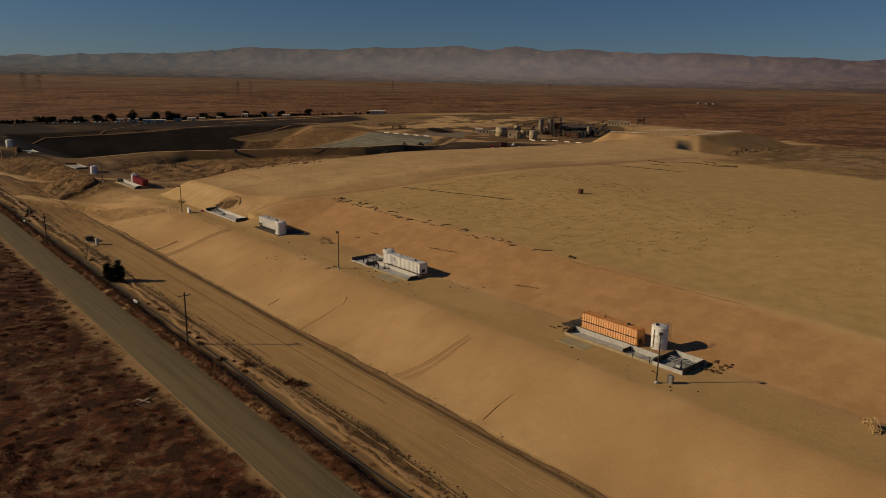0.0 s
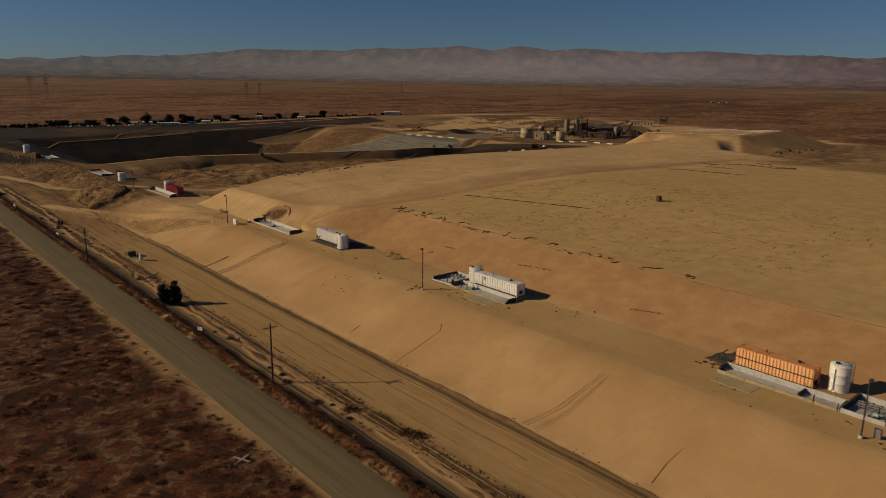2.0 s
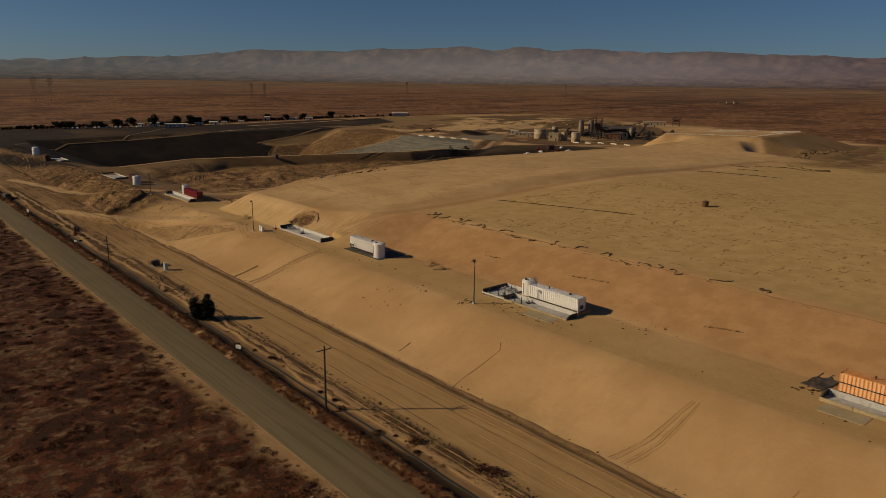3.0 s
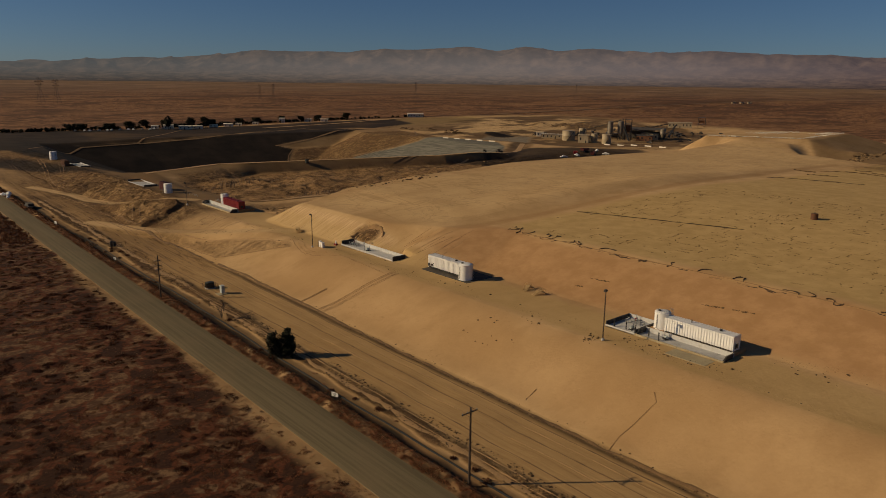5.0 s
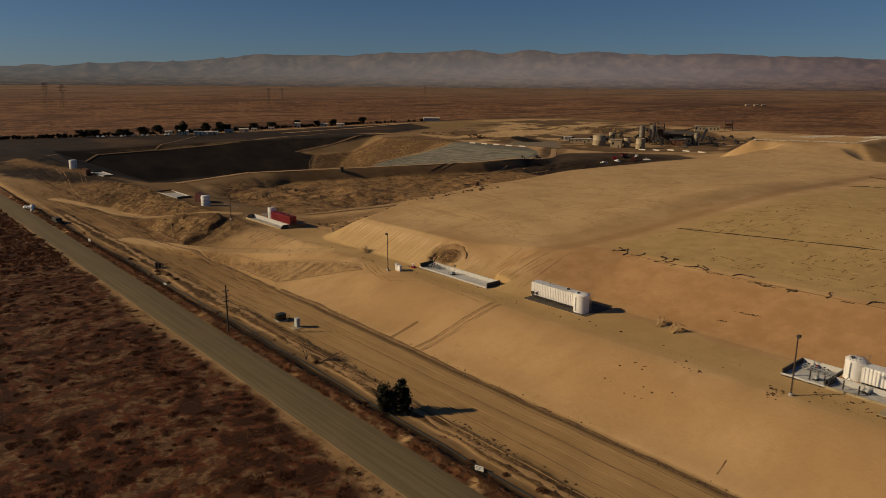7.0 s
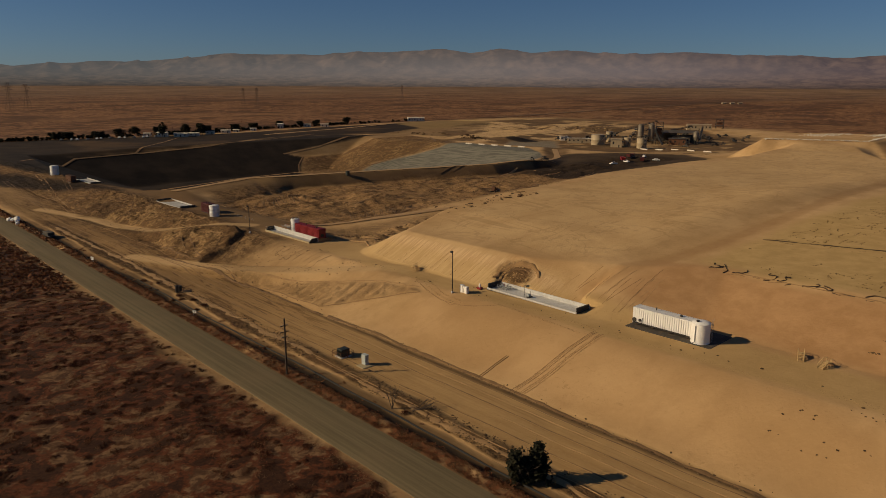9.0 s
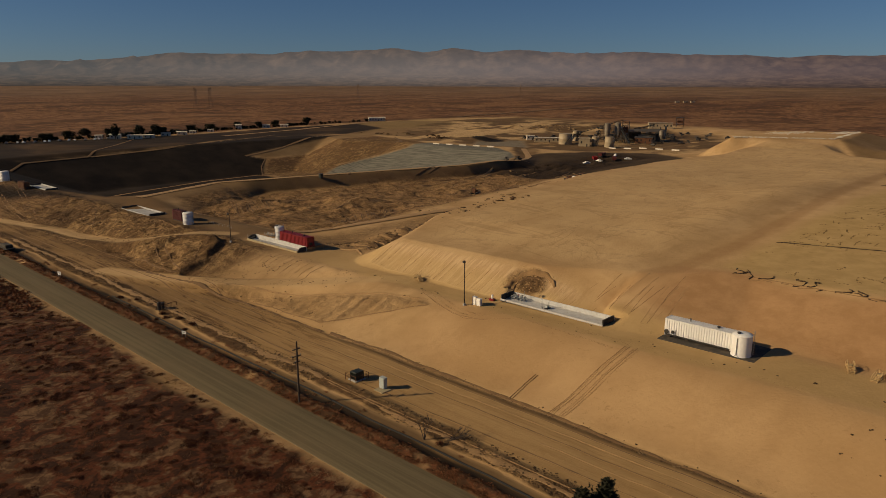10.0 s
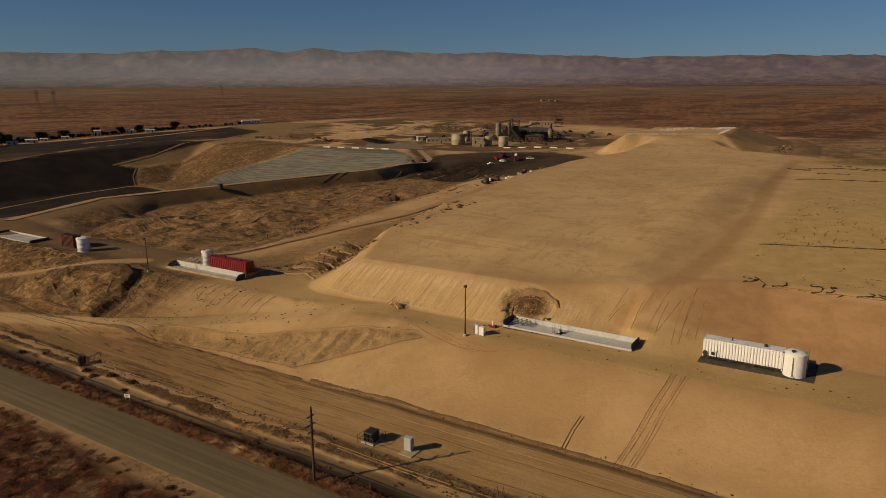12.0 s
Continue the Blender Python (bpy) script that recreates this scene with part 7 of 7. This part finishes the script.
# ---------------------------------------------------------------- the plant on the far yard


def silo(x, y, r, h, label):
    ob = thing("silo", x, y, None, 0, label, "silo", "plant silos")
    bm = B()
    lathe(bm, [(r * 0.25, 3.2), (r, 6.5), (r, 6.8), (r * 1.01, 6.85), (r, 7.0), (r, h * 0.6), (r * 1.01, h * 0.605), (r, h * 0.61), (r, h - 1.2), (r * 0.6, h - 0.3), (r * 0.2, h)], 26)
    part("shell", bm, SILO_GREY, ob, smooth=True)
    for a in (0.8, 2.37, 3.94, 5.5):
        bm = B()
        tube(bm, (r * 0.9 * math.cos(a), r * 0.9 * math.sin(a), -0.3), (r * 0.9 * math.cos(a), r * 0.9 * math.sin(a), 7.0), 0.22, sides=6)
        part("leg", bm, DARK_STEEL, ob)
    bm = B()
    for k in range(10):
        a = k * 0.628
        tube(bm, (r * 0.8 * math.cos(a), r * 0.8 * math.sin(a), h - 1.0), (r * 0.8 * math.cos(a), r * 0.8 * math.sin(a), h + 0.6), 0.05, sides=5)
        tube(bm, (r * 0.8 * math.cos(a), r * 0.8 * math.sin(a), h + 0.6), (r * 0.8 * math.cos(a + 0.628), r * 0.8 * math.sin(a + 0.628), h + 0.6), 0.05, sides=5)
    part("top_rail", bm, DARK_STEEL, ob)
    return ob


def truss_tower(x, y, w, h, label, name="steel_tower"):
    ob = thing(name, x, y, None, 30, label, "tower")
    for sx in (-1, 1):
        for sy in (-1, 1):
            bm = B()
            tube(bm, (sx * w, sy * w, -0.3), (sx * w, sy * w, h), 0.22, sides=6)
            part("leg", bm, DARK_STEEL, ob)
    n = int(h / 3.5)
    for k in range(n):
        z = (k + 1) * h / n
        bm = B()
        block(bm, -w - 0.3, w + 0.3, -w - 0.3, w + 0.3, z - 0.25, z)
        part("deck", bm, DARK_STEEL, ob)
        bm = B()
        for sx in (-1, 1):
            tube(bm, (sx * w, -w, z - h / n), (sx * w, w, z), 0.1, sides=5)
            tube(bm, (-w, sx * w, z - h / n), (w, sx * w, z), 0.1, sides=5)
        part("brace", bm, RUST, ob)
    bm = B()
    block(bm, -w * 0.8, w * 0.7, -w * 0.7, w * 0.8, h * 0.45, h * 0.72, 0.1)
    part("hopper", bm, RUST, ob, "rusty hopper")
    return ob


silo(541.5, 477.0, 2.5, 17.5, "tall grey-tan steel silo at the plant")
silo(549.0, 471.0, 2.6, 17.8, "tall grey-tan steel silo at the plant")
truss_tower(555.5, 467.0, 2.8, 19.0, "dark steel plant tower with decks and hopper")
truss_tower(564.0, 474.0, 3.4, 12.5, "low dark steel plant tower")
silo(573.0, 441.5, 2.4, 11.5, "shorter grey-tan silo by the shed")


def big_tank(x, y, r, h, label):
    ob = thing("storage_tank", x, y, None, 0, label, "tank", "plant tanks")
    bm = B()
    lathe(bm, [(r, -0.2), (r, h * 0.5), (r * 1.004, h * 0.505), (r, h * 0.51), (r, h), (r * 1.01, h), (r * 1.01, h + 0.15)], 40)
    part("shell", bm, TAN_TANK, ob, smooth=True)
    bm = B()
    lathe(bm, [(r, h + 0.1), (r * 0.5, h + r * 0.07), (0.3, h + r * 0.1)], 40)
    part("roof", bm, TAN_TANK, ob, smooth=True)
    bm = B()
    rows = []
    for k in range(int(h / 0.5)):
        c, d, z = math.cos(3.6 + k * 0.07), math.sin(3.6 + k * 0.07), 0.5 * k + 0.3
        rows.append([bm.verts.new((q * c, q * d, z + e)) for q, e in ((r * 1.005, 0), (r + 0.9, 0), (r + 0.9, 0.25), (r * 1.005, 0.25))])
    for p, q in zip(rows, rows[1:]):
        for k in range(4):
            bm.faces.new((p[k], p[(k + 1) % 4], q[(k + 1) % 4], q[k]))
    part("stair", bm, DARK_STEEL, ob)
    return ob


big_tank(505.0, 496.0, 5.7, 8.6, "squat tan storage tank at the plant")
big_tank(506.0, 467.5, 2.8, 7.6, "narrow tan storage tank at the plant")
big_tank(503.5, 452.5, 3.9, 8.2, "squat tan storage tank below the silos")
big_tank(540.0, 508.0, 3.0, 9.0, "small dark-tan storage tank")


def shed(x, y, dx, dy, h, turn, wall, roof, label, open_side=False, name="shed"):
    ob = thing(name, x, y, None, turn, label, "building", "site buildings")
    a, b = dx / 2, dy / 2
    if open_side:
        for sx in np.linspace(-a + 0.4, a - 0.4, max(3, int(dx / 7))):
            for sy in (-b + 0.3, b - 0.3):
                bm = B()
                block(bm, sx - 0.2, sx + 0.2, sy - 0.2, sy + 0.2, -0.3, h)
                part("column", bm, DARK_STEEL, ob)
        bm = B()
        block(bm, -a, a, b - 0.6, b - 0.35, -0.2, h * 0.7)
        part("back_wall", bm, wall, ob)
    else:
        bm = B()
        block(bm, -a, a, -b, b, -0.3, h, 0.04)
        part("wall", bm, wall, ob)
        n = max(2, int(dx / 3.5))
        for k in range(n):
            xx = -a + (k + 0.5) * dx / n
            bm = B()
            if k == n // 2:
                block(bm, xx - 0.5, xx + 0.5, -b - 0.05, -b + 0.1, 0.0, min(2.1, h * 0.8))
                part("door", bm, DARK_STEEL, ob)
            else:
                block(bm, xx - 0.6, xx + 0.6, -b - 0.05, -b + 0.1, h * 0.38, h * 0.72)
                part("window", bm, GLASS, ob)
    bm = B()
    vs = [bm.verts.new(v) for v in ((-a - 0.5, -b - 0.5, h), (a + 0.5, -b - 0.5, h), (a + 0.5, b + 0.5, h), (-a - 0.5, b + 0.5, h), (-a - 0.5, 0, h + dy * 0.10), (a + 0.5, 0, h + dy * 0.10))]
    for f in ((0, 1, 5, 4), (2, 3, 4, 5), (0, 4, 3), (1, 2, 5), (3, 2, 1, 0)):
        bm.faces.new([vs[i] for i in f])
    part("roof", bm, roof, ob)
    return ob


shed(581.0, 468.0, 40, 18, 9.0, -62, ROOFING, ROOFING, "large dark open-sided plant shed", True, "open_shed")
shed(498.0, 473.0, 9, 7, 6.5, -58, TAN_TANK, TAN_TANK, "tan plant hut among the tanks")
shed(511.0, 519.0, 22, 4, 4.0, -52, TAN_TANK, STUCCO, "long low tan plant building")
shed(520.0, 544.0, 7, 4, 4.0, -45, STUCCO, STUCCO, "small pale plant building")
shed(577.0, 457.5, 15, 5, 6.0, -62, TAN_TANK, ROOFING, "tan block with windows beside the open shed")
shed(738.0, 524.0, 26, 7, 6.0, -55, TAN_TANK, TAN_TANK, "pale building behind the plant")
truss_tower(777.0, 519.0, 4.0, 11.0, "low dark steel conveyor tower")
truss_tower(600.0, 500.0, 3.0, 9.0, "low dark steel screening tower")


def machine(x, y, turn, s, label):
    """A low piece of plant: frame, hopper, drum and a sloping chute."""
    ob = thing("plant_machine", x, y, None, turn, label, "machine", "plant machines")
    bm = B()
    tube(bm, (0, 0, -0.2), (0, 0, s * 2.4), 0.14 * s, sides=5)
    leg = part("leg", bm, DARK_STEEL, ob)
    leg.matrix_local = pose(-s * 2.2, -s * 1.2, 0)
    for xx, yy in ((2.2, -1.2), (2.2, 1.2), (-2.2, 1.2)):
        again(leg, s * xx, s * yy, 0)
    bm = B()
    vs = [bm.verts.new((s * a, s * b, s * c)) for a, b, c in ((-1.0, -0.6, 2.2), (1.0, -0.6, 2.2), (1.0, 0.6, 2.2), (-1.0, 0.6, 2.2), (-1.9, -1.3, 3.5), (1.9, -1.3, 3.5), (1.9, 1.3, 3.5), (-1.9, 1.3, 3.5))]
    for f in ((0, 1, 2, 3), (0, 1, 5, 4), (1, 2, 6, 5), (2, 3, 7, 6), (3, 0, 4, 7), (4, 5, 6, 7)):
        bm.faces.new([vs[i] for i in f])
    part("hopper", bm, ROOFING, ob, "dark hopper")
    bm = B()
    tube(bm, (-s * 3.0, s * 1.8, s * 1.2), (s * 2.6, s * 1.8, s * 1.6), s * 0.8, sides=12)
    part("drum", bm, DARK_STEEL, ob)
    bm = B()
    tube(bm, (s * 1.0, 0, s * 2.2), (s * 5.0, 0, s * 0.3), s * 0.35, sides=6)
    part("chute", bm, DARK_STEEL, ob)
    return ob


for k, (x, y, z) in enumerate(((557, 503, 1.6), (602, 541, 1.4), (541, 433, 1.0), (573, 423, 0.9), (588, 424, 0.9), (622, 431, 1.3), (659, 417, 1.0), (561, 486, 1.7), (569, 492, 1.5), (612, 472, 1.5), (632, 462, 1.2), (622, 502, 1.4), (586, 498, 1.6), (646, 472, 1.3), (533, 492, 1.2), (548, 520, 1.2), (664, 500, 1.3), (686, 568, 1.3), (690, 470, 0.9), (346, 427, 0.9), (325, 420, 0.8))):
    machine(x, y, 47 * k, 0.8 * z, "dark rusty machine standing at the plant")


g = random.Random(58)
for k in range(34):
    x, y = g.uniform(512, 690), g.uniform(425, 560)
    if 0.9 * (x - 512) + (y - 425) > 70 and math.hypot(x - 545, y - 474) > 9:
        machine(x, y, g.uniform(0, 360), g.uniform(0.5, 1.15), "dark rusty machine standing about the plant yard")


def conveyor(x0, y0, z0, x1, y1, z1, label):
    mx, my = (x0 + x1) / 2, (y0 + y1) / 2
    ob = thing("conveyor", mx, my, 0.0, 0, label, "conveyor", "plant conveyors")
    bm = B()
    a, b = Vector((x0 - mx, y0 - my, z0)), Vector((x1 - mx, y1 - my, z1))
    side = Vector((-(b - a).y, (b - a).x, 0)).normalized() * 0.7
    for s in (side, -side):
        tube(bm, a + s, b + s, 0.18, sides=6)
        tube(bm, a + s + Vector((0, 0, 1)), b + s + Vector((0, 0, 1)), 0.12, sides=6)
    part("frame", bm, DARK_STEEL, ob)
    bm = B()
    vs = [bm.verts.new(p + Vector((0, 0, d))) for d in (0.2, 0.35) for p in (a + side, a - side, b - side, b + side)]
    for f in ((0, 1, 2, 3), (4, 5, 6, 7), (0, 1, 5, 4), (2, 3, 7, 6), (1, 2, 6, 5), (3, 0, 4, 7)):
        bm.faces.new([vs[i] for i in f])
    part("belt", bm, RUBBER, ob)
    for s in (0.35, 0.7, 0.95):
        p = a.lerp(b, s)
        bm = B()
        for d in (side, -side):
            tube(bm, (p.x + 1.6 * d.x, p.y + 1.6 * d.y, 0.3), p + d, 0.12, sides=5)
        part("trestle", bm, DARK_STEEL, ob)
    return ob


conveyor(530, 520, 2.0, 556, 470, 20, "dark inclined conveyor feeding the plant tower")
conveyor(536, 452, 1.5, 550, 468, 12, "short dark inclined conveyor by the silos")
conveyor(566, 500, 1.5, 612, 482, 10, "dark inclined conveyor among the machines")
conveyor(640, 520, 1.5, 676, 500, 10, "dark inclined conveyor at the yard's far side")
shed(606.0, 492.0, 24, 10, 6.5, -55, ROOFING, ROOFING, "dark open-sided shed among the machines", True, "open_shed")
shed(560.0, 452.0, 14, 7, 5.0, -62, RUST, ROOFING, "rusty plant building under the tower")
shed(640.0, 505.0, 18, 8, 5.0, -50, ROOFING, ROOFING, "dark low plant building", True, "open_shed")
conveyor(600, 452, 2.0, 640, 470, 11, "dark inclined conveyor behind the shed")


# ---------------------------------------------------------------- vehicles and machines
def truck(x, y, turn, paint, label, bed=True, z=None):
    ob = thing("truck", x, y, z, turn, label, "truck", "site trucks")
    bm = B()
    block(bm, -4.2, 4.2, -0.6, 0.6, 0.75, 1.05)
    part("chassis", bm, DARK_STEEL, ob)
    cab = B()
    block(cab, 2.1, 4.3, -1.2, 1.2, 0.9, 2.9, 0.18)
    cab = part("cab", cab, paint, ob)
    bm = B()
    block(bm, 4.27, 4.34, -1.0, 1.0, 1.85, 2.65)
    part("windscreen", bm, GLASS, cab)
    bm = B()
    if bed:
        vs = [bm.verts.new(v) for v in ((-4.3, -1.25, 1.1), (1.8, -1.25, 1.1), (1.8, 1.25, 1.1), (-4.3, 1.25, 1.1), (-4.7, -1.4, 2.9), (1.9, -1.4, 2.9), (1.9, 1.4, 2.9), (-4.7, 1.4, 2.9), (-4.3, -1.15, 1.4), (1.7, -1.15, 1.4), (1.7, 1.15, 1.4), (-4.3, 1.15, 1.4))]
        for f in ((0, 1, 2, 3), (0, 1, 5, 4), (1, 2, 6, 5), (2, 3, 7, 6), (3, 0, 4, 7), (8, 9, 10, 11), (4, 5, 9, 8), (5, 6, 10, 9), (6, 7, 11, 10), (7, 4, 8, 11)):
            bm.faces.new([vs[i] for i in f])
    else:
        block(bm, -4.4, 1.8, -1.25, 1.25, 1.1, 3.3, 0.08)
    part("bed", bm, paint if bed else WHITE, ob)
    for xx in (3.2, -1.6, -3.0):
        for yy in (-1.05, 1.05):
            bm = B()
            tube(bm, (xx, yy - 0.2, 0.52), (xx, yy + 0.2, 0.52), 0.52, sides=16)
            wheel = part("wheel", bm, RUBBER, ob, smooth=True)
            bm = B()
            tube(bm, (xx, yy - 0.22, 0.52), (xx, yy + 0.22, 0.52), 0.26, sides=10)
            part("rim", bm, GALV, wheel)
    return ob


def dozer(x, y, turn, label, z=None):
    ob = thing("bulldozer", x, y, z, turn, label, "bulldozer", "earthmovers")
    for yy in (-1.1, 1.1):
        bm = B()
        block(bm, -2.2, 2.0, yy - 0.3, yy + 0.3, 0.0, 1.0, 0.28)
        part("track", bm, RUBBER, ob)
    bm = B()
    block(bm, 0.0, 2.2, -0.75, 0.75, 0.9, 2.1, 0.12)
    part("engine_hood", bm, RUST, ob)
    bm = B()
    block(bm, -1.7, 0.0, -0.85, 0.85, 0.9, 3.0, 0.1)
    part("cab", bm, RUST, ob)
    bm = B()
    block(bm, -1.5, -0.2, -0.88, 0.88, 1.9, 2.8)
    part("glass", bm, GLASS, ob)
    bm = B()
    block(bm, 2.7, 2.95, -1.8, 1.8, 0.1, 1.5, 0.05)
    part("blade", bm, STEEL, ob)
    bm = B()
    for yy in (-1.3, 1.3):
        tube(bm, (0.4, yy, 0.6), (2.75, yy, 0.6), 0.12, sides=6)
    part("push_arm", bm, DARK_STEEL, ob)
    return ob


def pickup(x, y, turn, paint, label, z=None):
    ob = thing("car", x, y, z, turn, label, "car", "parked cars")
    bm = B()
    block(bm, -2.5, 2.5, -0.9, 0.9, 0.45, 1.05, 0.12)
    body = part("body", bm, paint, ob)
    bm = B()
    block(bm, -1.0, 1.2, -0.82, 0.82, 1.05, 1.72, 0.16)
    cabin = part("cabin", bm, paint, ob)
    bm = B()
    block(bm, -0.8, 1.0, -0.84, 0.84, 1.15, 1.58)
    part("windows", bm, GLASS, cabin)
    for xx in (-1.55, 1.55):
        for yy in (-0.8, 0.8):
            bm = B()
            tube(bm, (xx, yy - 0.12, 0.36), (xx, yy + 0.12, 0.36), 0.36, sides=12)
            wheel = part("wheel", bm, RUBBER, ob)
            bm = B()
            tube(bm, (xx, yy - 0.13, 0.36), (xx, yy + 0.13, 0.36), 0.2, sides=8)
            part("rim", bm, GALV, wheel)
    return ob


for x, y, a, paint, label in ((404, 406, 40, RED, "red dump truck in the dark yard"), (412, 396, 30, MAROON, "maroon dump truck in the dark yard"), (420, 410, 10, MAROON, "maroon dump truck in the dark yard")):
    truck(x, y, a, paint, label)
for x, y, a in ((396, 398, 70), (416, 388, 120), (424, 402, 20), (300, 356, 20), (384, 400, 150)):
    pickup(x, y, a, WHITE, "white pickup parked in the dark yard")
for x, y, a in ((291, 353, 50), (303, 354, 100), (236, 369, 20), (331, 352, 160), (352, 350, 30)):
    dozer(x, y, a, "rusty brown bulldozer standing on the dark earth")
for k in range(14):
    pickup(170 + 6.5 * k + 1.5 * math.sin(k * 2.1), 818 - 0.8 * k + 2 * math.cos(k), 60 + 9 * math.sin(k * 1.7), WHITE if k % 3 else STEEL, "pale parked car by the far trees" if k % 3 else "grey parked car by the far trees")

# low far buildings by the trees
for x, y, dx, dy, h in ((255, 810, 9, 6, 4.0), (268, 799, 12, 6, 3.2), (281, 800, 9, 6, 2.8), (304, 814, 8, 5, 2.8), (322, 817, 9, 6, 3.0), (338, 826, 6, 4, 2.5), (402, 846, 6, 6, 5.0), (438, 848, 8, 5, 3.0), (455, 838, 9, 5, 3.0), (620, 866, 22, 8, 4.5), (362, 834, 6, 4, 2.4), (246, 824, 6, 5, 3.0)):
    shed(x, y, dx, dy, h, -35, STUCCO, STUCCO, "low pale building by the far trees", name="house")


# ---------------------------------------------------------------- concrete barriers in a row
def barrier(x, y, turn):
    ob = thing("barrier", x, y, None, turn, "white concrete road barrier", "barrier", "concrete barriers")
    bm = B()
    prof = [(-0.4, 0), (-0.4, 0.15), (-0.2, 0.45), (-0.12, 1.1), (0.12, 1.1), (0.2, 0.45), (0.4, 0.15), (0.4, 0)]
    ends = [[bm.verts.new((s * 3.0, u, 0.8 * v)) for u, v in prof] for s in (-1, 1)]
    for k in range(len(prof)):
        j = (k + 1) % len(prof)
        bm.faces.new((ends[0][k], ends[0][j], ends[1][j], ends[1][k]))
    bm.faces.new(ends[0][::-1]), bm.faces.new(ends[1])
    part("rail", bm, STUCCO, ob)
    return ob


for ax, ay, bx, by, n in ((412, 568, 423, 505, 5), (494, 451, 495, 385, 5)):
    for k in range(n):
        s = (k + 0.5) / n
        barrier(ax + s * (bx - ax), ay + s * (by - ay), math.degrees(math.atan2(by - ay, bx - ax)))
for x, y in ((1592, 884), (1604, 872), (1580, 898)):
    shed(x, y, 9, 6, 3, -40, TAN_TANK, TAN_TANK, "tiny pale building far on the plain", name="house")
ob = thing("dark_cabin", 200.3, 439.0, None, 0, "small dark cabin standing on the ridge road", "cabin")
bm = B()
block(bm, -0.8, 0.8, -0.8, 0.8, 0.0, 2.2, 0.05)
part("wall", bm, GREEN_BOX, ob)
bm = B()
block(bm, -0.95, 0.95, -0.95, 0.95, 2.2, 2.35, 0.03)
part("roof", bm, DARK_STEEL, ob)


# ---------------------------------------------------------------- power line across the plain
def pylon(x, y, h):
    ob = thing("pylon", x, y, None, 35, "far grey lattice power pylon on the plain", "pylon", "power pylons")
    w = h * 0.11
    levels = [0, 0.2, 0.4, 0.6, 0.78, 1.0]
    wid = lambda s: w * (1 - 0.82 * min(1.0, s / 0.7)) + 0.02 * h * (s > 0.7)
    for sx in (-1, 1):
        for sy in (-1, 1):
            bm = B()
            for a, b in zip(levels, levels[1:]):
                tube(bm, (sx * wid(a), sy * wid(a), a * h), (sx * wid(b), sy * wid(b), b * h), 0.17, sides=4)
            part("leg", bm, HAZY_STEEL, ob)
    bm = B()
    for a, b in zip(levels, levels[1:]):
        for sx in (-1, 1):
            tube(bm, (sx * wid(a), -wid(a), a * h), (sx * wid(b), wid(b), b * h), 0.12, sides=4)
            tube(bm, (-wid(a), sx * wid(a), a * h), (wid(b), sx * wid(b), b * h), 0.12, sides=4)
    part("bracing", bm, HAZY_STEEL, ob)
    for z, r in ((0.74, 0.2), (0.85, 0.24), (0.95, 0.17)):
        bm = B()
        tube(bm, (-r * h, 0, z * h), (r * h, 0, z * h), 0.25, sides=4)
        tube(bm, (-r * h, 0, z * h), (0, 0, (z + 0.06) * h), 0.15, sides=4)
        tube(bm, (r * h, 0, z * h), (0, 0, (z + 0.06) * h), 0.15, sides=4)
        part("crossarm", bm, HAZY_STEEL, ob)
    return ob


for x, y, h in ((297, 1570, 46), (318, 1541, 44), (657, 1411, 38), (681, 1402, 38), (1078, 1440, 40), (1430, 1236, 38)):
    pylon(x, y, h)
